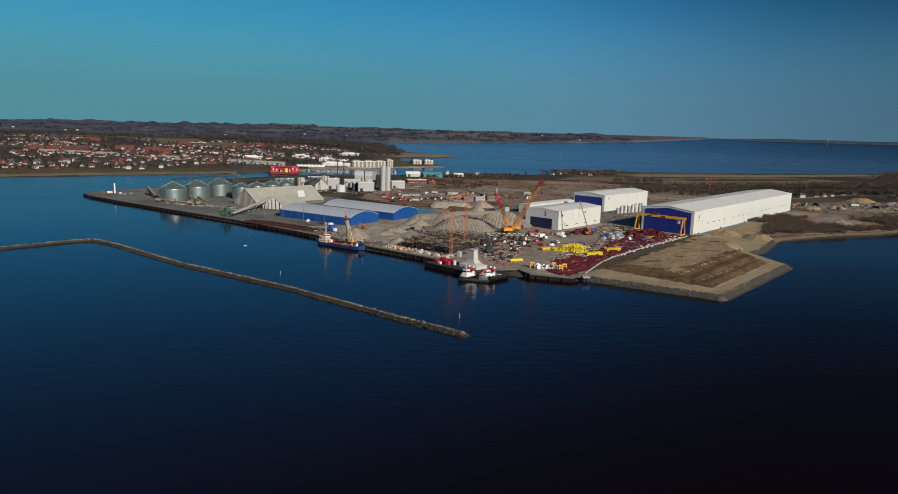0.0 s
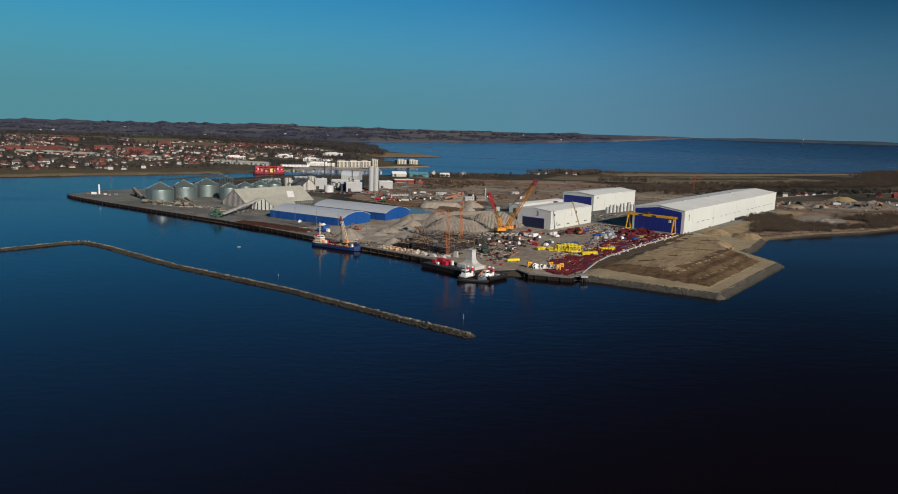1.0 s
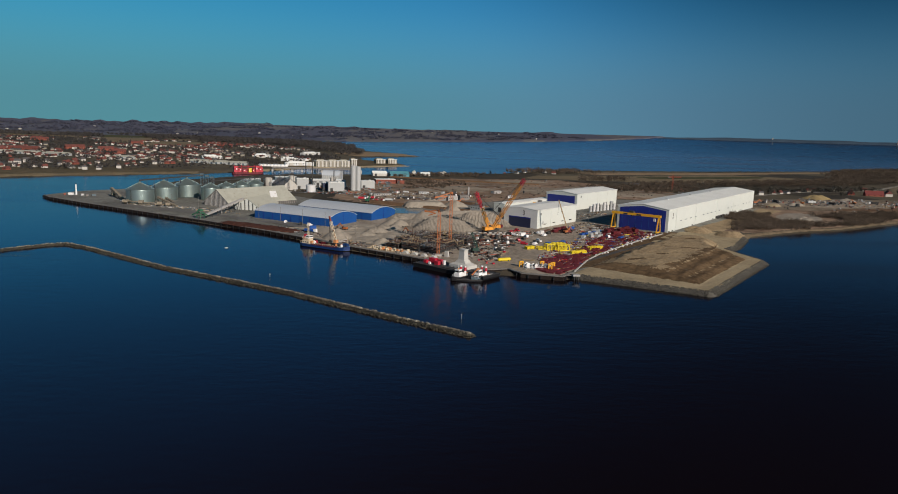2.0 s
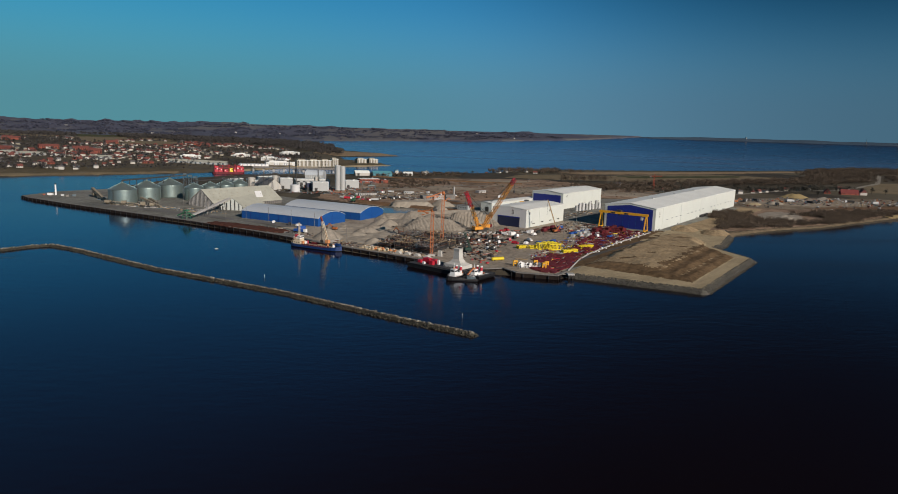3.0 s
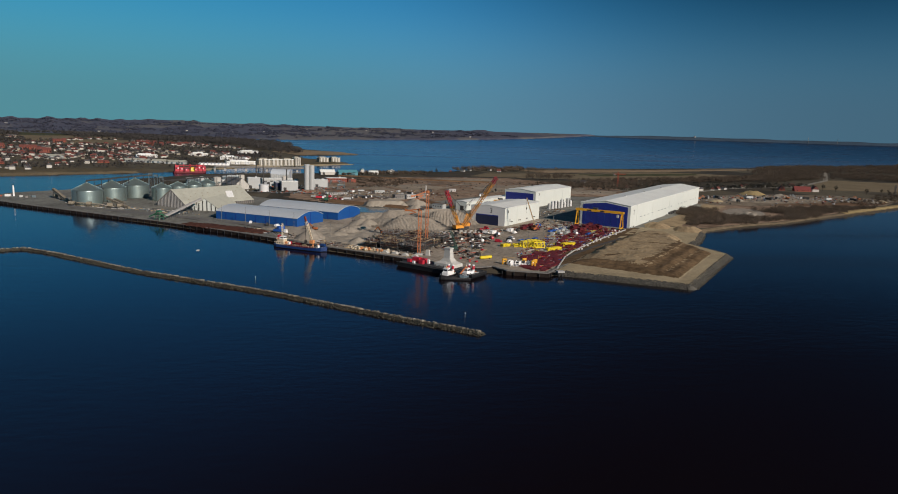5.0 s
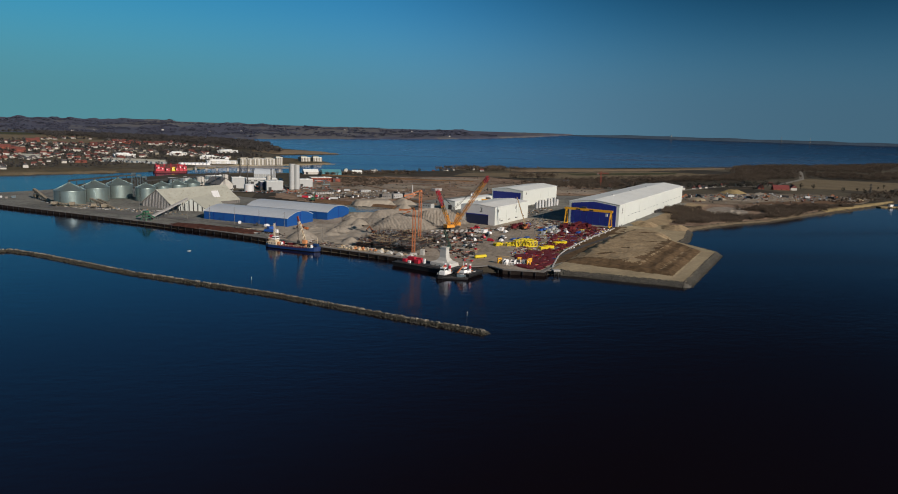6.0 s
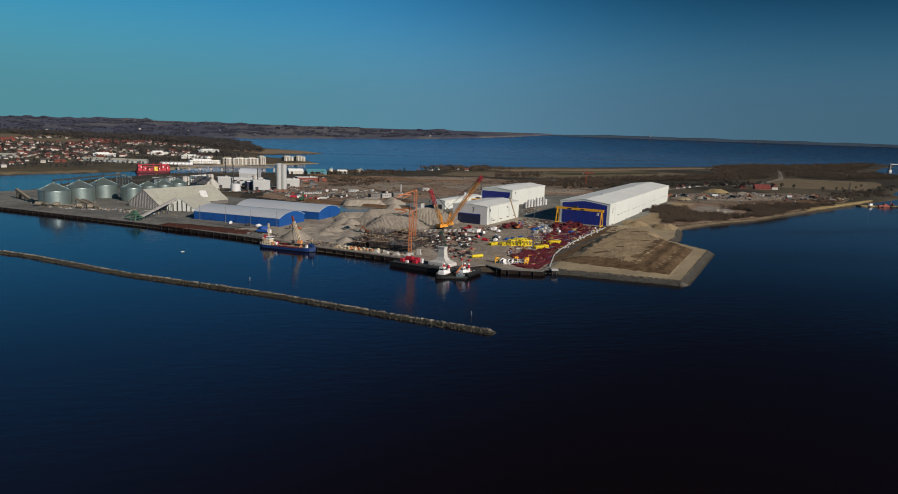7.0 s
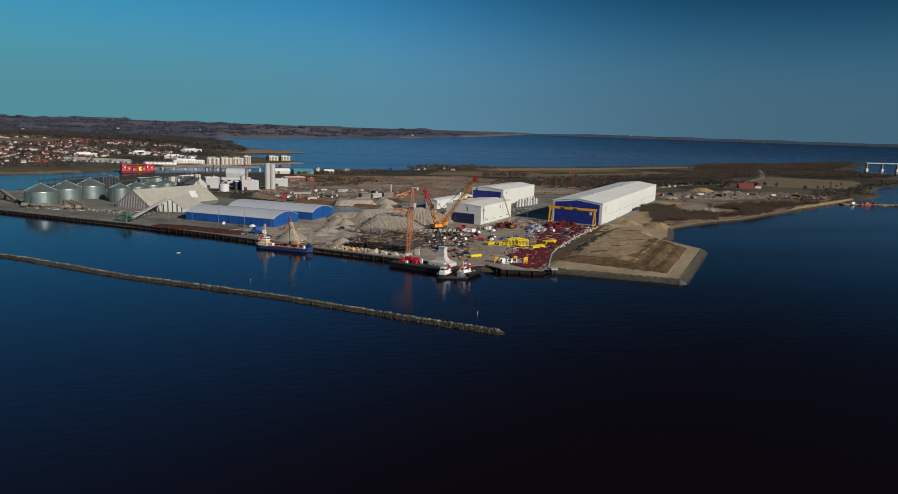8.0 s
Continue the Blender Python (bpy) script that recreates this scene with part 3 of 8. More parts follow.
# the outer flank climbs in two benches, the front in one bank
bank = np.clip(front / 4.5, 0, 1) * 2.4 + np.clip((front - 9) / 4.0, 0, 1) * 1.8
bench = np.clip(flank / 5.0, 0, 1) * 1.6 + np.clip((flank - 10) / 3.5, 0, 1) * 1.3 + np.clip((flank - 19) / 4.0, 0, 1) * 1.3
rise = np.minimum(np.minimum(bench, bank), np.clip(mf / 2.2, 0, 9))
gz = gz + np.where(mh, rise * side + (wobble(gx, gy, 14, 13) * 0.16 + wobble(gx, gy, 5, 10) * 0.1) * np.clip(mf / 5, 0, 1) + wobble(gx, gy, 60, 14) * 0.35 * np.clip(mf / 12, 0, 1), 0)
ix = np.arange(gx.size).reshape(gx.shape)
quads = np.stack([ix[:-1, :-1], ix[:-1, 1:], ix[1:, 1:], ix[1:, :-1]], -1).reshape(-1, 4)
keep = (np.where(hit, 0, far).ravel()[quads] < 9).all(1)
quads = quads[keep]
fill = sheet("embankment", gx.ravel(), gy.ravel(), gz.ravel(), quads, SAND)
for extra in (DIRT_TOP, DIRT, ROCK_GREY):
    fill.data.materials.append(extra)
qm, qf, qh = mh.ravel()[quads].all(1), mf.ravel()[quads].mean(1), hit.ravel()[quads].any(1)
qx, qy = gx.ravel()[quads].mean(1), gy.ravel()[quads].mean(1)
# brown banks to the front and the outer flank, a tan plateau, pale wheel streaks along the benches
qf_front, qf_flank = front.ravel()[quads].mean(1), flank.ravel()[quads].mean(1)
ragged = wobble(qx, qy, 26, 15) * 2.6 + wobble(qx, qy, 8, 19) * 1.0 + np.random.RandomState(18).normal(size=len(qx)) * 0.5
brown = (qf_front + ragged < 14.5) | (qf_flank + ragged * 1.3 < 27)
brown |= (wobble(qx * 0.7, qy * 1.9, 34, 17) + ragged * 0.06 > 0.95) & (qf_flank < 60)
streak = wobble(qx * 0.76 + qy * 0.65, (qx * 0.65 - qy * 0.76) * 0.5, 7, 16)
for bench_at in (9.0, 22.5):
    brown &= ~((np.abs(qf_flank - bench_at + ragged * 0.25) < 0.8) & (streak > 0.15) & (qf_front > 10))
pale = ~brown & (qf > 1.5)
fill.data.polygons.foreach_set("material_index", np.where(~qh, 3, np.where(~qm, 0, np.where(pale, 1, 2))).astype(np.int32))
setting(fill, "reclaimed spit of bare tan and brown earth with a gravel track", "embankment")
rng = random.Random(5)
stones, wet = Geo(), Geo()
for p, d in along([Vector((*q, 0)) for q in FILL[:7]], 0.85):
    n = d.cross(Vector((0, 0, 1)))
    for k in range(13):
        u = rng.uniform(-0.3, 6.0)
        q = p + n * u + d * rng.uniform(-0.6, 0.6)
        (stones if u < 4.0 else wet).rock((q.x, q.y, 2.5 - max(u, 0) * 0.53), rng.uniform(0.3, 0.62), rng)
tagged(stones.done("stones", ROCK_GREY, fill, "grey armour stones on the slope"), kind="stuff")
tagged(wet.done("wet_stones", ROCK_WET, fill, "dark wet stones at the waterline"), kind="stuff")

setting(Geo().slab([(84, 420), (97, 430), (122, 463), (158, 506), (196, 551), (216, 586), (206, 588), (176, 556), (140, 512), (102, 464), (90, 440)], 2.3, 2.52).done("verge", DIRT), "strip of trodden brown earth beside the steel yard", "ground")
# flat strip; the dark of the ditch's hollow is only in its colour
setting(Geo().slab([(96, 442), (103, 451), (133, 485), (168, 520), (182, 537), (180, 539), (166, 523), (131, 488), (101, 454), (94, 444)], 2.3, 2.56).done("ditch", BED_DARK), "flat dark strip in place of a ditch along the foot of the mound", "ditch")

# ---- breakwater ----
LINE = [Vector((*p, 0)) for p in ((-345, 380), (-290, 441), (-270, 464), (-259, 477), (-249, 481.5), (-227, 466.5), (-191, 436), (-162, 411.5), (-131, 390.5), (-88, 361.5), (-58, 337), (-30, 314), (3.4, 288.5))]
core = Geo()
for a, b in zip(LINE, LINE[1:]):
    d = (b - a).normalized()
    n = d.cross(Vector((0, 0, 1)))
    core.add([a + n * s + Vector((0, 0, z)) for s, z in ((-4.6, -2.5), (4.6, -2.5), (1.2, 1.1), (-1.2, 1.1))] + [b + n * s + Vector((0, 0, z)) for s, z in ((-4.6, -2.5), (4.6, -2.5), (1.2, 1.1), (-1.2, 1.1))],
             [(0, 1, 2, 3), (7, 6, 5, 4), (0, 4, 5, 1), (1, 5, 6, 2), (2, 6, 7, 3), (3, 7, 4, 0)])
bw = setting(core.done("breakwater", ROCK_WET), "long low rubble-mound breakwater of brown rocks", "breakwater")
stones, wet = Geo(), Geo()
for p, d in along(LINE, 0.62):
    n = d.cross(Vector((0, 0, 1)))
    for k in range(7):
        u = rng.uniform(-3.5, 4.0)
        q = p + n * u + d * rng.uniform(-0.5, 0.5)
        (stones if -2.2 < u < 0.5 else wet).rock((q.x, q.y, 1.35 - abs(u) * 0.52 + rng.uniform(-0.2, 0.25)), rng.uniform(0.35, 0.8), rng)
for k in range(90):
    a, u = rng.uniform(-2.4, 1.2), rng.uniform(0, 5)
    (stones if u < 1.8 else wet).rock((3.4 + u * 0.75 * math.cos(a), 288.5 + u * 0.75 * math.sin(a), 1.3 - u * 0.38), rng.uniform(0.4, 0.85), rng)
for k in range(60):
    wet.rock((-262 + rng.uniform(-9, 12), 441 + rng.uniform(-2.5, 2.5), -0.25), rng.uniform(0.3, 0.62), rng)
tagged(stones.done("stones", ROCK_DRY, bw, "pale dry armour stones along the crest"), kind="stuff")
tagged(wet.done("wet_stones", ROCK_WET, bw, "dark wet armour stones on the flanks"), kind="stuff")

# ---- halls ----
def gable_hall(name, label, x, y, rz, length, width, eave, ridge, wall, roof, group="white production halls", category="hall"):
    """A hall whose front gable stands at y = 0 and which runs along +y."""
    t = thing(name, label, category, group, x, y, 2.5, rz)
    w = width / 2
    Geo().prism([(-w, -0.2), (w, -0.2), (w, eave), (0, ridge), (-w, eave)], 0, length).done("wall", wall, t)
    r, slope = 0.5, (ridge - eave) / w
    for s in (-1, 1):
        a, b = (s * (w + r), eave - slope * r), (0, ridge)
        pts = [a, b, (b[0], b[1] + 0.35), (a[0], a[1] + 0.35)]
        Geo().prism(pts if s < 0 else pts[::-1], -0.4, length + 0.4).done("roof", roof, t)
    return t


def gable_door(t, width, eave, ridge, material, inset, foot=0.0, lean=0.0):
    """A door that fills a gable but for a margin, its head following the roof."""
    w = width / 2 - inset
    k = (ridge - eave) / (width / 2)
    return Geo().prism([(-w + lean, foot), (w + lean, foot), (w + lean, eave - 1.6 + k * (inset)), (lean, ridge - 1.6 - k * abs(lean)), (-w + lean, eave - 1.6 + k * inset)], -0.25, 0.02).done("door", material, t)


def strip_windows(t, side, ys, z, w, h, name="window", material=None):
    for y in ys:
        Geo().box((side, y, z), (0.16, w, h)).done(name, material or GLASS, t)


def downpipes(t, side, ys, eave):
    for y in ys:
        Geo().box((side, y, 0), (0.12, 0.16, eave - 0.3)).done("downpipe", WHITE, t)


HALL_RZ = -42.2
h1 = gable_hall("production_hall", "very long white steel hall with a deep blue gable door", 188.0, 598.8, -40.7, 301, 47, 19.8, 22.8, WHITE, ROOF_GREY)
gable_door(h1, 47, 19.8, 22.8, BLUE_DEEP, 2.6)
for k in range(-3, 4):
    Geo().box((k * 6.1, -0.32, 0), (0.18, 0.12, 17.8)).done("door_rib", BLUE, h1)
Geo().box((-22.8, -0.1, 0), (1.2, 0.2, 19)).done("corner_trim", GREY_CLAD, h1)
strip_windows(h1, 23.55, [34, 48, 62, 76, 101, 115, 128, 142, 156, 189, 204, 218, 231, 254, 268, 282], 7.4, 4.6, 0.6, "window", STEEL_BLUE)
strip_windows(h1, 23.55, [4, 12, 68, 135, 172], 0.0, 3.4, 1.1, "vent", STEEL)
for y in (146, 153, 162, 170):
    Geo().box((24.6, y, 0), (2.2, 4.0, 2.4)).done("machine_box", STEEL, h1)
for z in (11.5, 13.5, 15.0):
    Geo().box((23.58, 11, z), (0.16, 1.3, 1.0)).done("sign_bar", STEEL, h1)
downpipes(h1, 23.6, [20, 76, 146, 210], 19.8)
for y in (60, 130, 200):
    Geo().box((0, y, 22.9), (2.0, 3.0, 0.9)).done("roof_vent", GREY_CLAD, h1)

h3 = gable_hall("production_hall", "white steel hall with a grey gable and an open door", 79.0, 599.2, -41.2, 73, 34, 15.8, 17.3, WHITE, ROOF_PALE_GREY)
Geo().prism([(-17, 0), (17, 0), (17, 15.8), (0, 17.3), (-17, 15.8)], -0.15, 0.0).done("gable_panel", GABLE_GREY, h3)
# flat panel; the shade inside the open doorway is put into its colour
Geo().box((-0.5, -0.2, 0), (22.2, 0.12, 8.6)).done("doorway_shade_panel", BLUE_NIGHT, h3)
Geo().box((-0.5, -0.3, 8.1), (22.2, 0.2, 0.9)).done("door_head", BLUE_DEEP, h3)
strip_windows(h3, 17.05, [14, 30, 46, 62], 2.6, 4.5, 0.7, "vent", STEEL)
strip_windows(h3, 17.05, [6, 44], 11.2, 1.4, 2.2, "sign_bar", STEEL)
Geo().box((17.1, 10, 3.2), (0.16, 2.4, 2.4)).done("sign_bar", GREY_CLAD, h3)
number = bpy.data.curves.new("number", "FONT")
number.body, number.size, number.align_x = "3", 5.6, "CENTER"
sign = new("sign", number)
sign.data.materials.append(STEEL)
sign.parent, sign.matrix_basis = h3, pose(3.5, -0.3, 10.9, 90, 0, 0)
downpipes(h3, 17.1, [24, 50], 15.8)

h2 = gable_hall("production_hall", "white steel hall with a blue gable behind the yard", 150.4, 748.7, -42.0, 101, 38, 17.0, 19.2, WHITE, ROOF_GREY)
Geo().box((-0.6, -0.12, 0), (33.6, 0.28, 14.8)).done("door", BLUE_DEEP, h2)
strip_windows(h2, 19.05, [9], 12.5, 1.4, 2.4, "sign_bar", STEEL)
strip_windows(h2, 19.05, [74, 88], 0, 4, 4.5, "door", GREY_CLAD)
downpipes(h2, 19.1, [25, 50, 75], 17)
h4 = gable_hall("production_hall", "low white hall with a grey gable end", 75.2, 703.3, HALL_RZ, 95, 13, 8.6, 9.4, WHITE, ROOF_PALE_GREY)
Geo().box((1, -0.1, 0), (4, 0.2, 4.6)).done("door", STEEL, h4)
strip_windows(h4, 6.55, [38, 43, 48], 4.2, 3, 2.2, "window", STEEL)
strip_windows(h4, 6.55, [6], 4.2, 1.2, 2.0, "sign_bar", STEEL)


def arch_hall(x, y, rz, length, width, eave, apex):
    t = thing("storage_hall", "blue storage hall with a pale curved roof", "warehouse", "blue storage halls", x, y, 2.5, rz)
    w, n = width / 2, 14
    rise = apex - eave
    rad = (w * w + rise * rise) / (2 * rise)
    a = math.asin(w / rad)
    arc = [(rad * math.sin(a - 2 * a * i / n), apex - rad + rad * math.cos(a - 2 * a * i / n)) for i in range(n + 1)]
    Geo().prism([(-w, -0.2), (w, -0.2)] + arc, 0, length).done("wall", BLUE, t)
    out = [(p[0] * 1.012, p[1] + 0.3) for p in arc]
    Geo().prism(out + arc[::-1], -0.3, length + 0.3).done("roof", BLUE_ROOF, t)
    for s in (-1, 1):
        for k in range(1, 8):
            Geo().box((s * (w + 0.06), length * k / 8, 0), (0.14, 0.3, eave - 0.1)).done("wall_post", BLUE_DEEP, t)
    for k in (0.32, 0.7):
        Geo().box((w + 0.05, length * k, 0), (0.14, 2.6, 3.2)).done("door", GREY_CLAD, t)
    Geo().box((0, -0.06, 0), (0.25, 0.14, apex - 0.3)).done("gable_post", BLUE_DEEP, t)
    return t


arch_hall(-74, 590, 57.5, 82, 38, 6.3, 10.6)
arch_hall(-41, 632, 57.5, 84, 38, 6.3, 10.6)


# ---- silos and stores ----
def grain_silo(x, y, r, eave, apex):
    t = thing("grain_silo", "large galvanised steel grain silo with a conical roof", "silo", "grain silos", x, y, 2.5)
    prof = [(r, 0)]
    for k in range(int(eave / 1.15)):
        prof += [(r, 1.15 * k + 1.0), (r + 0.005, 1.15 * k + 1.075), (r, 1.15 * k + 1.15)]
    Geo().lathe((0, 0, 0), prof + [(r, eave)], 48).done("wall", GALV, t, smooth=True)
    Geo().lathe((0, 0, 0), [(r + 0.35, eave - 0.1), (r + 0.35, eave + 0.1), (1.3, apex - 1.0), (1.3, apex - 0.1), (0.2, apex + 0.4)], 32).done("roof", GALV, t)
    for k in range(16):
        a = 2 * math.pi * k / 16
        c, s = math.cos(a), math.sin(a)
        Geo().beam(((r + 0.2) * c, (r + 0.2) * s, eave + 0.2), (1.4 * c, 1.4 * s, apex - 0.85), 0.16, 0.22).done("roof_rib", GALV, t)
    Geo().tube((0, 0, apex), (0, 0, apex + 0.9), 0.7, n=8).done("cap", STEEL, t)
    lad = Geo()
    a = -1.9
    c, s = math.cos(a) * (r + 0.35), math.sin(a) * (r + 0.35)
    for d in (-0.4, 0.4):
        lad.beam((c + d, s, 0), (c + d, s, eave), 0.12)
    lad.done("ladder", STEEL, t)
    return t


for sx, sy in ((-284, 709), (-271, 740), (-257.5, 772)):
    grain_silo(sx, sy, 13.1, 13.3, 20.5)
for sx, sy in ((-226, 747), (-214.5, 767.5), (-203.5, 788), (-192.5, 808.5)):
    grain_silo(sx, sy, 9.5, 13.2, 18.2)

st = gable_hall("flat_store", "pale pitched-roof store with a dark striped gable", -205, 690.5, -41, 82, 42, 3.5, 16.6, CONCRETE_DARK, ROOF_PALE, "stores by the silos", "warehouse")
for k in range(-9, 10):
    top_z = 16.4 - abs(k * 2.1) * 13.1 / 21 - 0.4
    Geo().box((k * 2.1, -0.12, 0), (0.85, 0.24, max(top_z, 1.5))).done("gable_stripe", CONCRETE, st)
for j in range(5):
    for k in range(11):
        f = 0.14 + 0.17 * j
        Geo().box((21 * (1 - f) + 0.25, 6 + k * 7 + (j % 2) * 2, 3.5 + 13.1 * f + 0.32), (1.1, 0.9, 0.16)).done("rooflight", ROOF_PATCH, st)
Geo().add([(21 * (1 - f) + 0.3, y, 3.5 + 13.1 * f + 0.42) for f, y in ((0.26, 53), (0.26, 61.5), (0.66, 66.0), (0.66, 57.5))] + [(21 * (1 - f) + 0.3, y, 3.5 + 13.1 * f + 0.1) for f, y in ((0.26, 53), (0.26, 61.5), (0.66, 66.0), (0.66, 57.5))],
          [(0, 1, 2, 3), (0, 4, 5, 1), (1, 5, 6, 2), (2, 6, 7, 3), (3, 7, 4, 0)]).done("roof_panel", BRIGHT_WHITE, st)
for k in range(9):
    Geo().box((21.05, 60 + k * 2.6, 0), (0.16, 0.6, 3.2)).done("wall_post", STEEL, st)
cx = gable_hall("flat_store", "pale cross-gabled store with white and dark boards", -171, 668, -14, 44, 24, 3.0, 11.2, WHITE, ROOF_PALE, "stores by the silos", "warehouse")
for k in (-5, -3, -1, 1, 3, 5):
    Geo().box((k * 2.0, -0.12, 0), (0.9, 0.24, 11.0 - abs(k * 2.0) * 8.2 / 12 - 0.3)).done("gable_stripe", STEEL if k % 2 else CONCRETE_DARK, cx)

tw = thing("silo_tower", "tall white twin-cylinder concrete silo", "silo", "", -83.5, 893, 2.5)
for dx, dy, h in ((-3.0, 0, 31), (3.2, 1.0, 30)):
    Geo().lathe((dx, dy, 0), [(3.3, 0), (3.3, h), (2.9, h + 0.6), (0.3, h + 0.8)], 24).done("cylinder", GREY_CLAD, tw, smooth=False)
Geo().box((0, 3.4, 0), (1.6, 1.6, 31.5)).done("stair_shaft", GREY_CLAD, tw)

# ---- heaps ----
def heap(name, label, category, x, y, r, h, material, seed, stretch=1.0, turn=0.0, group="heaps", flat=False):
    """A loose heap tipped in several loads, with the slope at which they rest; a flat one is levelled on top."""
    rg = random.Random(seed)
    n = 44
    hx, hy = np.meshgrid(np.linspace(-1.25 * r, 1.25 * r, n), np.linspace(-1.25 * r * stretch, 1.25 * r * stretch, n))
    hz = np.full(hx.shape, -1.0)
    slope = 0.34 + 0.62 * h / r
    for k in range(rg.randint(4, 7)):
        u, a = rg.uniform(0, 0.6) * r, rg.uniform(0, 6.28)
        cx, cy, top = u * math.cos(a), u * math.sin(a) * stretch, h * rg.uniform(0.55, 1.0)
        d = np.hypot(hx - cx, hy - cy)
        hz = np.maximum(hz, top + 0.8 - np.sqrt((d * slope) ** 2 + 0.64))
    if flat:
        edge = np.hypot(np.maximum(np.abs(hx) - 0.62 * r, 0), np.maximum(np.abs(hy) - 0.45 * r * stretch, 0)) + wobble(hx, hy, r * 0.4, seed + 3) * 0.9
        hz = np.minimum(h, h + 0.6 - edge * 0.75)
    hz = hz + wobble(hx, hy, r * 0.35, seed) * h * 0.035 + wobble(hx, hy, r * 0.12, seed + 1) * 0.1
    ix = np.arange(hx.size).reshape(hx.shape)
    q = np.stack([ix[:-1, :-1], ix[:-1, 1:], ix[1:, 1:], ix[1:, :-1]], -1).reshape(-1, 4)
    q = q[(hz.ravel()[q] > -0.4).all(1)]
    ob = tagged(sheet(name, hx.ravel(), hy.ravel(), hz.ravel(), q, material), label, category, group)
    ob.matrix_basis = pose(x, y, 2.5, 0, 0, turn)
    return ob


# sand dumped and levelled over a wide stretch of the quay
SPREAD = [(-112, 566), (-84, 532), (-62, 508), (-36, 486), (-24, 520), (-16, 552), (-30, 590), (-60, 592), (-86, 574)]
gx, gy = np.meshgrid(np.arange(-116, -10, 0.9), np.arange(480, 600, 0.9))
hit, far = inside(gx, gy, SPREAD)
far = np.where(hit, far, -far) + wobble(gx, gy, 14, 31) * 2.5
gz = 2.3 + np.clip(far * 0.3, -0.6, 0.7) + np.clip(far / 8, 0, 1) * (wobble(gx, gy, 22, 32) * 0.4 + wobble(gx, gy, 9, 33) * 0.14 + wobble(gx, gy, 2.6, 34) * 0.05)
ix = np.arange(gx.size).reshape(gx.shape)
quads = np.stack([ix[:-1, :-1], ix[:-1, 1:], ix[1:, 1:], ix[1:, :-1]], -1).reshape(-1, 4)
quads = quads[(gz.ravel()[quads] > 1.9).all(1)]
tagged(sheet("sand_bed", gx.ravel(), gy.ravel(), gz.ravel(), quads, SAND_PALE), "wide uneven bed of pale dumped sand on the quay", "sand heap", "sand heaps")
for k, (x, y, r, h, s, a) in enumerate(((-50, 534, 14, 2.6, 0.7, -30), (-46, 548, 9, 3.8, 0.8, 20), (-38, 504, 9, 3.2, 1, 0), (-36, 566, 12, 3.8, 0.8, 10), (-30, 590, 14, 4.4, 0.8, 30), (-66, 566, 8, 2.2, 1, 0), (-26, 612, 12, 5, 1, 0))):
    heap("sand_heap", "heap of pale tan sand on the quay", "sand heap", x, y, r, h, GRAVEL if k % 2 else SAND_PALE, 20 + k, s, a, "sand heaps").location.z = 3.2 if h > 3 else 2.6
heap("gravel_heap", "long flat-topped heap of pale gravel behind the ponds", "gravel heap", 0, 734, 25, 5.6, SAND_PALE, 60, 0.62, 4, "gravel heaps", True)
for k, (x, y, r, h, s, a) in enumerate(((27.6, 706, 9, 5.5, 1, 0), (6, 758, 18, 6.0, 0.8, 0), (34, 744, 15, 7.5, 0.8, 0))):
    heap("gravel_heap", "pointed heap of pale gravel behind the ponds", "gravel heap", x, y, r, h, SAND_PALE, 61 + k, s, a, "gravel heaps")

# the great stockpile: long ridges, combed by the tipping of row beside row
gx, gy = np.meshgrid(np.arange(-48, 78, 0.8), np.arange(534, 664, 0.8))
gz = np.full(gx.shape, -1.0)
for x0, y0, h0, x1, y1, h1, skew, comb in ((0, 584, 9.2, 24, 577, 8.3, 0.7, 0.8), (-34, 606, 3.0, 0, 584, 7.0, 0.2, 0.15), (34, 604, 11.6, 54, 611, 11.6, -0.6, 1.0), (8, 606, 8.0, 34, 604, 9.6, 0.4, 0.3),
                                          (-6, 622, 9.0, 50, 636, 9.5, 0.3, 0.3), (-30, 628, 5.5, -10, 622, 7.0, 0, 0.2)):
    ln = math.hypot(x1 - x0, y1 - y0)
    ux, uy = (x1 - x0) / ln, (y1 - y0) / ln
    run_u, run_v = (gx - x0) * ux + (gy - y0) * uy, (gy - y0) * ux - (gx - x0) * uy
    k = np.clip(run_u / ln, 0, 1)
    off = np.hypot(gx - x0 - k * ln * ux, gy - y0 - k * ln * uy)
    teeth = (run_u + skew * run_v) / 2.9 + wobble(gx, gy, 26, 22) * 0.55
    gz = np.maximum(gz, h0 + (h1 - h0) * k - off * 0.58 + comb * (0.75 + 0.5 * wobble(gx, gy, 15, 23)) * (np.abs((teeth % 1.0) * 2 - 1) * 2 - 1) * np.clip(off / 2.5, 0.2, 1))
gz = gz + wobble(gx, gy, 9, 21) * 0.2
ix = np.arange(gx.size).reshape(gx.shape)
quads = np.stack([ix[:-1, :-1], ix[:-1, 1:], ix[1:, 1:], ix[1:, :-1]], -1).reshape(-1, 4)
quads = quads[(gz.ravel()[quads] > -0.9).all(1)]
tagged(sheet("gravel_stockpile", gx.ravel(), gy.ravel(), gz.ravel() + 2.4, quads, GRAVEL), "great ridged stockpile of pale gravel in tipped rows", "gravel heap", "gravel heaps")
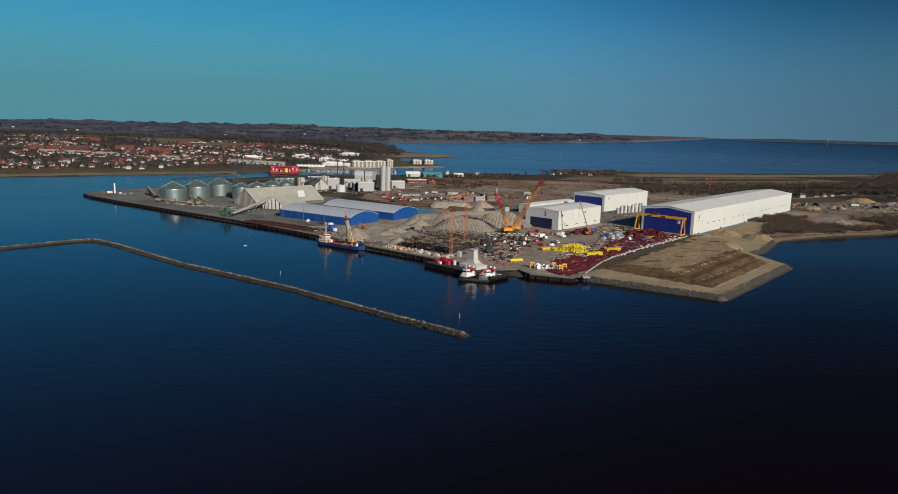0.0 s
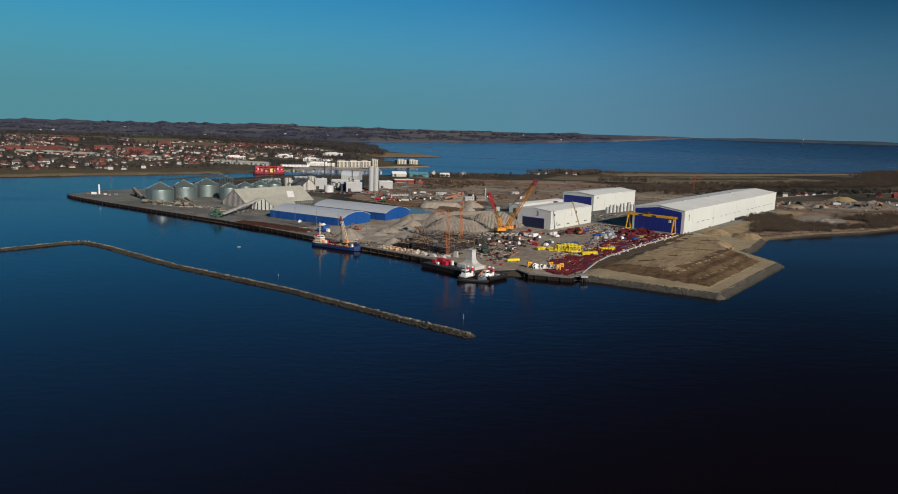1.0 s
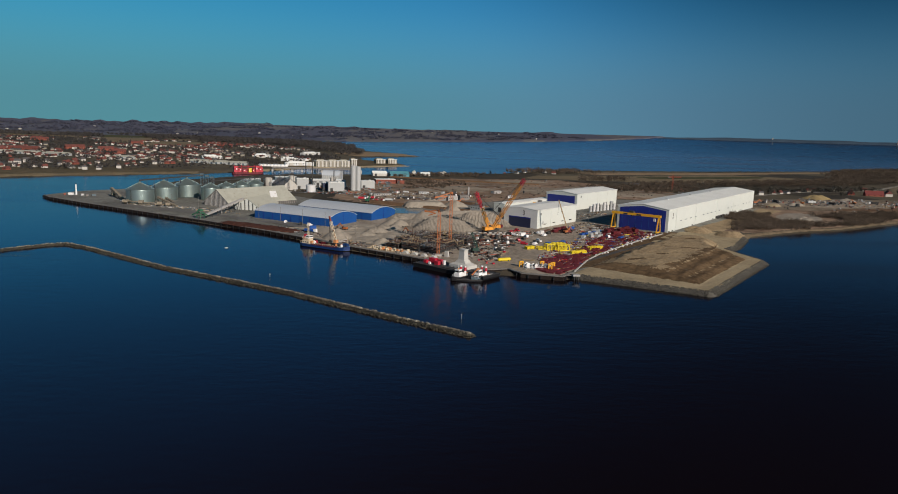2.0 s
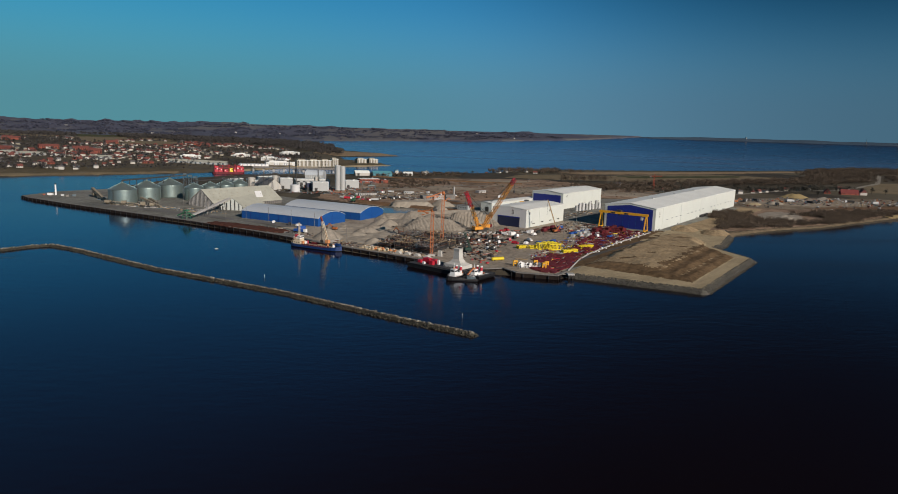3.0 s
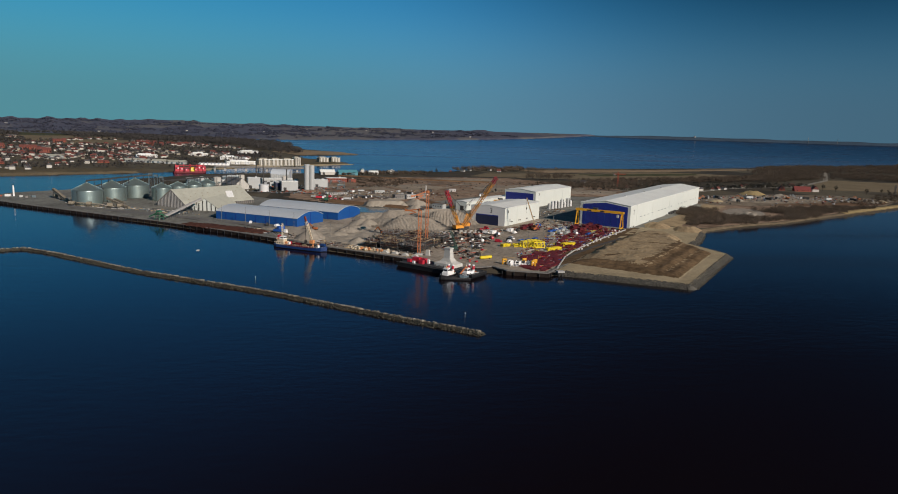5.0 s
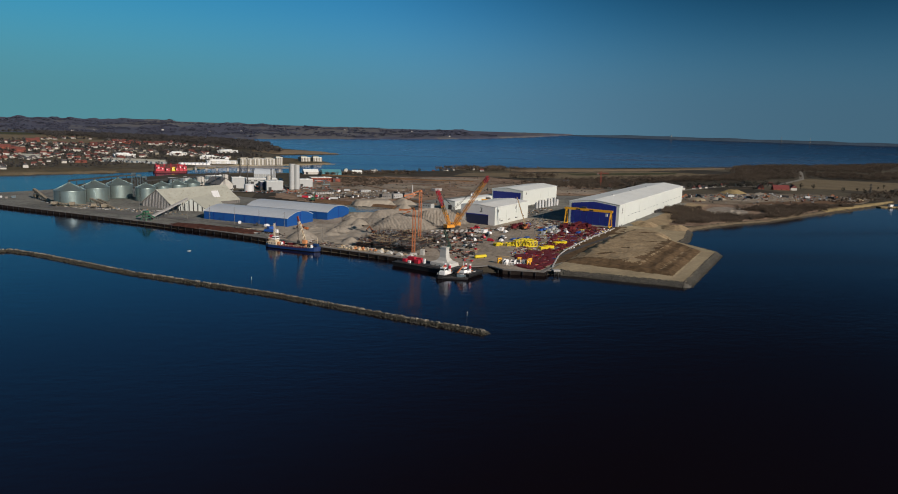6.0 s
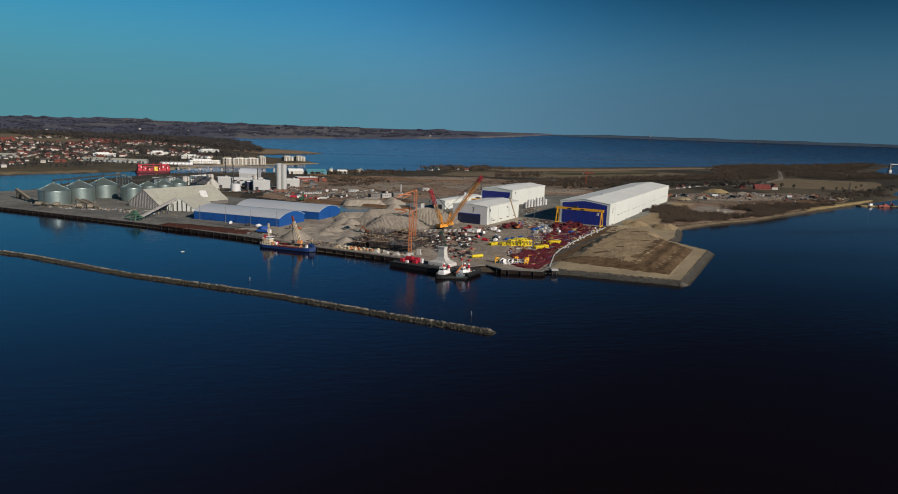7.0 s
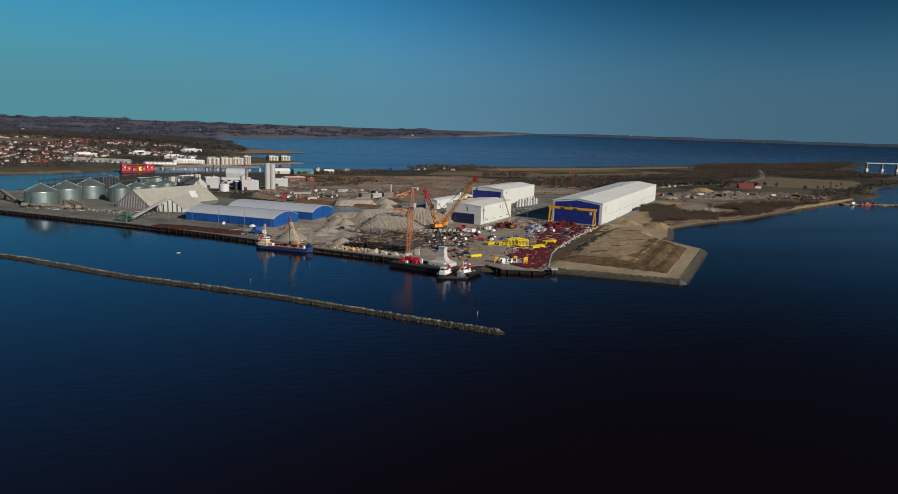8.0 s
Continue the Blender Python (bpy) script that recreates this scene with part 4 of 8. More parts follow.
tagged(Geo().box((0, 0, 0), (62, 40, 0.12)).done("settling_pond", SHEET_WATER), "shallow still settling pond beside the gravel", "pond").matrix_basis = pose(-14, 690, 2.46, 0, 0, -12)
ORE_BED = [(-176, 583), (-171, 577), (-147, 559), (-123, 544), (-108, 536), (-103, 548), (-127, 567), (-152, 583), (-168, 588)]
gx, gy = np.meshgrid(np.arange(-180, -98, 0.8), np.arange(532, 592, 0.8))
hit, far = inside(gx, gy, ORE_BED)
far = np.where(hit, far, -far) + wobble(gx, gy, 9, 35) * 0.9
gz = 2.4 + np.clip(far * 0.5, -0.6, 1.3 + wobble(gx, gy, 12, 36) * 0.4) + wobble(gx, gy, 3.2, 37) * 0.12
ix = np.arange(gx.size).reshape(gx.shape)
quads = np.stack([ix[:-1, :-1], ix[:-1, 1:], ix[1:, 1:], ix[1:, :-1]], -1).reshape(-1, 4)
quads = quads[(gz.ravel()[quads] > 2.1).all(1)]
tagged(sheet("ore_heap", gx.ravel(), gy.ravel(), gz.ravel(), quads, ORE), "long low heap of dark red-brown ore along the quay", "ore heap")
heap("sand_heap", "pointed heap of pale sand behind the dredger", "sand heap", -72, 521, 13, 7.6, GRAVEL, 120, 1.0, 0, "sand heaps")
heap("earth_heap", "low heap of brown earth beside the long hall", "earth heap", 240, 597, 20, 4, DIRT_TOP, 92, 0.7, 50, "heaps")
heap("earth_heap", "low heap of brown earth beside the shore", "earth heap", 258, 578, 16, 4.5, DIRT_TOP, 93, 0.7, 40, "heaps")


# ---- cranes ----
def gantry_crane(x, y, rz, span, h):
    t = thing("gantry_crane", "yellow portal gantry crane in front of the long hall", "crane", "", x, y, 2.5, rz)
    for s in (-1, 1):
        for d in (-1, 1):
            Geo().beam((s * span / 2, d * 4.6, 0.9), (s * span / 2, d * 1.3, h - 1.3), 0.8, 0.9).done("leg", GANTRY, t)
            Geo().box((s * span / 2, d * 4.6, 0), (1.0, 2.2, 1.0)).done("bogie", STEEL, t)
        Geo().beam((s * span / 2, -4.6, 1.4), (s * span / 2, 4.6, 1.4), 0.8, 0.9).done("sill_beam", GANTRY, t)
    for d in (-1.2, 1.2):
        Geo().beam((-span / 2 - 1.5, d, h - 0.2), (span / 2 + 1.5, d, h - 0.2), 0.9, 1.9).done("girder", GANTRY, t)
    tr = Geo().box((-4, 0, h + 1.0), (4, 3.4, 1.4)).done("trolley", STEEL, t)
    Geo().box((-4, 0, h - 2.4), (1.4, 1.2, 1.2)).done("hook_block", STEEL, tr)
    Geo().box((span / 2 - 3, -2.4, h - 4.4), (1.8, 1.8, 2.4)).done("cab", GREY_CLAD, t)
    for k in (-9, 3):
        Geo().box((k, -1.78, h - 0.9), (3.6, 0.1, 1.2)).done("sign_bar", STEEL, t)
    return t


gantry_crane(178.6, 588.5, -41.2, 41, 15)
yc = gantry_crane(124, 718, 12, 19, 9)
tagged(yc, "yellow low gantry crane beside the white hall", "crane")


def placing_tower(x, y, h, tip, group="tower cranes"):
    """A lattice tower with a folded placing arm."""
    t = thing("tower_crane", "orange lattice tower with a folded placing boom", "crane", group, x, y, 2.5)
    Geo().box((0, 0, 0), (4.5, 4.5, 1.1)).done("base", CONCRETE, t)
    Geo().lattice((0, 0, 1.0), (0, 0, h), 1.8, 0.26, int(h / 1.8)).done("mast", ORANGE, t)
    Geo().tube((0, 0, h), (0, 0, h + 1.6), 1.2, n=12).done("slewing_ring", ORANGE, t)
    q = Vector((tip[0] - x, tip[1] - y, tip[2] - 2.5))
    e = Vector((0, 0, h + 1.2))
    Geo().beam(e - (q - e) * 0.12, q, 0.5, 0.7).done("arm", ORANGE, t)
    Geo().beam(q + Vector((0, 0, 0.9)), e.lerp(q, 0.25) + Vector((0, 0, -1.8)), 0.45, 0.6).done("arm", ORANGE, t)
    Geo().beam(e.lerp(q, 0.25) + Vector((0, 0, -1.8)), e.lerp(q, 0.75) + Vector((0, 0, -2.6)), 0.35, 0.45).done("arm", ORANGE, t)
    Geo().box((-q.x * 0.14, -q.y * 0.14, h + 0.6), (2.4, 2.0, 1.6)).done("counterweight", STEEL, t)
    return t


placing_tower(-0.5, 455, 29.0, (-10, 459, 31))
placing_tower(10.3, 497, 37.0, (-2, 494, 36.5))


def crawler_crane(x, y, rz, tip, red_from, name_label, mast=False):
    t = thing("crawler_crane", name_label, "crane", "crawler cranes", x, y, 2.5, rz)
    for s in (-1, 1):
        Geo().box((s * 3.4, 0, 0), (1.4, 9.5, 1.5)).done("track", STEEL, t)
    Geo().box((0, 0, 1.2), (5.6, 4.6, 0.9)).done("carbody", STEEL, t)
    body = Geo().box((0, -1.2, 2.1), (3.8, 8.0, 2.4), taper=0.95).done("house", CRANE_YELLOW, t)
    Geo().box((-2.6, 3.2, 2.2), (1.5, 2.2, 2.4)).done("cab", GLASS, body)
    Geo().box((0, -5.6, 2.0), (4.6, 1.5, 2.8)).done("counterweight", CRANE_YELLOW, t)
    inv = pose(x, y, 2.5, 0, 0, rz).inverted()
    q, e = inv @ Vector(tip), Vector((0, 3.4, 3.2))
    m = e.lerp(q, red_from)
    n = int((q - e).length / 2.6)
    Geo().lattice(e, m, 2.1, 0.36, max(3, int(n * red_from))).done("boom", CRANE_YELLOW, t)
    Geo().lattice(m, q, 2.0, 0.4, max(3, int(n * (1 - red_from)))).done("boom_head", RED, t, "red upper boom")
    Geo().tube(q + Vector((0, 0, -0.2)), q + Vector((0, 0, -9)), 0.12, n=5).done("hoist_rope", STEEL, t)
    Geo().box(q + Vector((0, 0, -10.6)), (0.9, 0.9, 1.8)).done("hook_block", STEEL, t)
    back = Vector((0, -4.5, 12.5))
    Geo().lattice((0, -2, 4.6), back, 1.3, 0.25, 5).done("back_mast", CRANE_YELLOW, t)
    for s in (-0.7, 0.7):
        Geo().tube(back + Vector((s, 0, 0)), q + Vector((s, 0, 0)), 0.11, n=5).done("pendant", STEEL, t)
    return t


c1 = crawler_crane(47.5, 563, -60, (68.0, 529, 49), 0.9, "orange crawler crane with a long raised lattice boom")
c2 = crawler_crane(51.5, 575, 100, (35.5, 566, 34.8), 0.55, "orange crawler crane with a red upper boom")
Geo().box((c1.matrix_basis.inverted() @ Vector((60, 543, 33))), (0.5, 4.5, 2.2)).done("banner", BRIGHT_WHITE, c1)
rig = thing("drilling_rig", "dark green tracked rig with a raised lattice mast", "drilling rig", "", 26, 470, 2.5, 25)
for s in (-1, 1):
    Geo().box((0, s * 1.5, 0), (5.2, 0.8, 1.1)).done("track", DARK, rig)
Geo().box((-0.8, 0, 1.1), (4.8, 2.8, 2.0), taper=0.95).done("house", GREEN_DARK, rig)
Geo().box((1.6, 1.0, 1.4), (1.4, 1.1, 2.0)).done("cab", GLASS, rig)
Geo().lattice((2.0, 0, 1.6), (-3.4, 0.6, 14.0), 1.0, 0.24, 10).done("mast", GREEN_DARK, rig)
Geo().beam((-2.4, 0, 3.0), (-1.8, 0.3, 9.0), 0.3).done("stay", STEEL, rig)
mc = thing("mobile_crane", "pale mobile crane with a thin telescopic boom", "crane", "crawler cranes", 113.5, 572, 2.5, 20)
Geo().box((0, 0, 0.9), (2.7, 11, 1.5)).done("carrier", OXIDE, mc)
for k in range(4):
    for s in (-1, 1):
        Geo().tube((s * 1.0, -4.2 + k * 2.6, 0.65), (s * 1.4, -4.2 + k * 2.6, 0.65), 0.65, n=10).done("wheel", STEEL, mc)
Geo().box((0, -1.5, 2.4), (2.5, 4.2, 1.7)).done("house", ORANGE, mc)
Geo().beam((0, -1.5, 3.6), (-7.0, 3.0, 27), 0.75, 0.9).done("boom", BEIGE, mc)
Geo().tube((-7.0, 3.0, 27), (-7.0, 3.0, 14), 0.08, n=5).done("hoist_rope", STEEL, mc)
wm = thing("light_mast", "tall white slender mast beyond the stockpile", "mast", "", 56, 831, 2.0)
Geo().tube((0, 0, 0), (0, 0, 14), 1.1, 0.9, 10).done("pole", CONCRETE, wm)
Geo().box((0, 0, 0), (3.5, 3.5, 0.6)).done("base", CONCRETE, wm)


# ---- formwork yard ----
def formwork(x, y, rz, w, d, h, seed):
    t = thing("formwork_scaffold", "dark steel formwork and scaffold round a foundation being cast", "scaffold", "foundation formworks", x, y, 2.5, rz)
    rg = random.Random(seed)
    Geo().box((0, 0, 0), (w - 1.6, d - 1.6, h * 0.5)).done("form_panel", STEEL, t)
    Geo().box((0, 0, h * 0.5), (w * 0.62, d * 0.6, h * 0.3), taper=0.8).done("rebar_cage", RUST, t)
    nx, ny = max(3, int(w / 4)), max(3, int(d / 4))
    for i in range(nx + 1):
        for j in range(ny + 1):
            if 0 < i < nx and 0 < j < ny:
                continue
            Geo().box((-w / 2 + w * i / nx, -d / 2 + d * j / ny, 0), (0.14, 0.14, h + rg.uniform(-1.2, 0.7))).done("post", SCAFFOLD if (i + j) % 3 == 0 else STEEL, t)
    for k in range(1, 5):
        z = h * k / 4.4
        g = Geo()
        for s in (-1, 1):
            g.box((0, s * (d / 2 - 0.6), z), (w, 1.5, 0.14)).box((s * (w / 2 - 0.6), 0, z), (1.5, d - 2.6, 0.14))
        g.done("deck", (STEEL, RUST, STEEL, BEIGE if seed % 3 else CONCRETE_DARK)[k - 1], t)
        r = Geo()
        for s in (-1, 1):
            r.beam((-w / 2, s * d / 2, z + 1.0), (w / 2, s * d / 2, z + 1.0), 0.1).beam((s * w / 2, -d / 2, z + 1.0), (s * w / 2, d / 2, z + 1.0), 0.1)
        r.done("guard_rail", SCAFFOLD, t)
    bars = Geo()
    for k in range(34):
        bars.box((rg.uniform(-w, w) * 0.4, rg.uniform(-d, d) * 0.36, h * 0.72), (0.14, 0.14, rg.uniform(0.8, 2.2)))
    tagged(bars.done("rebar", RUST, t), kind="stuff")
    for k in range(4):
        Geo().box((rg.uniform(-w, w) * 0.4, rg.uniform(-d, d) * 0.4, h * 0.5), (rg.uniform(1, 2.6), rg.uniform(0.6, 2.0), rg.uniform(1.6, 3.0)), rg.uniform(0, 90)).done("form_shutter", rg.choice((CONCRETE_DARK, BEIGE, STEEL, FOUNDATION)), t)
    for k in range(6):
        px0, py0 = rg.uniform(-w, w) * 0.45, rg.uniform(-d, d) * 0.45
        Geo().beam((px0, py0, h * 0.5), (px0 + rg.uniform(-1.5, 1.5), py0 + rg.uniform(-1.5, 1.5), h + rg.uniform(0.4, 2.8)), 0.2).done("prop", rg.choice((SCAFFOLD, RUST, STEEL, STEEL)), t)
    tubes = Geo()
    for k in range(70):
        px0, py0, z0 = rg.uniform(-w, w) * 0.52, rg.uniform(-d, d) * 0.52, rg.uniform(0.2, 0.95) * h
        if k % 2:
            tubes.beam((px0, py0, z0), (px0 + rg.uniform(-3.5, 3.5), py0 + rg.uniform(-1, 1), z0 + rg.uniform(-0.4, 0.9)), 0.16)
        else:
            tubes.beam((px0, py0, z0), (px0 + rg.uniform(-0.4, 0.4), py0 + rg.uniform(-0.4, 0.4), min(z0 + rg.uniform(1.2, 3.0), h + 1.4)), 0.16)
    tagged(tubes.done("scaffolding", (SCAFFOLD, RUST, BEIGE)[seed % 3], t), kind="stuff")
    for k in range(5):
        a = rg.uniform(-w, w) * 0.42
        Geo().beam((a, -d / 2, h * rg.uniform(0.7, 0.95)), (a + rg.uniform(-2, 2), d / 2, h * rg.uniform(0.7, 0.95)), 0.22, 0.3).done("girder", rg.choice((SCAFFOLD, RUST, STEEL)), t)
    return t


# dark slab added to darken the gaps between the formworks
setting(Geo().slab([(-38.1, 483.7), (-1.1, 460.2), (30.5, 510.3), (-6.5, 533.7)], 2.3, 2.6).done("pavement", BED_DARK), "dark concrete casting bed under the formwork", "pavement")
k = 0
for i in range(3):
    for j in range(4):
        p = Vector((-28, 486, 0)) + Vector((0.845, -0.535, 0)) * (i * 14.6) + Vector((0.535, 0.845, 0)) * (j * 14.8)
        formwork(p.x, p.y, -32.3 + (k * 5 % 7 - 3) * 1.1, 11.2 + (k * 3 % 5) * 0.7, 11.6 + (k * 2 % 5) * 0.55, 3.9 + (k * 7 % 5) * 0.7, 100 + k)
        k += 1
for k, (x, y) in enumerate(((5, 452), (24, 474))):
    t = thing("retaining_block", "pale precast concrete wall block standing in the yard", "concrete block", "precast blocks", x, y, 2.5, -35)
    Geo().box((0, 0, 0), (2.6, 1.6, 3.8 - 1.6 * k), taper=0.94).done("block", FOUNDATION, t)
    Geo().box((0, 0, 0), (3.2, 2.2, 0.5)).done("foot", CONCRETE, t)


# soil banks between the ponds and the back yard
for x, y, rz, ln, h_ in ((20, 708, 54, 96, 2.6), (44, 700, 58, 40, 2.0), (66, 742, 30, 60, 1.8)):
    bk = Geo()
    for k in range(int(ln / 4)):
        bk.rock((rng.uniform(-3.5, 3.5), k * 4 + rng.uniform(-2, 2), 0.1), rng.uniform(1.0, 2.2), rng)
    bk.prism([(-6.5, -0.5), (6.5, -0.5), (2.2, h_), (-1.6, h_ * 0.9)], 0, ln)
    bo = tagged(bk.done("earth_bank", BANK_SOIL), "long bank of reddish brown soil behind the ponds", "earth bank", "earth banks")
    bo.matrix_basis = pose(x, y, 2.3, 0, 0, rz)


# ---- vessels ----
def hull(g, length, beam, depth, bow=0.28, sheer=0.8, draft=1.2, stern=0.06):
    """A ship's hull along +x, stern at -length/2, with flare and sheer."""
    secs, n = 15, 15
    vs, fs = [], []
    for i in range(secs):
        u = i / (secs - 1)
        w = beam / 2 * min(1.0, (0.72 + u / stern * 0.28) if u < stern else 1.0)
        if u > 1 - bow:
            w *= max(0.04, math.sqrt(max(0.0, 1 - ((u - 1 + bow) / bow) ** 2)))
        top = depth + sheer * (max(0, u - 0.6) / 0.4) ** 2 + sheer * 0.35 * max(0, 0.25 - u) / 0.25
        x = -length / 2 + length * u
        vs += [(x - (0.03 * length * (u > 0.9)), -w * 0.8, -draft), (x, -w, 0.4), (x + 0.2 * u, -w, top), (x + 0.2 * u, w, top), (x, w, 0.4), (x - (0.03 * length * (u > 0.9)), w * 0.8, -draft)]
    for i in range(secs - 1):
        for j in range(5):
            a = i * 6 + j
            fs.append((a, a + 6, a + 7, a + 1))
        fs.append((i * 6 + 5, i * 6 + 11, i * 6 + 6, i * 6))
    fs += [tuple(range(6)), tuple(range((secs - 1) * 6, secs * 6))[::-1]]
    return g.add(vs, [f[::-1] for f in fs])


def rail(g, pts, h=1.0, t=0.08):
    pts = [Vector(p) for p in pts]
    for a, b in zip(pts, pts[1:]):
        g.beam(a + Vector((0, 0, h)), b + Vector((0, 0, h)), t).beam(a + Vector((0, 0, h / 2)), b + Vector((0, 0, h / 2)), t * 0.7)
        n = max(1, int((b - a).length / 2))
        for k in range(n + 1):
            p = a.lerp(b, k / n)
            g.beam(p, p + Vector((0, 0, h)), t)
    return g


dr = thing("dredger", "blue dredging ship with a cream wheelhouse and red deck", "ship", "", -77.5, 488.5, 0.0, -32)
hull(Geo(), 41, 9.0, 1.8, 0.2, 1.7).done("hull", SHIP_BLUE, dr)
hull(Geo(), 41.2, 9.1, 0.4, 0.2, 0.0).done("boot_topping", DARK, dr)
Geo().box((2, 0, 1.75), (24, 7.4, 0.35)).done("deck", OXIDE, dr)
for s in (-1, 1):
    Geo().box((2.5, s * 3.2, 2.0), (19, 0.5, 1.3)).done("hopper_coaming", OXIDE, dr)
Geo().lathe((2.5, 0, 2.2), [(3.1, 0), (2.2, 0.7), (0.3, 1.2)], 14).done("hopper_load", SAND, dr)
sup = Geo().box((-15.5, 0, 2.2), (6.6, 6.4, 1.7)).done("deckhouse", CREAM, dr)
Geo().box((-15.8, 0, 3.9), (4.6, 5.0, 1.7)).done("accommodation", CREAM, dr)
br_ = Geo().box((-14.8, 0, 5.6), (3.2, 4.4, 1.9), taper=0.94).done("wheelhouse", BRIGHT_WHITE, dr)
for s in (-1, 1):
    Geo().box((-14.8, s * 2.16, 6.4), (2.5, 0.14, 0.7)).done("window", GLASS, br_)
Geo().box((-13.22, 0, 6.4), (0.14, 3.8, 0.7)).done("window", GLASS, br_)
Geo().box((-18.0, 0, 5.6), (1.8, 2.2, 2.6), taper=0.85).done("funnel", RED, dr)
Geo().lattice((-15.6, 0, 7.4), (-15.6, 0, 16.5), 0.8, 0.14, 6).done("mast", CREAM, dr)
Geo().beam((-15.6, -1.8, 15), (-15.6, 1.8, 15), 0.2).done("yard_arm", CREAM, dr)
rail(Geo(), [(-20.2, -3.2, 2.5), (-20.2, 3.2, 2.5)]).done("rail", CREAM, dr)
rail(Geo(), [(-12.2, -3.0, 3.9), (-18.8, -3.0, 3.9)]).done("rail", CREAM, dr)
Geo().box((8.6, 0, 2.2), (2.8, 3.0, 2.4)).done("crane_base", STEEL, dr)
Geo().box((8.6, 0, 4.6), (2.6, 2.4, 2.2)).done("crane_cab", ORANGE_WRAP, dr)
Geo().lattice((8.2, 0, 6.6), (3.0, 1.4, 19.0), 1.3, 0.3, 8).done("crane_boom", CREAM, dr)
Geo().beam((3.0, 1.4, 19.0), (1.6, 1.7, 22.4), 0.8, 1.2).done("boom_head", RED_DULL, dr)
Geo().beam((8.0, 0.9, 6.6), (4.8, 1.5, 14.4), 0.4, 0.5).done("luffing_ram", ORANGE, dr)
for s in (-0.3, 0.3):
    Geo().tube((1.6, 1.7 + s, 22.2), (2.4, 1.6 + s, 6.0), 0.1, n=5).done("hoist_rope", STEEL, dr)
Geo().box((2.4, 1.6, 4.2), (1.6, 1.6, 1.8), taper=0.7).done("grab", STEEL, dr)
rail(Geo(), [(-10, -4.4, 2.4), (15, -4.4, 2.4)], 1.0, 0.1).done("rail", CREAM, dr)
rail(Geo(), [(-10, 4.4, 2.4), (15, 4.4, 2.4)], 1.0, 0.1).done("rail", CREAM, dr)
for k, (x_, y_, m_) in enumerate(((-11, -2, ORANGE_WRAP), (-9.6, 1.5, RED), (-8.4, -1.6, BRIGHT_WHITE), (13.2, 2.0, ORANGE_WRAP), (15, -2.2, BRIGHT_WHITE), (11, -2.6, ORANGE_WRAP))):
    Geo().box((x_, y_, 2.4), (1.5, 1.2, 1.9), 20 * k, 0.9).done("deck_locker", m_, dr)
Geo().box((-15.8, 0, 5.5), (6.2, 6.0, 0.15)).done("boat_deck", CREAM, dr)
rail(Geo(), [(-12.8, -2.9, 5.6), (-18.8, -2.9, 5.6), (-18.8, 2.9, 5.6)], 1.0, 0.1).done("rail", BRIGHT_WHITE, dr)
for s in (-1, 1):
    for k in range(3):
        Geo().box((-17.6 + k * 2.0, s * 3.22, 2.8), (0.8, 0.08, 0.7)).done("porthole", GLASS, sup)
Geo().box((-17.4, -2.3, 5.65), (2.6, 1.0, 0.9), taper=0.7).done("lifeboat", ORANGE_WRAP, dr)
for k in range(3):
    Geo().box((12.5 + k * 1.9, -1.5 + k, 3.1), (1.3, 2.2, 1.4)).done("deck_gear", ORANGE_WRAP if k % 2 else STEEL, dr)
Geo().box((17, 0, 3.6), (4, 3, 1.5), taper=0.8).done("forecastle", SHIP_BLUE, dr)
Geo().tube((18.2, 0, 4.5), (18.2, 0, 9.5), 0.14, n=6).done("foremast", CREAM, dr)


def barge(name, label, x, y, rz, length, beam, depth):
    t = thing(name, label, "barge", "flat barges", x, y, 0.0, rz)
    l, w = length / 2, beam / 2
    Geo().prism([(-l + 2, -1), (l - 2, -1), (l, depth * 0.5), (l, depth), (-l, depth), (-l, depth * 0.5)], -w, w).done("hull", DARK, t)
    Geo().box((0, 0, depth), (length - 1, beam - 1, 0.15)).done("deck", STEEL, t)
    for s in (-1, 1):
        Geo().beam((-l, s * w, depth + 0.15), (l, s * w, depth + 0.15), 0.4).done("rubbing_strake", STEEL, t)
    for sx in (-1, 1):
        for sy in (-1, 1):
            Geo().tube((sx * (l - 2), sy * (w - 1), depth), (sx * (l - 2), sy * (w - 1), depth + 0.9), 0.25, n=8).done("bollard", STEEL, t)
    return t


b1 = barge("deck_barge", "long dark flat barge moored along the quay", 8, 417, -45, 56, 16, 2.4)
for k, (dx, dy, sx, sy, sz, m_) in enumerate(((-19, 1, 5, 3, 3.0, RED), (-14.5, 2.5, 3.2, 2.6, 2.6, RED), (-13, -2, 3, 2.4, 2.4, RED), (-22.5, -2, 2.4, 2.0, 1.8, RED), (-10, 1, 1.4, 1.4, 2.8, BRIGHT_WHITE), (-17.5, -4.2, 1.6, 1.2, 1.5, BRIGHT_WHITE))):
    Geo().box((dx, dy, 2.5), (sx, sy, sz)).done("deck_machine", m_, b1)
Geo().box((4, 0, 2.55), (19, 13, 0.5)).done("cradle", STEEL, b1)

pier = thing("pier_foundation", "pale concrete bridge foundation with a tapered shaft", "concrete foundation", "", 12.6, 416.5, 3.05, -45)
pier.matrix_basis = pier.matrix_basis @ Matrix.Diagonal((0.92, 0.92, 1.0, 1.0))


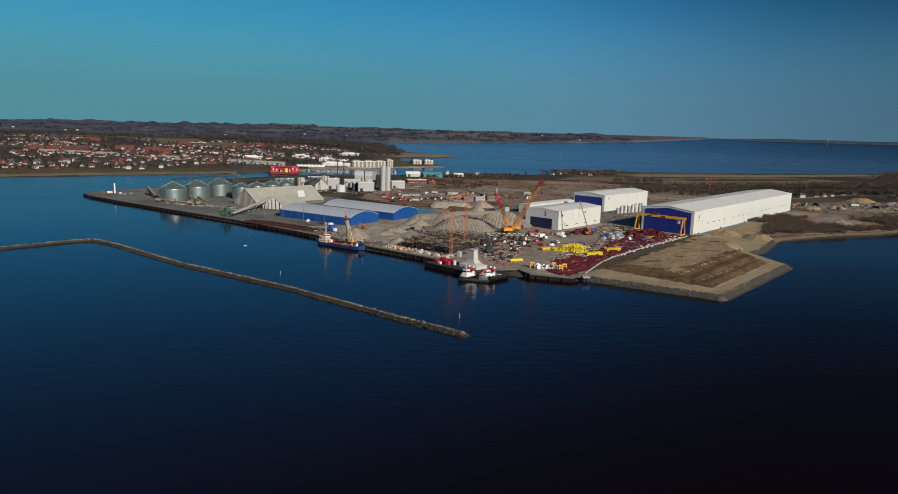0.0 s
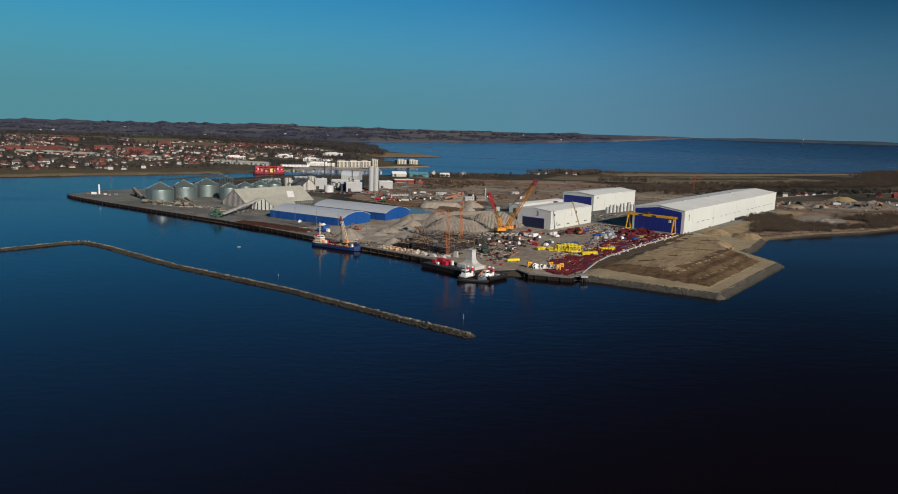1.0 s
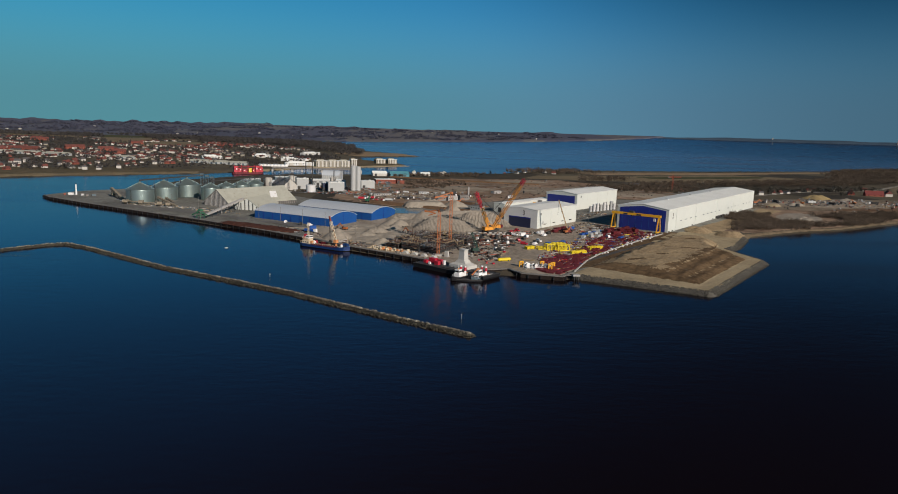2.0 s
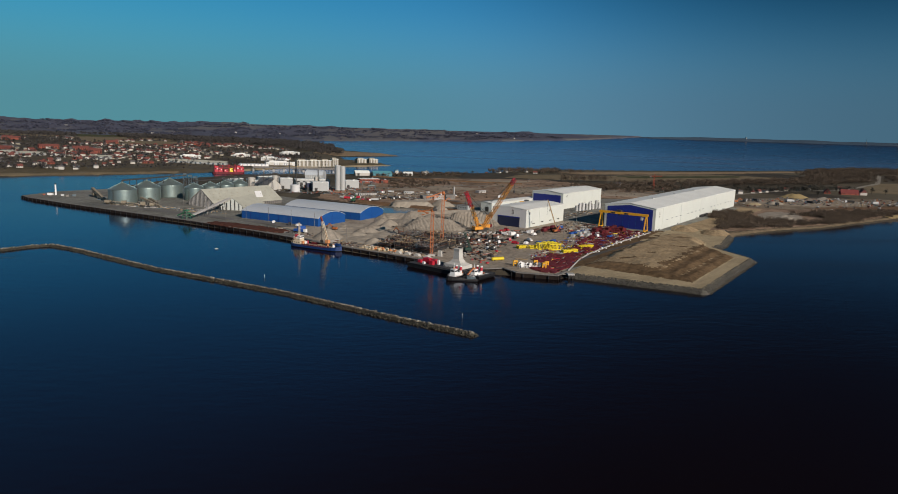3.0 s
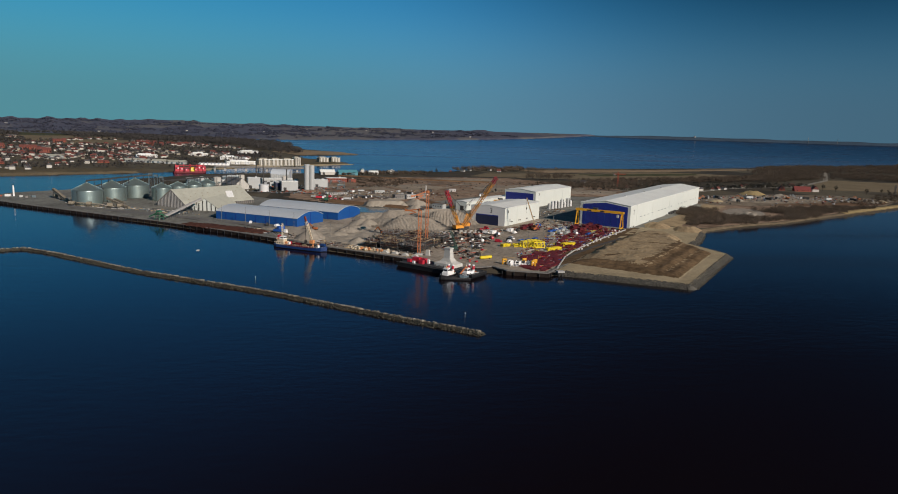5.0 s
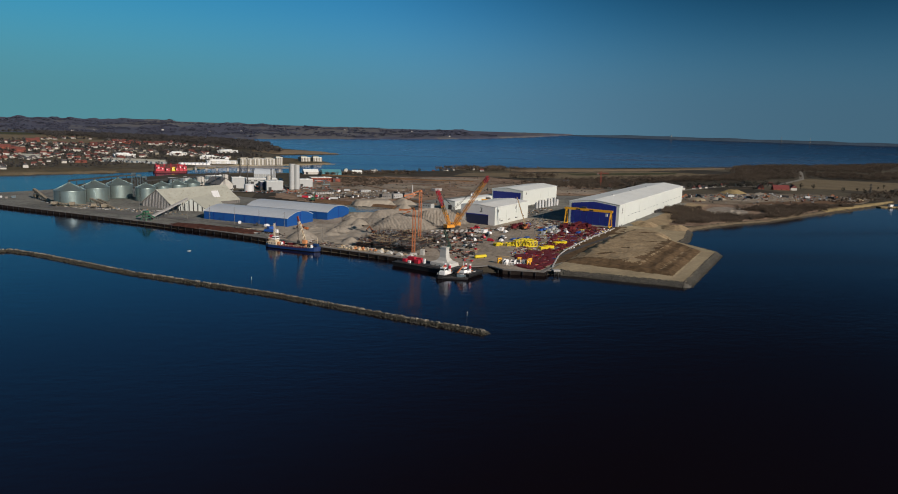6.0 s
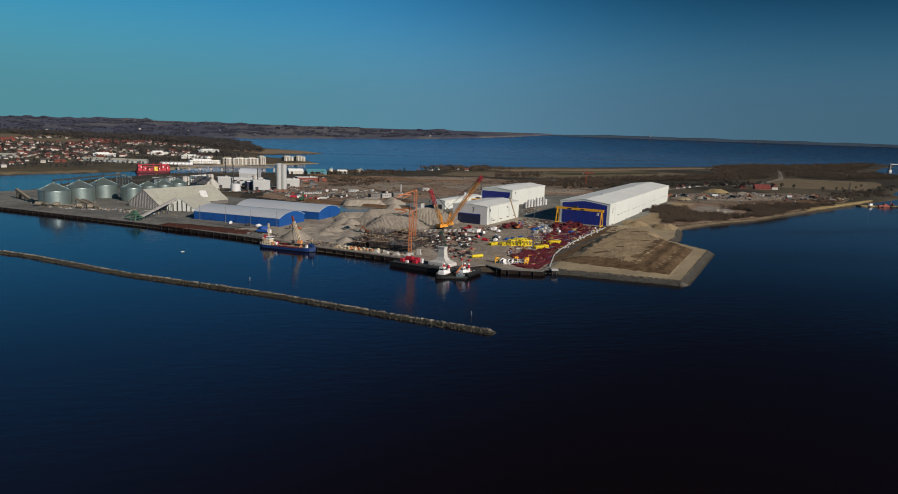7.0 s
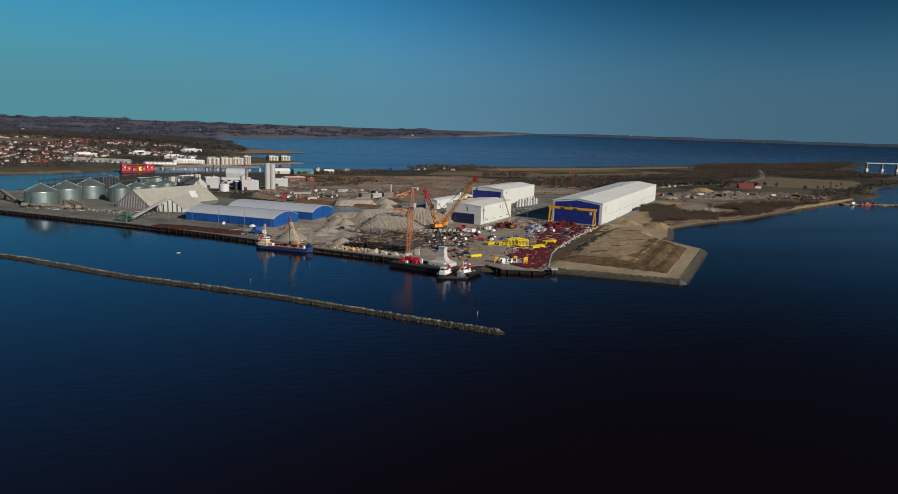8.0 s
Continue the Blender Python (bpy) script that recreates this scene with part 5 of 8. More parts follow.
def frustum(g, w0, d0, w1, d1, z0, z1):
    vs = [(sx * w / 2, sy * d / 2, z) for w, d, z in ((w0, d0, z0), (w1, d1, z1)) for sx, sy in ((-1, -1), (1, -1), (1, 1), (-1, 1))]
    return g.add(vs, [(3, 2, 1, 0), (4, 5, 6, 7), (0, 1, 5, 4), (1, 2, 6, 5), (2, 3, 7, 6), (3, 0, 4, 7)])


frustum(Geo(), 16, 10.5, 15.4, 10.0, 0, 1.9).done("base_slab", FOUNDATION, pier)
frustum(frustum(frustum(Geo(), 14.8, 9.4, 9.0, 6.8, 1.9, 3.0), 8.6, 6.4, 5.4, 4.6, 3.0, 4.9), 5.0, 4.4, 4.3, 3.7, 4.9, 9.8).done("shaft", FOUNDATION, pier)
frustum(Geo(), 4.3, 3.7, 4.9, 4.2, 9.8, 11.2).done("shaft_head", FOUNDATION, pier)
for k in range(-2, 3):
    Geo().box((k * 3.4, -5.32, 0.1), (0.25, 0.2, 0.7)).done("lifting_eye", STEEL, pier)


def tug(x, y, rz, paint, label, group="tug boats"):
    t = thing("tug_boat", label, "tug", group, x, y, 0.0, rz)
    hull(Geo(), 17, 6.2, 1.7, 0.35, 0.9).done("hull", paint, t)
    hull(Geo(), 17.2, 6.35, 0.35, 0.35, 0, -0.9).done("fender_belt", DARK, t)
    Geo().box((0, 0, 1.55), (13, 5.0, 0.2)).done("deck", RUST, t)
    Geo().box((1.2, 0, 1.7), (6.4, 3.9, 1.9), taper=0.9).done("deckhouse", BRIGHT_WHITE, t)
    w = Geo().box((2.2, 0, 3.6), (3.2, 3.2, 2.0), taper=0.85).done("wheelhouse", BRIGHT_WHITE, t)
    for s in (-1, 1):
        Geo().box((2.2, s * 1.5, 4.4), (2.4, 0.2, 0.8)).done("window", GLASS, w)
        f = Geo().tube((-2.4, s * 1.5, 1.7), (-2.4, s * 1.5, 7.4), 0.8, 0.7, 10).done("funnel", BRIGHT_WHITE, t)
        Geo().tube((-2.4, s * 1.5, 4.6), (-2.4, s * 1.5, 6.6), 0.82, 0.76, 10).done("band", RED, f, "red funnel band")
    Geo().box((3.68, 0, 4.4), (0.2, 2.4, 0.8)).done("window", GLASS, w)
    Geo().box((2.2, 0, 5.6), (3.2, 3.2, 0.3)).done("wheelhouse_roof", BRIGHT_WHITE, t)
    Geo().tube((2.2, 0, 5.8), (2.2, 0, 9), 0.12, n=6).done("mast", BRIGHT_WHITE, t)
    Geo().tube((2.2, 0, 5.8), (2.2, 0, 6.8), 0.6, 0.2, 8).done("radar", ORANGE_WRAP, t)
    Geo().box((-5.6, 0, 1.7), (1.6, 2.0, 1.2)).done("winch", ORANGE, t)
    rail(Geo(), [(-7.5, -2.6, 1.7), (4, -2.8, 1.8)], 0.9, 0.12).done("rail", BRIGHT_WHITE, t)
    rail(Geo(), [(-7.5, 2.6, 1.7), (4, 2.8, 1.8)], 0.9, 0.12).done("rail", BRIGHT_WHITE, t)
    for k in range(5):
        Geo().tube((-5 + k * 2.4, -3.15, 0.4), (-5 + k * 2.4, -3.15, 1.3), 0.45, n=8).done("tyre_fender", DARK, t)
    return t


barge("deck_barge", "low black work pontoon beside the tugs", 13, 394.5, -10, 18, 8, 0.8)
tug(9.5, 398.0, 230, DARK, "small dark-hulled tug with a white house and red-banded funnels")
tug(21.5, 398.0, 222, STEEL_BLUE, "small blue-hulled tug with a white house and red-banded funnels")
wp = thing("work_crane", "small orange deck crane on the pontoon", "crane", "", 15.5, 393.5, 1.0, 30)
Geo().box((0, 0, 0), (1.8, 1.8, 2.2)).done("base", STEEL, wp)
Geo().beam((0, 0, 2.0), (4.4, 0, 5.8), 0.5, 0.7).done("boom", ORANGE, wp)
Geo().beam((4.4, 0, 5.8), (7.6, 0, 3.6), 0.4, 0.5).done("jib", ORANGE, wp)


def small_boat(x, y, rz):
    t = thing("motor_boat", "small pale grey motor boat lying in the harbour", "boat", "small boats", x, y, 0.0, rz)
    hull(Geo(), 2.2, 0.9, 0.3, 0.45, 0.15, 0.3).done("hull", GREY_CLAD, t)
    Geo().box((0.1, 0, 0.3), (0.7, 0.5, 0.3), taper=0.8).done("cabin", GREY_CLAD, t)


small_boat(-144, 480.5, 20)


def marker_post(x, y, h):
    t = thing("marker_post", "slim pale channel marker post standing in water", "marker", "channel markers", x, y, -2.0)
    Geo().tube((0, 0, 0), (0, 0, h + 2), 0.09, 0.07, 8).done("post", PLASTER, t)
    Geo().tube((0, 0, h + 1.6), (0, 0, h + 2.1), 0.15, 0.15, 8).done("top_mark", CREAM, t)


marker_post(2.9, 314.1, 2.1)
marker_post(-98.5, 393.5, 1.8)
dl = thing("mooring_dolphin", "mooring dolphin of steel piles joined by a walkway", "dolphin", "", 77, 399, -2.0, 0)
for dx, dy in ((0, 0), (2.2, 0), (1.1, 2.0)):
    Geo().tube((dx, dy, 0), (dx, dy, 4.6), 0.45, n=8).done("pile", STEEL, dl)
Geo().box((1.1, 0.8, 4.5), (4.2, 4.0, 0.9)).done("cap", CONCRETE, dl)
Geo().beam((-8, 1, 4.7), (-1, 1, 4.7), 1.2, 0.3).done("walkway", CONCRETE_DARK, dl)


# ---- stored steel, machines and loose goods ----
LANE = [(38, 424), (50, 452), (73, 520), (94, 556), (118, 560)]  # kept clear for vehicles


def lane_distance(x, y):
    p = Vector((x, y))
    out = 1e9
    for a, b in zip(LANE, LANE[1:]):
        a, b = Vector(a), Vector(b)
        k = max(0.0, min(1.0, (p - a).dot(b - a) / (b - a).length_squared))
        out = min(out, (p - a.lerp(b, k)).length)
    return out


def spread(poly, n, seed, gap):
    """Places inside a plan outline, no two nearer than gap."""
    rg, out = random.Random(seed), []
    xs, ys = [p[0] for p in poly], [p[1] for p in poly]
    for _ in range(n * 60):
        x, y = rg.uniform(min(xs), max(xs)), rg.uniform(min(ys), max(ys))
        if lane_distance(x, y) < 9.5:
            continue
        if inside(np.array([x]), np.array([y]), poly)[0][0] and all((x - a) ** 2 + (y - b) ** 2 > gap * gap for a, b in out):
            out.append((x, y))
            if len(out) == n:
                break
    return out


def box_segment(length, w, h, paint, name="steel_segment", label="dark red primed steel box segment lying in the yard", group="steel segments"):
    """A stiffened plate box: two flanges, webs and ribs."""
    t = thing(name, label, "steel segment", group)
    Geo().box((0, 0, 0.3), (length, w, 0.25)).done("flange", paint, t)
    Geo().box((0, 0, h), (length, w * 0.8, 0.25)).done("flange", paint, t)
    for s in (-1, 1):
        Geo().box((0, s * w * 0.36, 0.5), (length, 0.3, h - 0.4)).done("web", paint, t)
    for k in range(4):
        Geo().box((-length * 0.42 + k * length * 0.28, 0, 0.5), (0.3, w * 0.95, h - 0.3)).done("rib", paint, t)
    for s in (-1, 1):
        Geo().box((s * length * 0.35, 0, 0), (0.5, w, 0.3)).done("sleeper", BEIGE, t)
    return t


def plate_stack():
    """Primed plates laid flat on one another, each a little askew."""
    t = thing("plate_stack", "low stack of dark red primed steel plates", "steel plates", "plate stacks")
    for k, (dx, dy, l, w) in enumerate(((0, 0, 8.0, 3.6), (0.4, -0.2, 7.2, 3.2), (-0.6, 0.3, 5.6, 2.9))):
        Geo().box((dx, dy, 0.1 + 0.26 * k), (l, w, 0.22), 4 * k - 3).done("plate", OXIDE, t)
    return t


def yellow_frame(length, w, h):
    t = thing("lifting_frame", "bright yellow steel lifting frame", "steel frame", "yellow frames")
    for s in (-1, 1):
        Geo().beam((-length / 2, s * w / 2, h), (length / 2, s * w / 2, h), 0.55, 0.7).done("long_beam", YELLOW, t)
        Geo().beam((-length / 2, s * w / 2, 0.5), (length / 2, s * w / 2, 0.5), 0.5, 0.6).done("long_beam", YELLOW, t)
    for k in range(4):
        x = -length / 2 + length * k / 3
        Geo().beam((x, -w / 2, h), (x, w / 2, h), 0.5, 0.6).done("cross_beam", YELLOW, t)
        for s in (-1, 1):
            Geo().box((x, s * w / 2, 0), (0.5, 0.5, h)).done("post", YELLOW, t)
            if k < 3:
                Geo().beam((x, s * w / 2, 0.6), (x + length / 3, s * w / 2, h), 0.35).done("brace", YELLOW, t)
    return t


def container(paint, label):
    t = thing("shipping_container", label, "container", "containers")
    Geo().box((0, 0, 0.12), (6.06, 2.44, 2.45)).done("body", paint, t)
    for s in (-1, 1):
        for k in range(10):
            Geo().box((-2.7 + k * 0.6, s * 1.23, 0.25), (0.3, 0.06, 2.2)).done("corrugation", paint, t)
        for e in (-1, 1):
            Geo().box((s * 3.0, e * 1.2, 0), (0.18, 0.18, 2.6)).done("corner_post", paint, t)
    return t


def block_stack(n, size, material, name, label, group, category="concrete block"):
    t = thing(name, label, category, group)
    for k in range(n):
        Geo().box((0.1 * (k % 2), 0, k * size[2] * 1.02), size, taper=0.97).done("block", material, t)
    return t


def site_vehicle(paint, label):
    t = thing("van", label, "vehicle", "parked vehicles")
    Geo().box((0, 0, 0.45), (5.2, 2.0, 0.95)).done("body", paint, t)
    Geo().box((-0.5, 0, 1.4), (3.6, 1.85, 0.85), taper=0.86).done("cabin", paint, t)
    Geo().box((1.1, 0, 1.45), (0.5, 1.7, 0.6)).done("windscreen", GLASS, t)
    for sx in (-1.6, 1.6):
        for sy in (-0.95, 0.95):
            Geo().tube((sx, sy - 0.1, 0.36), (sx, sy + 0.1, 0.36), 0.36, n=10).done("wheel", DARK, t)
    return t


def excavator(paint):
    t = thing("excavator", "tracked excavator standing among the heaps", "excavator", "site machines")
    for s in (-1, 1):
        Geo().box((0, s * 1.2, 0), (4.2, 0.7, 1.0)).done("track", DARK, t)
    Geo().box((-0.4, 0, 1.1), (3.6, 2.6, 1.5)).done("house", paint, t)
    Geo().box((1.0, 0.8, 1.4), (1.3, 1.0, 1.7)).done("cab", GLASS, t)
    Geo().beam((1.2, -0.3, 2.0), (4.6, -0.3, 5.2), 0.5, 0.8).done("boom", paint, t)
    Geo().beam((4.6, -0.3, 5.2), (7.0, -0.3, 2.6), 0.4, 0.6).done("stick", paint, t)
    Geo().box((7.0, -0.3, 1.5), (1.2, 1.3, 1.2), taper=0.7).done("bucket", STEEL, t)
    return t


def pallet_goods(material, label, size):
    t = thing("goods_pallet", label, "pallet", "pallets of goods")
    Geo().box((0, 0, 0), (size[0] + 0.2, size[1] + 0.2, 0.15)).done("pallet", BEIGE, t)
    Geo().box((0, 0, 0.16), size, taper=0.95).done("load", material, t)
    return t


def pipe_bundle(material, label):
    t = thing("bar_bundle", label, "steel bundle", "bundles of bars")
    for k in range(5):
        Geo().tube((-5, -1 + k * 0.5, 0.45), (5, -1 + k * 0.5, 0.45), 0.22, n=6).done("bar", material, t)
    for s in (-3, 3):
        Geo().box((s, 0, 0), (0.3, 2.6, 0.25)).done("sleeper", BEIGE, t)
    return t


def scatter(proto, places, seed, turn=None, jitter=180.0, sizes=(1.0, 1.0)):
    """The first place takes the thing itself, the others copies."""
    rg = random.Random(seed)
    for k, (x, y) in enumerate(places):
        a = (turn if turn is not None else 0) + rg.uniform(-jitter, jitter)
        s = rg.uniform(*sizes)
        m = pose(x, y, 2.5, 0, 0, a)
        ob = proto if k == 0 else copy_thing(proto, m)
        ob.matrix_basis = m @ Matrix.Diagonal((s, s, s, 1))


# dark red steel along the yard's edge
EDGE_TURN = 52.0
OX_A = [(59, 414), (69, 404), (84, 424), (97, 450), (103, 466), (96, 470), (84, 464), (69, 448)]
OX_B = [(96, 466), (106, 466), (136, 506), (168, 546), (190, 572), (180, 590), (148, 567), (126, 530), (110, 502)]
OX_C = [(140, 555), (165, 568), (188, 590), (178, 600), (160, 596), (142, 575)]
seg = [box_segment(9, 4.2, 0.6, OXIDE), box_segment(6.5, 3.2, 0.85, OXIDE), box_segment(4, 3.6, 1.2, OXIDE)]
pa, pb, pc = spread(OX_A, 44, 1, 4.2), spread(OX_B, 66, 2, 4.2), spread(OX_C, 18, 3, 4.4)
scatter(seg[0], pa, 4, EDGE_TURN, 20, (0.6, 0.95))
scatter(seg[1], pb[:46], 5, EDGE_TURN, 14, (0.55, 0.95))
scatter(seg[2], pb[46:], 6, EDGE_TURN, 30, (0.55, 0.95))
seg_tall = box_segment(5, 3.6, 2.6, OXIDE)
scatter(seg_tall, pc, 61, EDGE_TURN, 30, (0.7, 1.2))
scatter(plate_stack(), spread(OX_A, 40, 62, 3.4) + spread(OX_B, 44, 63, 4.2), 64, EDGE_TURN, 12, (0.6, 1.0))
fr = [yellow_frame(11, 4.6, 2.8), yellow_frame(9, 4.0, 4.4), yellow_frame(7, 2.6, 1.7)]
scatter(fr[0], [(76, 487.5), (114, 492)], 7, 22, 10, (0.7, 0.95))
scatter(fr[1], [(82, 485), (89.5, 483.5), (88, 490)], 8, 20, 6)
scatter(fr[2], [(67, 488), (96, 473), (101, 476), (119, 495)], 9, 30, 10)
ty = thing("yellow_float", "long bright yellow float lying on the quay", "float", "", 41.5, 441, 2.5, 22)
ty.matrix_basis = ty.matrix_basis @ Matrix.Scale(0.76, 4)
Geo().tube((-5.5, 0, 1.5), (5.5, 0, 1.5), 1.4, n=12).done("tube", YELLOW, ty)
for s in (-1, 1):
    Geo().box((s * 3.6, 0, 0), (0.6, 2.4, 0.8)).done("saddle", STEEL, ty)
    Geo().tube((s * 5.5, 0, 1.5), (s * 6.2, 0, 1.5), 1.4, 0.7, 12).done("end_cap", YELLOW, ty)

# a spread of winches and reels at the quay's end
for k, (x, y) in enumerate(((53, 421), (57, 419), (61, 422), (65, 420))):
    t = thing("cable_reel", "white cable reel on a steel stand", "reel", "cable reels", x, y, 2.5, 20 + 30 * k)
    for s in (-1, 1):
        Geo().tube((0, s * 1.1, 1.7), (0, s * 1.25, 1.7), 1.6, n=14).done("flange", BRIGHT_WHITE, t)
    Geo().tube((0, -1.1, 1.7), (0, 1.1, 1.7), 0.9, n=10).done("drum", STEEL, t)
    Geo().box((0, 0, 0), (2.6, 2.8, 0.3)).done("stand", BRIGHT_WHITE, t)
for k, (x, y, h) in enumerate(((49.5, 424, 2.8), (66, 416, 3.2), (63, 426, 2.6), (69.5, 424, 2.4))):
    t = thing("strand_jack", "orange-yellow portal jack on the quay", "jack", "portal jacks", x, y, 2.5, 15)
    for s in (-1, 1):
        Geo().box((s * 1.1, 0, 0), (0.6, 0.8, h)).done("leg", GANTRY, t)
    Geo().box((0, 0, h), (2.8, 1.1, 0.8)).done("head", GANTRY, t)
    Geo().box((0, 0, h * 0.5), (1.4, 0.8, 0.5)).done("tie", GANTRY, t)
tr_ = thing("railing_rack", "white tubular deck frame beside the reels", "steel frame", "", 59, 420.5, 2.5, 12)
rail(Geo(), [(-8, -2.6, 0), (8, -2.6, 0), (8, 2.6, 0), (-8, 2.6, 0), (-8, -2.6, 0)], 1.8, 0.2).done("rail", BRIGHT_WHITE, tr_)

# rows of precast blocks and pallets round the crawler cranes
blk = block_stack(1, (2.4, 1.1, 0.9), CONCRETE, "precast_block", "pale precast concrete block in a row", "precast blocks")
places = []
for r in range(2):
    for k in range(9 - r):
        places.append((30 + k * 4.3 + r * 1.5, 553 + k * 0.9 - r * 7.5))
scatter(blk, places, 11, 12, 8, (0.8, 1.2))
blk2 = block_stack(2, (3.0, 2.0, 1.3), BRIGHT_WHITE, "bag_stack", "stack of white bags on the yard", "bag stacks", "bags")
scatter(blk2, spread([(24, 480), (48, 478), (56, 500), (58, 535), (32, 530), (24, 505)], 12, 12, 5.5), 12, 0, 90, (0.3, 0.7))
YARD = [(20, 455), (34, 432), (50, 436), (58, 470), (62, 500), (58, 540), (30, 545), (22, 500)]
scatter(pallet_goods(STEEL, "dark machine parts on a pallet", (2.4, 1.8, 1.1)), spread(YARD, 34, 13, 3.6), 13, 0, 90, (0.7, 1.5))
scatter(pallet_goods(RUST, "rusty formwork parts on a pallet", (3.2, 1.6, 0.9)), spread(YARD, 24, 14, 5), 14, 0, 90, (0.7, 1.4))
scatter(pallet_goods(RED, "red plant parts on a pallet", (2.6, 1.6, 1.2)), [(25, 441), (33, 430), (29, 432), (70, 571), (66, 566), (46, 472)], 15, 0, 90, (0.6, 1.1))
scatter(pallet_goods(TARP_BLUE, "goods under blue tarpaulin", (5.5, 2.6, 1.6)), [(85, 511), (91, 514), (97, 513), (124, 559), (128.5, 563.5), (133, 568), (138, 573), (143, 578), (152, 545)], 16, 46, 6, (0.7, 1.0))
scatter(pallet_goods(GREY_CLAD, "grey wrapped goods on a pallet", (3.4, 2.2, 1.5)), spread([(118, 540), (134, 548), (152, 566), (160, 572), (150, 590), (128, 570)], 18, 17, 3.6), 17, 52, 20, (0.7, 1.3))
scatter(pallet_goods(BRIGHT_WHITE, "white wrapped goods by the yard edge", (2.2, 1.6, 1.3)), spread([(104, 462), (108, 461), (146, 509), (192, 564), (186, 572), (142, 512)], 30, 18, 2.4), 18, 52, 20, (0.35, 0.75))


def bag_pile(material, label, seed):
    """Bulk bags tumbled on one another on a pallet."""
    t = thing("bag_pile", label, "bags", "piles of bulk bags")
    rg = random.Random(seed)
    Geo().box((0, 0, 0), (3.4, 2.6, 0.15)).done("pallet", BEIGE, t)
    for k in range(7):
        z = 0.5 if k < 5 else 1.3
        Geo().rock((rg.uniform(-1.2, 1.2), rg.uniform(-0.9, 0.9), z), rg.uniform(0.55, 0.85), rg).done("bag", material, t)
    return t


scatter(bag_pile(ORANGE_WRAP, "pile of orange bulk bags along the quay", 1), [(-37, 473), (-34, 474), (-32, 470), (-29, 471), (-27, 468), (-24, 466)], 19, -35, 40, (0.8, 1.3))
scatter(bag_pile(CREAM, "pile of cream bulk bags along the quay", 2), [(-42, 475), (-40, 472), (-35, 470), (-30, 468), (-25, 469), (-21, 464), (-17, 461), (-45, 479)], 20, -35, 40, (0.7, 1.3))
for k, (x, y) in enumerate(((-22, 461), (-16, 457), (-10, 452), (-4, 447))):
    t = thing("precast_shell", "wedge-shaped precast concrete shell on the quay", "concrete block", "precast shells", x, y, 2.5, -38)
    Geo().prism([(-2.6, 0), (2.6, 0), (1.2, 1.5), (-0.6, 1.7)], -1.4, 1.4).done("shell", FOUNDATION, t)
cols = ((TARP_BLUE, "blue shipping container in the yard"), (OXIDE, "dark red shipping container in the yard"), (BRIGHT_WHITE, "white shipping container in the yard"), (GREY_CLAD, "grey shipping container in the yard"))
cps = [[(122, 588), (96, 512), (-96, 560)], [(108, 580), (116, 590), (104, 571), (60, 590)], [(72, 548), (90, 560)], [(55, 590), (100, 640), (-30, 868), (28, 880)]]
for (m_, l_), ps in zip(cols, cps):
    scatter(container(m_, l_), ps, 21, 50, 12)
for m_, l_, ps in ((BRIGHT_WHITE, "white van parked in the yard", [(74, 540), (80, 520), (66, 548), (90, 548), (54, 508), (142, 548), (88, 560), (74, 505), (-100, 574), (-122, 590)]),
                   (STEEL, "dark van parked in the yard", [(70, 530), (76, 512), (62, 552), (96, 560), (-108, 580)]), (RED, "red van parked in the yard", [(64, 520), (72, 572), (66, 506)])):
    scatter(site_vehicle(m_, l_), ps, 22, 20, 90)
scatter(excavator(ORANGE), [(-70, 556), (-18, 540), (112, 566), (40, 780)], 23, 0, 180)
scatter(excavator(GREEN), [(-62, 765)], 24, 0, 180, (1.0, 1.3))
scatter(pipe_bundle(RUST, "bundle of rusty reinforcing bars"), spread([(84, 545), (112, 560), (130, 592), (112, 600), (88, 570)], 18, 25, 5.0), 25, 50, 15)
scatter(pipe_bundle(BEIGE, "bundle of pale timber lengths"), spread([(40, 452), (58, 444), (60, 470), (46, 474)], 12, 26, 4.5), 26, 20, 50, (0.5, 0.9))
scatter(pipe_bundle(STEEL, "bundle of dark steel bars"), spread([(44, 500), (60, 480), (64, 520), (46, 540)], 14, 27, 4.5), 27, 20, 80, (0.5, 0.9))


# ---- tanks beside the middle hall ----
for k in range(8):
    t = thing("tank", "tall pale upright storage tank", "tank", "tanks by the hall", 176 + k * 5.1, 722 + k * 4.6, 2.5)
    h = (5.5, 7.5, 7.5, 6, 8, 5, 8.5, 6)[k]
    Geo().lathe((0, 0, 0), [(1.7, 0), (1.7, h), (1.2, h + 0.6), (0.2, h + 0.9)], 14).done("shell", GABLE_GREY if k % 3 else GREY_CLAD, t)
    Geo().box((1.6, -0.8, 0), (0.5, 0.5, h + 1)).done("ladder", STEEL, t)

kb = Geo()
for a, b in (((80, 411), (98, 448)), ((98, 448), (112, 470)), ((112, 470), (146, 514)), ((146, 514), (198, 574))):
    kb.beam((*a, 2.8), (*b, 2.8), 0.7, 0.8)
setting(kb.done("kerb", CONCRETE), "pale concrete barrier between the yard and the fill", "kerb")


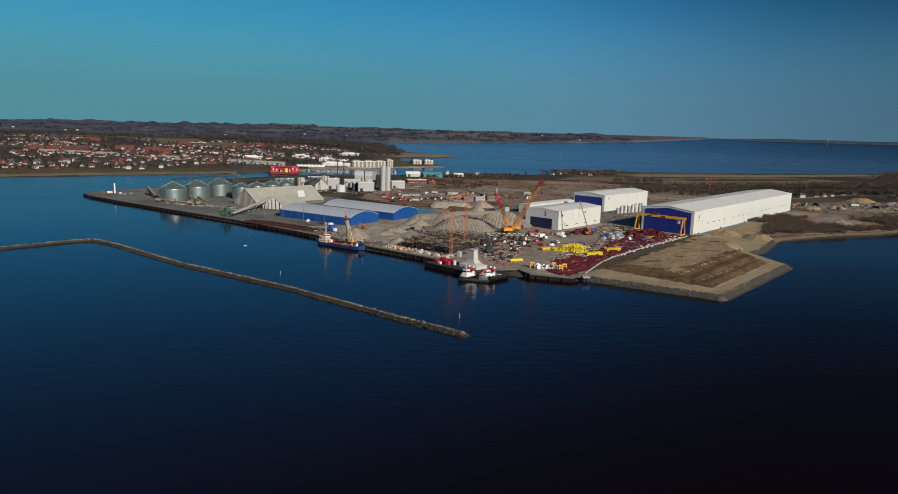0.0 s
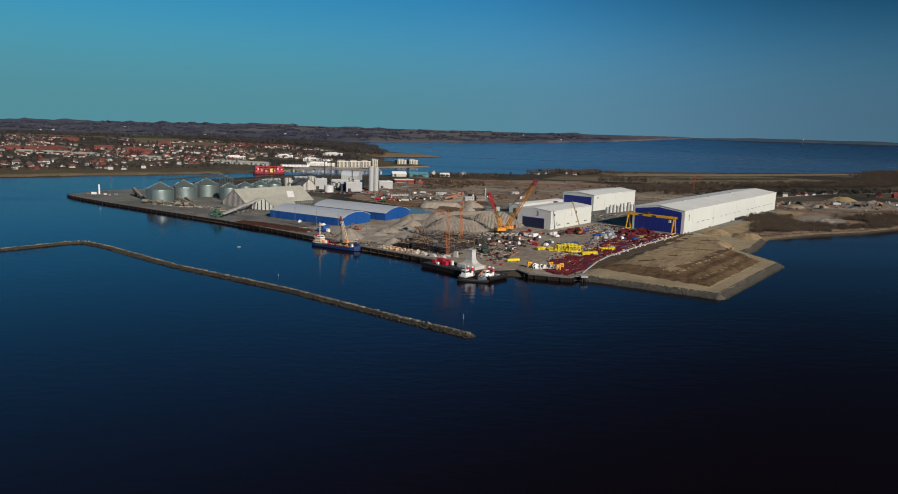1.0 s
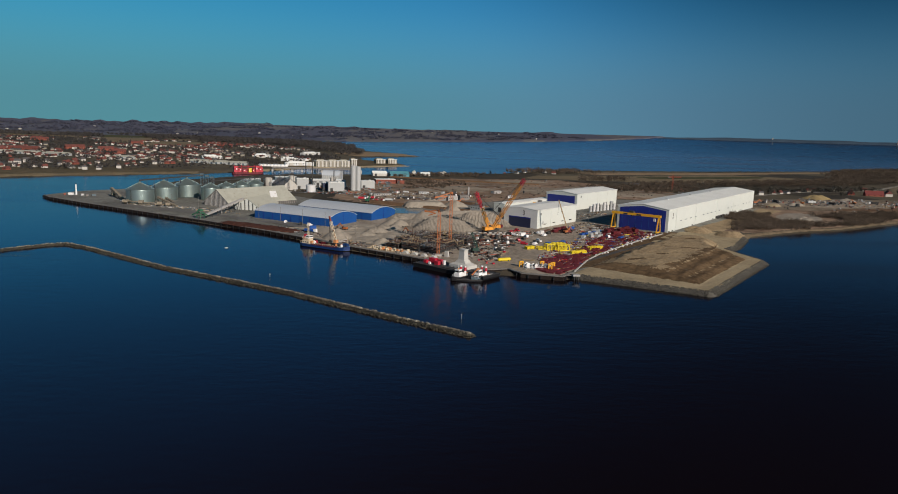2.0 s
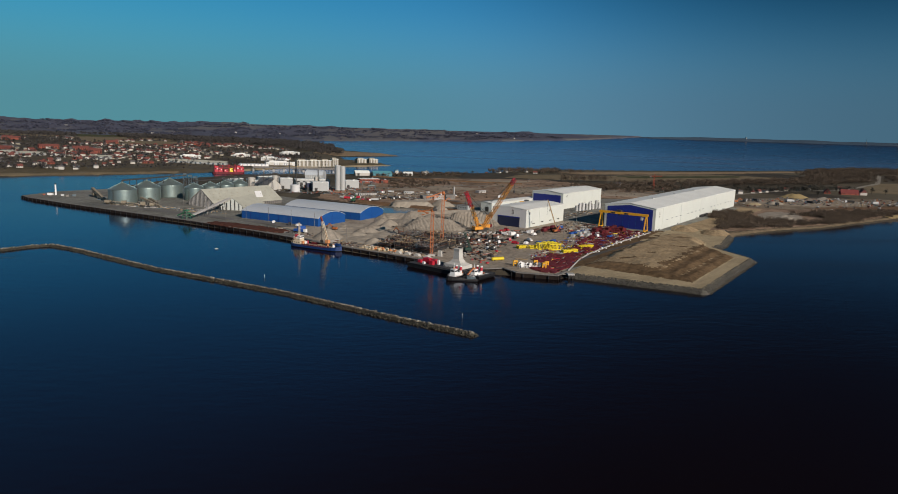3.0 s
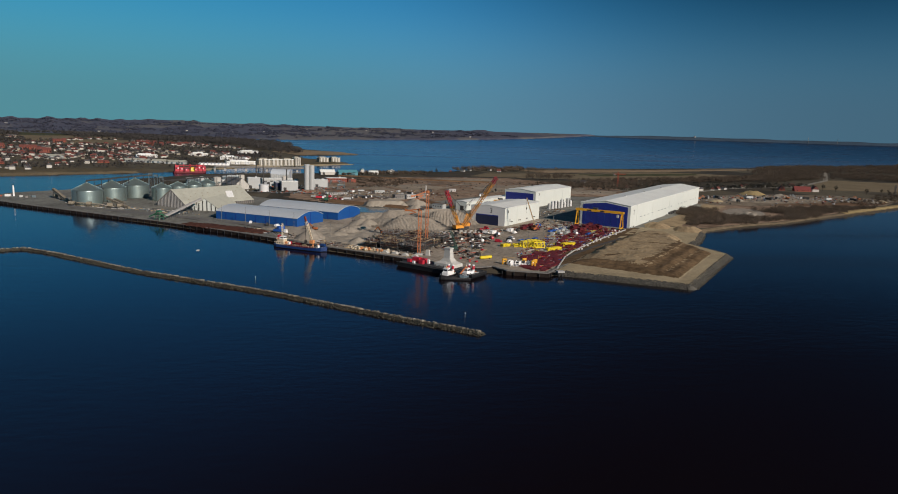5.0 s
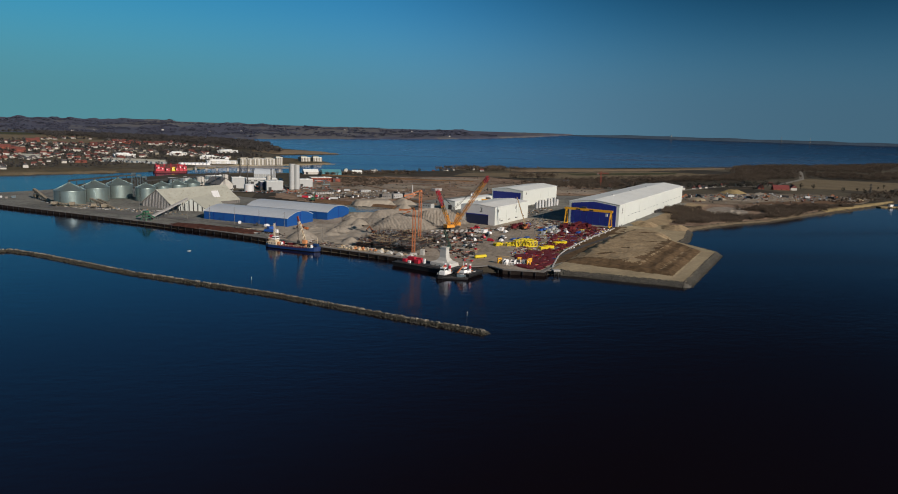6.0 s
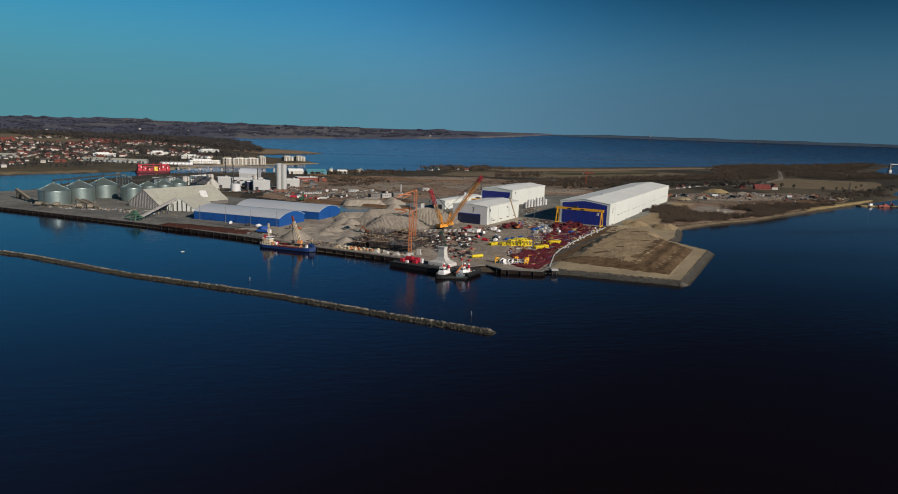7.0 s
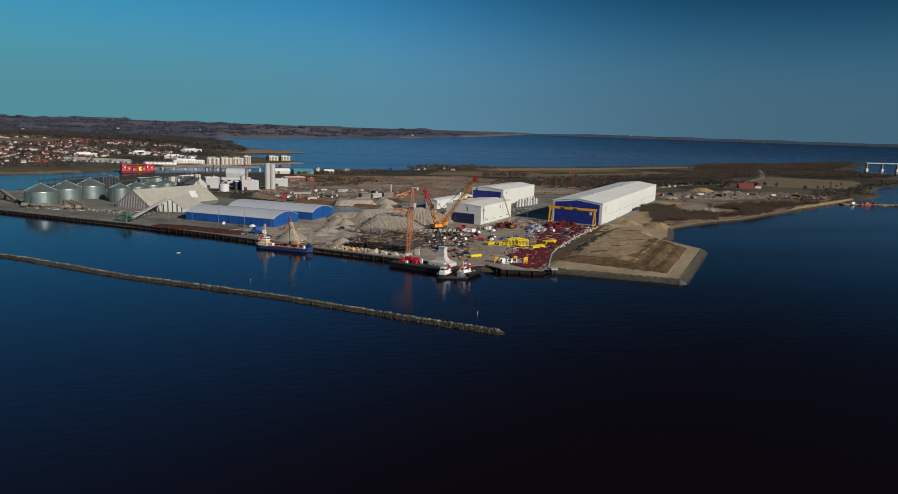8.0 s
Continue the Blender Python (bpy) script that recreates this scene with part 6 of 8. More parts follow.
# ---- grain quay ----
def conveyor(pts, w, material, label, open_frame=False):
    t = thing("conveyor", label, "conveyor", "conveyors")
    pts = [Vector(p) for p in pts]
    for a, b in zip(pts, pts[1:]):
        if open_frame:
            Geo().lattice(a, b, w * 0.8, 0.3, max(3, int((b - a).length / 2.2))).done("gallery", material, t)
            Geo().beam(a + Vector((0, 0, 0.3)), b + Vector((0, 0, 0.3)), w * 0.5, 0.2).done("belt", STEEL, t)
        else:
            Geo().beam(a, b, w, w * 0.9).done("gallery", material, t)
        n = max(2, int((b - a).length / 9))
        for k in range(n + 1):
            p = a.lerp(b, k / n)
            if p.z > 4.5:
                for s in (-0.8, 0.8):
                    Geo().beam((p.x + s, p.y, 2.3), (p.x, p.y, p.z), 0.3).done("leg", STEEL, t)
    return t


conveyor([(-192, 606, 5.5), (-175, 672, 13.0)], 1.8, CONCRETE, "inclined pale conveyor from quay to store")
ld = thing("ship_loader", "green steel ship loader on the quay edge", "loader", "", -196, 604, 2.5, -38)
ld.matrix_basis = ld.matrix_basis @ Matrix.Scale(0.74, 4)
for sx in (-4, 4):
    for sy in (-3, 3):
        Geo().beam((sx, sy, 0), (sx * 0.55, sy * 0.55, 9), 0.55).done("leg", GREEN, ld)
for z in (3, 6):
    rail(Geo(), [(-3.6, -2.7, z), (3.6, -2.7, z), (3.6, 2.7, z), (-3.6, 2.7, z), (-3.6, -2.7, z)], 0.8, 0.35).done("ring_beam", GREEN, ld)
Geo().box((0, 0, 9), (6, 4.4, 1.6), taper=0.8).done("hopper", GREEN, ld)
Geo().beam((-2, -1, 8), (-12, -3, 3.2), 1.0, 1.2).done("chute", GREEN, ld)
Geo().beam((2, 0, 7), (9, 4, 4), 0.9, 1.0).done("arm", GREEN, ld)
Geo().box((3, 2, 4), (2, 2, 2.2)).done("cab", GLASS, ld)
conveyor([(-330, 755, 11.0), (-305, 721, 3.0)], 2.6, DUSTY, "dusty inclined conveyor beside the silos")
conveyor([(-302, 716, 4.0), (-286, 690, 4.5), (-262, 684, 4.0)], 3.0, DUSTY, "dusty low conveyor in front of the silos", True)
conveyor([(-264, 700, 9.0), (-238, 675, 3.5)], 2.0, DUSTY, "dusty inclined conveyor beside the silos")
conveyor([(-300, 728, 6.5), (-278, 700, 3.5)], 2.0, DUSTY, "dusty inclined conveyor beside the silos")
conveyor([(-272, 741, 5.0), (-246, 690, 5.0)], 2.4, DUSTY, "dusty low conveyor in front of the silos", True)
conveyor([(-284, 709, 24.4), (-257.5, 772, 24.4), (-244, 785, 24.8)], 1.4, STEEL, "dark conveyor bridge over the silo roofs")
conveyor([(-226, 747, 22.2), (-192.5, 808.5, 22.2), (-160, 880, 22.6)], 1.4, STEEL, "dark conveyor bridge over the rear silos")
for k, (x, y) in enumerate(((-292, 692), (-276, 688), (-256, 680), (-247, 676), (-327, 752))):
    t = thing("grain_hopper", "dusty pale hopper by the silos", "hopper", "hoppers", x, y, 2.5, 10 * k)
    Geo().box((0, 0, 2.2), (4.5, 4.5, 2.2)).done("bin", DUSTY, t)
    frustum(Geo(), 1.2, 1.2, 4.4, 4.4, 0.9, 2.2).done("cone", DUSTY, t)
    for s in (-1, 1):
        for e in (-1, 1):
            Geo().box((s * 2, e * 2, 0), (0.3, 0.3, 2.4)).done("leg", STEEL, t)
el = thing("elevator_tower", "dark grey lattice elevator tower behind the silos", "tower", "", -249, 800, 2.5)
for dx in (0, 5.5, 11):
    Geo().lattice((dx, 0, 0), (dx, 0, 23 - dx * 0.25), 3.4, 0.34, 9).done("frame", STEEL_BLUE, el)
    Geo().box((dx, 0, 21.5 - dx * 0.3), (3.6, 3.6, 2.0)).done("head_house", STEEL_BLUE, el)
lh = thing("harbour_light", "slim white harbour light with a low white hut", "lighthouse", "", -370, 763, 2.5)
Geo().tube((0, 0, 0), (0, 0, 11.0), 0.95, 0.7, 12).done("tower", BRIGHT_WHITE, lh)
Geo().tube((0, 0, 11), (0, 0, 12.4), 0.6, 0.45, 8).done("lantern", GLASS, lh)
Geo().box((-5, -1, 0), (5, 3, 2.2), taper=0.93).done("hut", BRIGHT_WHITE, lh)
for x, y, w, h, m_ in ((-381, 761, 2.2, 1.3, RED_DULL), (-361, 757, 3.0, 2.0, GREY_CLAD), (-354, 752, 2.4, 1.8, CONCRETE_DARK), (-349, 756, 3.6, 2.2, STEEL_BLUE)):
    t = thing("equipment_box", "small locked equipment box near the harbour light", "box", "equipment boxes", x, y, 2.5, 25)
    Geo().box((0, 0, 0), (w, w * 0.7, h)).done("body", m_, t)
    Geo().box((0, 0, h), (w + 0.2, w * 0.7 + 0.2, 0.12)).done("lid", CONCRETE_DARK, t)


def yard_lamp(x, y, h=13):
    t = thing("yard_lamp", "tall galvanised yard lamp post", "lamp post", "yard lamps", x, y, 2.5)
    Geo().tube((0, 0, 0), (0, 0, h), 0.16, 0.1, 6).done("post", CONCRETE_DARK, t)
    Geo().box((0, -0.6, h), (0.4, 1.6, 0.22)).done("head", CONCRETE_DARK, t)


for x, y in ((-184, 626), (-166, 614), (-147, 604), (-126, 589), (-106, 576), (-86, 561), (-212, 655), (-240, 668), (78, 470), (112, 540), (56, 545), (-58, 500), (140, 600)):
    yard_lamp(x, y)
wt = thing("water_tanker", "parked lorry with a blue load beside the ship", "lorry", "", -96, 543, 2.5, -30)
Geo().box((0, 0, 0.9), (9, 2.4, 1.6)).done("load", TARP_BLUE, wt)
Geo().box((5.6, 0, 0.6), (2.2, 2.4, 2.4), taper=0.92).done("cab", BRIGHT_WHITE, wt)
for k in (-3, -1.6, 4.8):
    for s in (-1, 1):
        Geo().tube((k, s * 0.95, 0.5), (k, s * 1.2, 0.5), 0.5, n=10).done("wheel", DARK, wt)


# small loose stuff lying about the yards
def litter(name, label, poly, n, seed, materials, size=(0.4, 1.5), level=None):
    t = tagged(thing(name, label, "clutter"), kind="stuff")
    rg = random.Random(seed)
    gs = [Geo() for _ in materials]
    for x, y in spread(poly, n, seed, 0.9):
        g = rg.choice(gs)
        z0 = level(x, y) if level else 2.5
        a = rg.choice((20, 50, 110, 140)) + rg.uniform(-15, 15)
        if rg.random() < 0.35:
            d = Vector((math.cos(radians(a)), math.sin(radians(a)), 0)) * rg.uniform(1.5, 4)
            g.beam(Vector((x, y, z0 + 0.25)) - d, Vector((x, y, z0 + 0.25)) + d, rg.uniform(0.2, 0.6), 0.4)
        else:
            g.box((x, y, z0), (rg.uniform(*size) * 1.4, rg.uniform(*size), rg.uniform(*size) * 0.8), a, rg.uniform(0.8, 1))
    for g, m_ in zip(gs, materials):
        if g.v:
            tagged(g.done("pieces", m_, t), kind="stuff")


MIX = (STEEL, STEEL, RUST, GREY_CLAD, CONCRETE, BEIGE, CONCRETE_DARK, RED_DULL)
FINE = (0.25, 0.9)
litter("yard_litter", "small loose building parts strewn over the yard", [(18, 452), (34, 430), (52, 434), (62, 470), (72, 520), (98, 560), (84, 572), (40, 560), (26, 545)], 400, 71, MIX, FINE)
litter("yard_litter", "small loose steel parts between the stored segments", [(62, 412), (73, 406), (93, 446), (108, 468), (142, 512), (192, 570), (180, 590), (130, 560), (100, 520), (66, 456)], 800, 72, (OXIDE, OXIDE, OXIDE, OXIDE, STEEL, GREY_CLAD, TARP_BLUE, YELLOW, CONCRETE, RED), FINE)
litter("yard_litter", "formwork boards and bars round the casting beds", [(-40, 480), (2, 448), (36, 520), (30, 548), (-20, 560)], 600, 73, (STEEL, RUST, BEIGE, CONCRETE, CONCRETE_DARK, STEEL), FINE)
litter("yard_litter", "loose building parts in front of the halls", [(60, 575), (90, 572), (150, 640), (165, 612), (190, 600), (150, 560), (100, 556)], 420, 74, MIX, FINE)
litter("yard_litter", "dusty machine parts by the silos", [(-318, 735), (-290, 690), (-236, 668), (-200, 650), (-170, 640), (-190, 665), (-250, 690), (-290, 720)], 300, 75, (BEIGE, STEEL, CONCRETE, CONCRETE_DARK, STEEL_BLUE), (0.4, 1.3))
litter("yard_litter", "parts and cars round the works", [(-200, 850), (-60, 830), (-30, 860), (-40, 950), (-200, 950)], 420, 76, (STEEL, CONCRETE_DARK, GREY_CLAD, RED_DULL, STEEL_BLUE), (0.6, 1.6))
litter("yard_litter", "machines and spoil on the back yard", [(-70, 770), (10, 800), (90, 850), (60, 900), (-30, 890), (-80, 820)], 320, 77, (STEEL, CONCRETE_DARK, GREY_CLAD, RUST, BEIGE), (0.5, 1.5))
litter("yard_litter", "crates, planks and spoil along the quay", [(-130, 556), (-98, 530), (-46, 476), (-8, 444), (0, 450), (-38, 486), (-92, 545), (-124, 570)], 240, 78, (STEEL, CONCRETE_DARK, BEIGE, CONCRETE, RUST), FINE)
litter("yard_litter", "goods stacked along the white hall", [(100, 640), (118, 660), (170, 716), (196, 730), (186, 700), (150, 660), (124, 632)], 160, 79, (STEEL, GREY_CLAD, BEIGE, RUST), FINE)


# ---- works behind the stores ----
def works_building(x, y, rz, sx, sy, h, wall, roof, label, group="works buildings", windows=0, flat=True):
    t = thing("works_building", label, "industrial building", group, x, y, 2.2, rz)
    Geo().box((0, 0, -0.3), (sx, sy, h + 0.3)).done("wall", wall, t)
    if flat:
        Geo().box((0, 0, h), (sx + 0.4, sy + 0.4, 0.5)).done("roof", roof, t)
        Geo().box((sx * 0.2, 0, h + 0.5), (2.4, 2.4, 1.2)).done("roof_unit", GREY_CLAD, t)
    else:
        e = 0.4
        Geo().add([(-sx / 2 - e, -sy / 2 - e, h), (sx / 2 + e, -sy / 2 - e, h), (sx / 2 + e, sy / 2 + e, h), (-sx / 2 - e, sy / 2 + e, h), (-sx / 2 - e, 0, h + sy * 0.3), (sx / 2 + e, 0, h + sy * 0.3)],
                  [(0, 1, 5, 4), (2, 3, 4, 5), (1, 2, 5), (3, 0, 4), (3, 2, 1, 0)]).done("roof", roof, t)
    for k in range(windows):
        Geo().box((-sx / 2 + sx * (k + 0.5) / windows, -sy / 2, h * 0.55), (sx / windows * 0.55, 0.14, h * 0.16)).done("window", GLASS, t)
    Geo().box((-sx * 0.3, -sy / 2 - 0.02, 0), (3.6, 0.16, 4)).done("door", STEEL, t)
    return t


gh = gable_hall("pitched_shed", "white boarded shed with a steep pitched roof", -163, 876, 38, 30, 18, 6, 13.5, PLASTER, ROOF_DARK_GREY, "works buildings", "shed")
for k in range(-4, 5):
    Geo().box((k * 2, -0.1, 0), (0.3, 0.2, 12.6 - abs(k * 2) * 0.83)).done("gable_stripe", GREY_CLAD, gh)
works_building(-152, 902, 12, 15, 12, 13, GREY_CLAD, ROOF_GREY, "square grey works tower block")
works_building(-178, 905, 12, 26, 10, 9, GREY_CLAD, ROOF_GREY, "long grey works building with pipes")
works_building(-108, 884, 14, 20, 15, 11, GREY_CLAD, ROOF_GREY, "white works building with a dark blue end wall")
works_building(-121, 890, 14, 9, 14, 9.5, BLUE_NIGHT, ROOF_GREY, "dark blue works annex beside the white block")
works_building(-71, 937, 14, 18, 14, 9.5, GREY_CLAD, ROOF_GREY, "long white works building beyond the tower")
works_building(-128, 960, 14, 40, 14, 8, GREY_CLAD, ROOF_GREY, "low grey process building", windows=5)
works_building(-49, 1020, 14, 29, 14, 6.0, BRICK_RED, ROOF_GREY, "low red brick depot building", windows=7)
works_building(-27, 1024, 14, 11, 10, 4.4, BRICK_RED, ROOF_RED, "small red brick annex with red roof")
works_building(-62, 1168, 14, 24, 14, 4.0, PLASTER, ROOF_GREY, "low white boat shed with a pale pitched roof", flat=False)
works_building(-29, 1164, 14, 32, 16, 4.0, TEAL, TEAL, "low boat shed with a teal pitched roof", flat=False)
works_building(-4, 1180, 14, 6, 6, 8.5, PLASTER, TEAL, "slim white net tower with a teal cap")
works_building(16, 1196, 10, 16, 9, 3.6, PLASTER, ROOF_GREY, "low white harbour house", flat=False)
works_building(48, 1225, 10, 12, 9, 5.5, PLASTER, ROOF_DARK_GREY, "small white harbour house")
works_building(-190, 1000, 20, 30, 12, 7, STEEL_BLUE, ROOF_GREY, "low machinery building clad in blue-grey sheet")
works_building(-230, 960, 20, 26, 12, 6, STEEL_BLUE, ROOF_GREY, "low transfer building clad in blue-grey sheet")
ah = arch_hall(-114, 1036, 80, 26, 22, 8, 15)
tagged(ah, "pale silver round-roofed works hall", "warehouse")
for o in ah.children:
    if o.name.startswith("wall"):
        o.data.materials[0] = GREY_CLAD if not o.name.startswith("wall_post") else ROOF_GREY
tk = thing("storage_tank", "wide white cylindrical storage tank", "tank", "storage tanks", -135.5, 858, 2.3)
Geo().lathe((0, 0, 0), [(5.7, 0), (5.7, 8.4), (5.3, 8.8), (0.3, 9.6)], 28).done("shell", GABLE_GREY, tk)
rail(Geo(), [(-5, -2, 8.6), (5, -2, 8.6)]).done("rail", STEEL, tk)
for k, (x, y, r, h) in enumerate(((-200, 930, 5, 10), (-186, 940, 5, 10), (-172, 948, 4, 12), (-74, 960, 3, 8), (-66, 958, 3, 8), (-210, 880, 3, 14), (-116, 930, 3.4, 13), (-101, 925, 2.6, 10))):
    t = thing("storage_tank", "pale upright process tank", "tank", "storage tanks", x, y, 2.3)
    Geo().lathe((0, 0, 0), [(r, 0), (r, h), (r * 0.6, h + 0.8), (0.2, h + 1)], 16).done("shell", GREY_CLAD if k % 2 else PLASTER, t)
    Geo().box((r, 0, 0), (0.4, 0.6, h + 1)).done("ladder", STEEL, t)
for x, y, h in ((-152, 935, 34), (-143, 932, 35), (-112, 905, 24)):
    t = thing("chimney", "thin dark steel chimney of the works", "chimney", "chimneys", x, y, 2.3)
    Geo().tube((0, 0, 0), (0, 0, h), 0.8, 0.6, 10).done("flue", STEEL, t)
    Geo().tube((0, 0, h - 1), (0, 0, h), 0.85, 0.85, 10).done("rim", STEEL, t)
    Geo().box((0, 0, 0), (2.6, 2.6, 0.8)).done("base", CONCRETE, t)
rg = random.Random(31)
for k in range(26):
    x, y = rg.uniform(-235, -40), rg.uniform(905, 985)
    t = thing("pipe_rack", "grey-blue steel pipe rack of the works", "pipe rack", "pipe racks", x, y, 2.2, rg.choice((14, 104)))
    L = rg.uniform(8, 18)
    for s in (-1, 1):
        for e in (-1, 1):
            Geo().box((s * L / 2, e * 1.4, 0), (0.35, 0.35, 6)).done("post", STEEL_BLUE, t)
    for e in (-1, 0, 1):
        Geo().tube((-L / 2, e * 1.1, rg.uniform(4, 6)), (L / 2, e * 1.1, 5.6), 0.35, n=6).done("pipe", rg.choice((GALV, STEEL_BLUE, GREY_CLAD)), t)
for k, (m_, ps) in enumerate(((RED, [(-70, 790), (-62, 780), (-52, 772), (-46, 776), (-58, 800), (-30, 870)]), (GREY_CLAD, [(-76, 800), (-66, 802), (-40, 780), (-20, 878), (6, 872), (-60, 836)]), (STEEL, [(-36, 790), (-20, 800), (-14, 806), (-28, 802), (0, 876), (40, 858), (60, 850)]))):
    proto = thing("lorry", ("red", "white", "dark")[k] + " lorry parked on the back yard", "lorry", "parked lorries")
    Geo().box((0, 0, 1.0), (8, 2.5, 2.4)).done("load_box", m_, proto)
    Geo().box((5.3, 0, 0.6), (2.2, 2.4, 2.6), taper=0.92).done("cab", BRIGHT_WHITE if k != 1 else GREY_CLAD, proto)
    for w in (-3, -1.6, 4.8):
        for s in (-1, 1):
            Geo().tube((w, s * 0.95, 0.5), (w, s * 1.2, 0.5), 0.5, n=8).done("wheel", DARK, proto)
    scatter(proto, ps, 40 + k, 0, 90, (0.65, 0.9))

# red vessel beyond the works
rv = thing("work_vessel", "bright red work vessel with a yellow midship house", "ship", "", -276, 1156, 0.0, 24)
hull(Geo(), 50, 13, 3.2, 0.12, 0.4).done("hull", OXIDE, rv)
for dx, w, h, m_ in ((-20, 6, 9, RED), (-14, 5, 6.5, RED), (-5, 6, 4, RED), (3, 5, 6, YELLOW), (9, 4, 5, RED), (15, 6, 10, RED), (21, 5, 7.5, RED)):
    b_ = Geo().box((dx, 0, 3.2), (w, 9.5, h), taper=0.95).done("deckhouse", m_, rv)
    for k in range(2):
        Geo().box((dx - w / 4 + k * w / 2, -4.7, 3.2 + h * 0.45), (w / 4, 0.3, h * 0.25)).done("window", BRIGHT_WHITE if (k + int(dx)) % 2 else GLASS, b_)
for z in (9.5, 12.5):
    Geo().beam((-22, -3, z), (22, -3, z), 0.6).done("catwalk", RED, rv)
for dx in (-22, -10, 0, 10, 21):
    Geo().lattice((dx, -2, 3.2), (dx, -2, 14.5), 1.2, 0.3, 6).done("mast", RED, rv)


def bridge(name, label, a, b, z, width, spans, deck, pier_m, pier_w):
    a, b = Vector((*a, 0)), Vector((*b, 0))
    d = (b - a).normalized()
    t = thing(name, label, "bridge", "bridges")
    Geo().beam(a + Vector((0, 0, z)), b + Vector((0, 0, z)), width, 1.6).done("deck", deck, t)
    n = d.cross(Vector((0, 0, 1)))
    for s in (-1, 1):
        o = n * s * (width / 2 - 0.1) + Vector((0, 0, z + 1.3))
        Geo().beam(a + o, b + o, 0.3, 1.1).done("parapet", deck, t)
    for k in range(spans + 1):
        p = a.lerp(b, k / spans)
        turn = math.degrees(math.atan2(d.y, d.x))
        Geo().box((p.x, p.y, -3), (pier_w, pier_w, z + 2.4), turn).done("pier", pier_m, t)
        if z > 20:
            Geo().box((p.x, p.y, -3), (pier_w * 2.2, pier_w * 1.8, 11.5), turn, 0.92).done("pier_foot", PLASTER, t)
    return t


bridge("road_bridge", "low grey road bridge over the narrow channel", (-250, 1232), (-96, 1235), 6.5, 9, 9, CONCRETE_DARK, CONCRETE, 3)
bridge("far_bridge", "pale bridge deck on stout concrete piers", (1768, 1791), (2584, 1863), 25, 9, 12, CONCRETE, CONCRETE_DARK, 5)
eb = Geo()
eb.prism([(-6, -1), (6, -1), (2.5, 1.5), (-2.5, 1.5)], 0, 250)
o = eb.done("railway_bank", BARE)
o.matrix_basis = pose(58, 842, 2.0, 0, 0, 20)
setting(o, "straight dark earth railway bank across the fields", "embankment")


# ---- town ----
def house_proto(w, d, h, roof_h, wall, roof, label, chimney=True):
    t = thing("house", label, "house", "town houses")
    Geo().box((0, 0, -1.5), (w, d, h + 1.5)).done("wall", wall, t)
    g = Geo()
    e = 0.4
    g.add([(-w / 2 - e, -d / 2 - e, h - 0.15), (w / 2 + e, -d / 2 - e, h - 0.15), (w / 2 + e, d / 2 + e, h - 0.15), (-w / 2 - e, d / 2 + e, h - 0.15), (-w / 2 - e, 0, h + roof_h), (w / 2 + e, 0, h + roof_h)],
          [(0, 1, 5, 4), (2, 3, 4, 5), (1, 2, 5), (3, 0, 4), (3, 2, 1, 0)])
    r = g.done("roof", roof, t)
    if chimney:
        Geo().box((w * 0.2, 0.4, h + roof_h - 0.8), (0.8, 0.8, 1.7)).done("chimney", BRICK_RED, r)
    for k in range(3):
        Geo().box((-w / 3 + k * w / 3, -d / 2, h * 0.4), (1.3, 0.12, 1.2)).done("window", GLASS, t)
    return t


def ground_z(x, y):
    return float(land_height(np.array([float(x)]), np.array([float(y)]))[0])


TOWN = [(-2300, 900), (-1300, 760), (-900, 900), (-640, 1040), (-420, 1160), (-280, 1270), (-225, 1420), (-150, 1540), (-190, 1800), (-380, 2250), (-900, 2500), (-1700, 2450), (-2300, 1800)]
OPEN_FIELDS = [[(-892, 2126), (-812, 2259), (-1000, 2800), (-1119, 2617)], [(-760, 1985), (-612, 2035), (-690, 2400), (-800, 2310)], [(-880, 2500), (-760, 2460), (-835, 2760), (-930, 2740)], [(-990, 2480), (-960, 2640), (-1130, 3040), (-1290, 3040), (-1150, 2700)]]
rg = random.Random(77)
cand = []
while len(cand) < 4000:
    x, y = rg.uniform(-2300, -150), rg.uniform(760, 2500)
    cand.append((x, y))
cx_, cy_ = np.array([c[0] for c in cand]), np.array([c[1] for c in cand])
ok, far = inside(cx_, cy_, TOWN)
dense = wobble(cx_, cy_, 520, 41)
near_shore = inside(cx_, cy_, MAINLAND)[1]
ok &= (dense > -0.35 + 0.45 * (cy_ > 1750)) & (near_shore > np.where(cx_ < -480, 70, 170))
for poly in OPEN_FIELDS:
    ok &= ~inside(cx_, cy_, poly)[0]
cx_, cy_ = cx_[ok], cy_[ok]
order = np.argsort(np.hypot(cx_ - MID[0], cy_ - MID[1]))
cx_, cy_ = cx_[order], cy_[order]
cz_ = land_height(cx_, cy_)
protos = [house_proto(11, 8, 3.0, 4.2, PLASTER, ROOF_RED, "white plastered house with a red tile roof"), house_proto(13, 8, 3.2, 3.4, BRICK_RED, ROOF_RED, "red brick house with a red tile roof"),
          house_proto(10, 8, 5.2, 3.4, PLASTER, ROOF_DARK, "two-storey white house with a dark roof"), house_proto(9, 7, 3.4, 3.8, PLASTER_CREAM, ROOF_RED, "cream house with a steep red roof"),
          house_proto(12, 9, 3.2, 2.6, PLASTER, ROOF_DARK, "white house with a low dark roof")]
used = set()
NEAR = 270
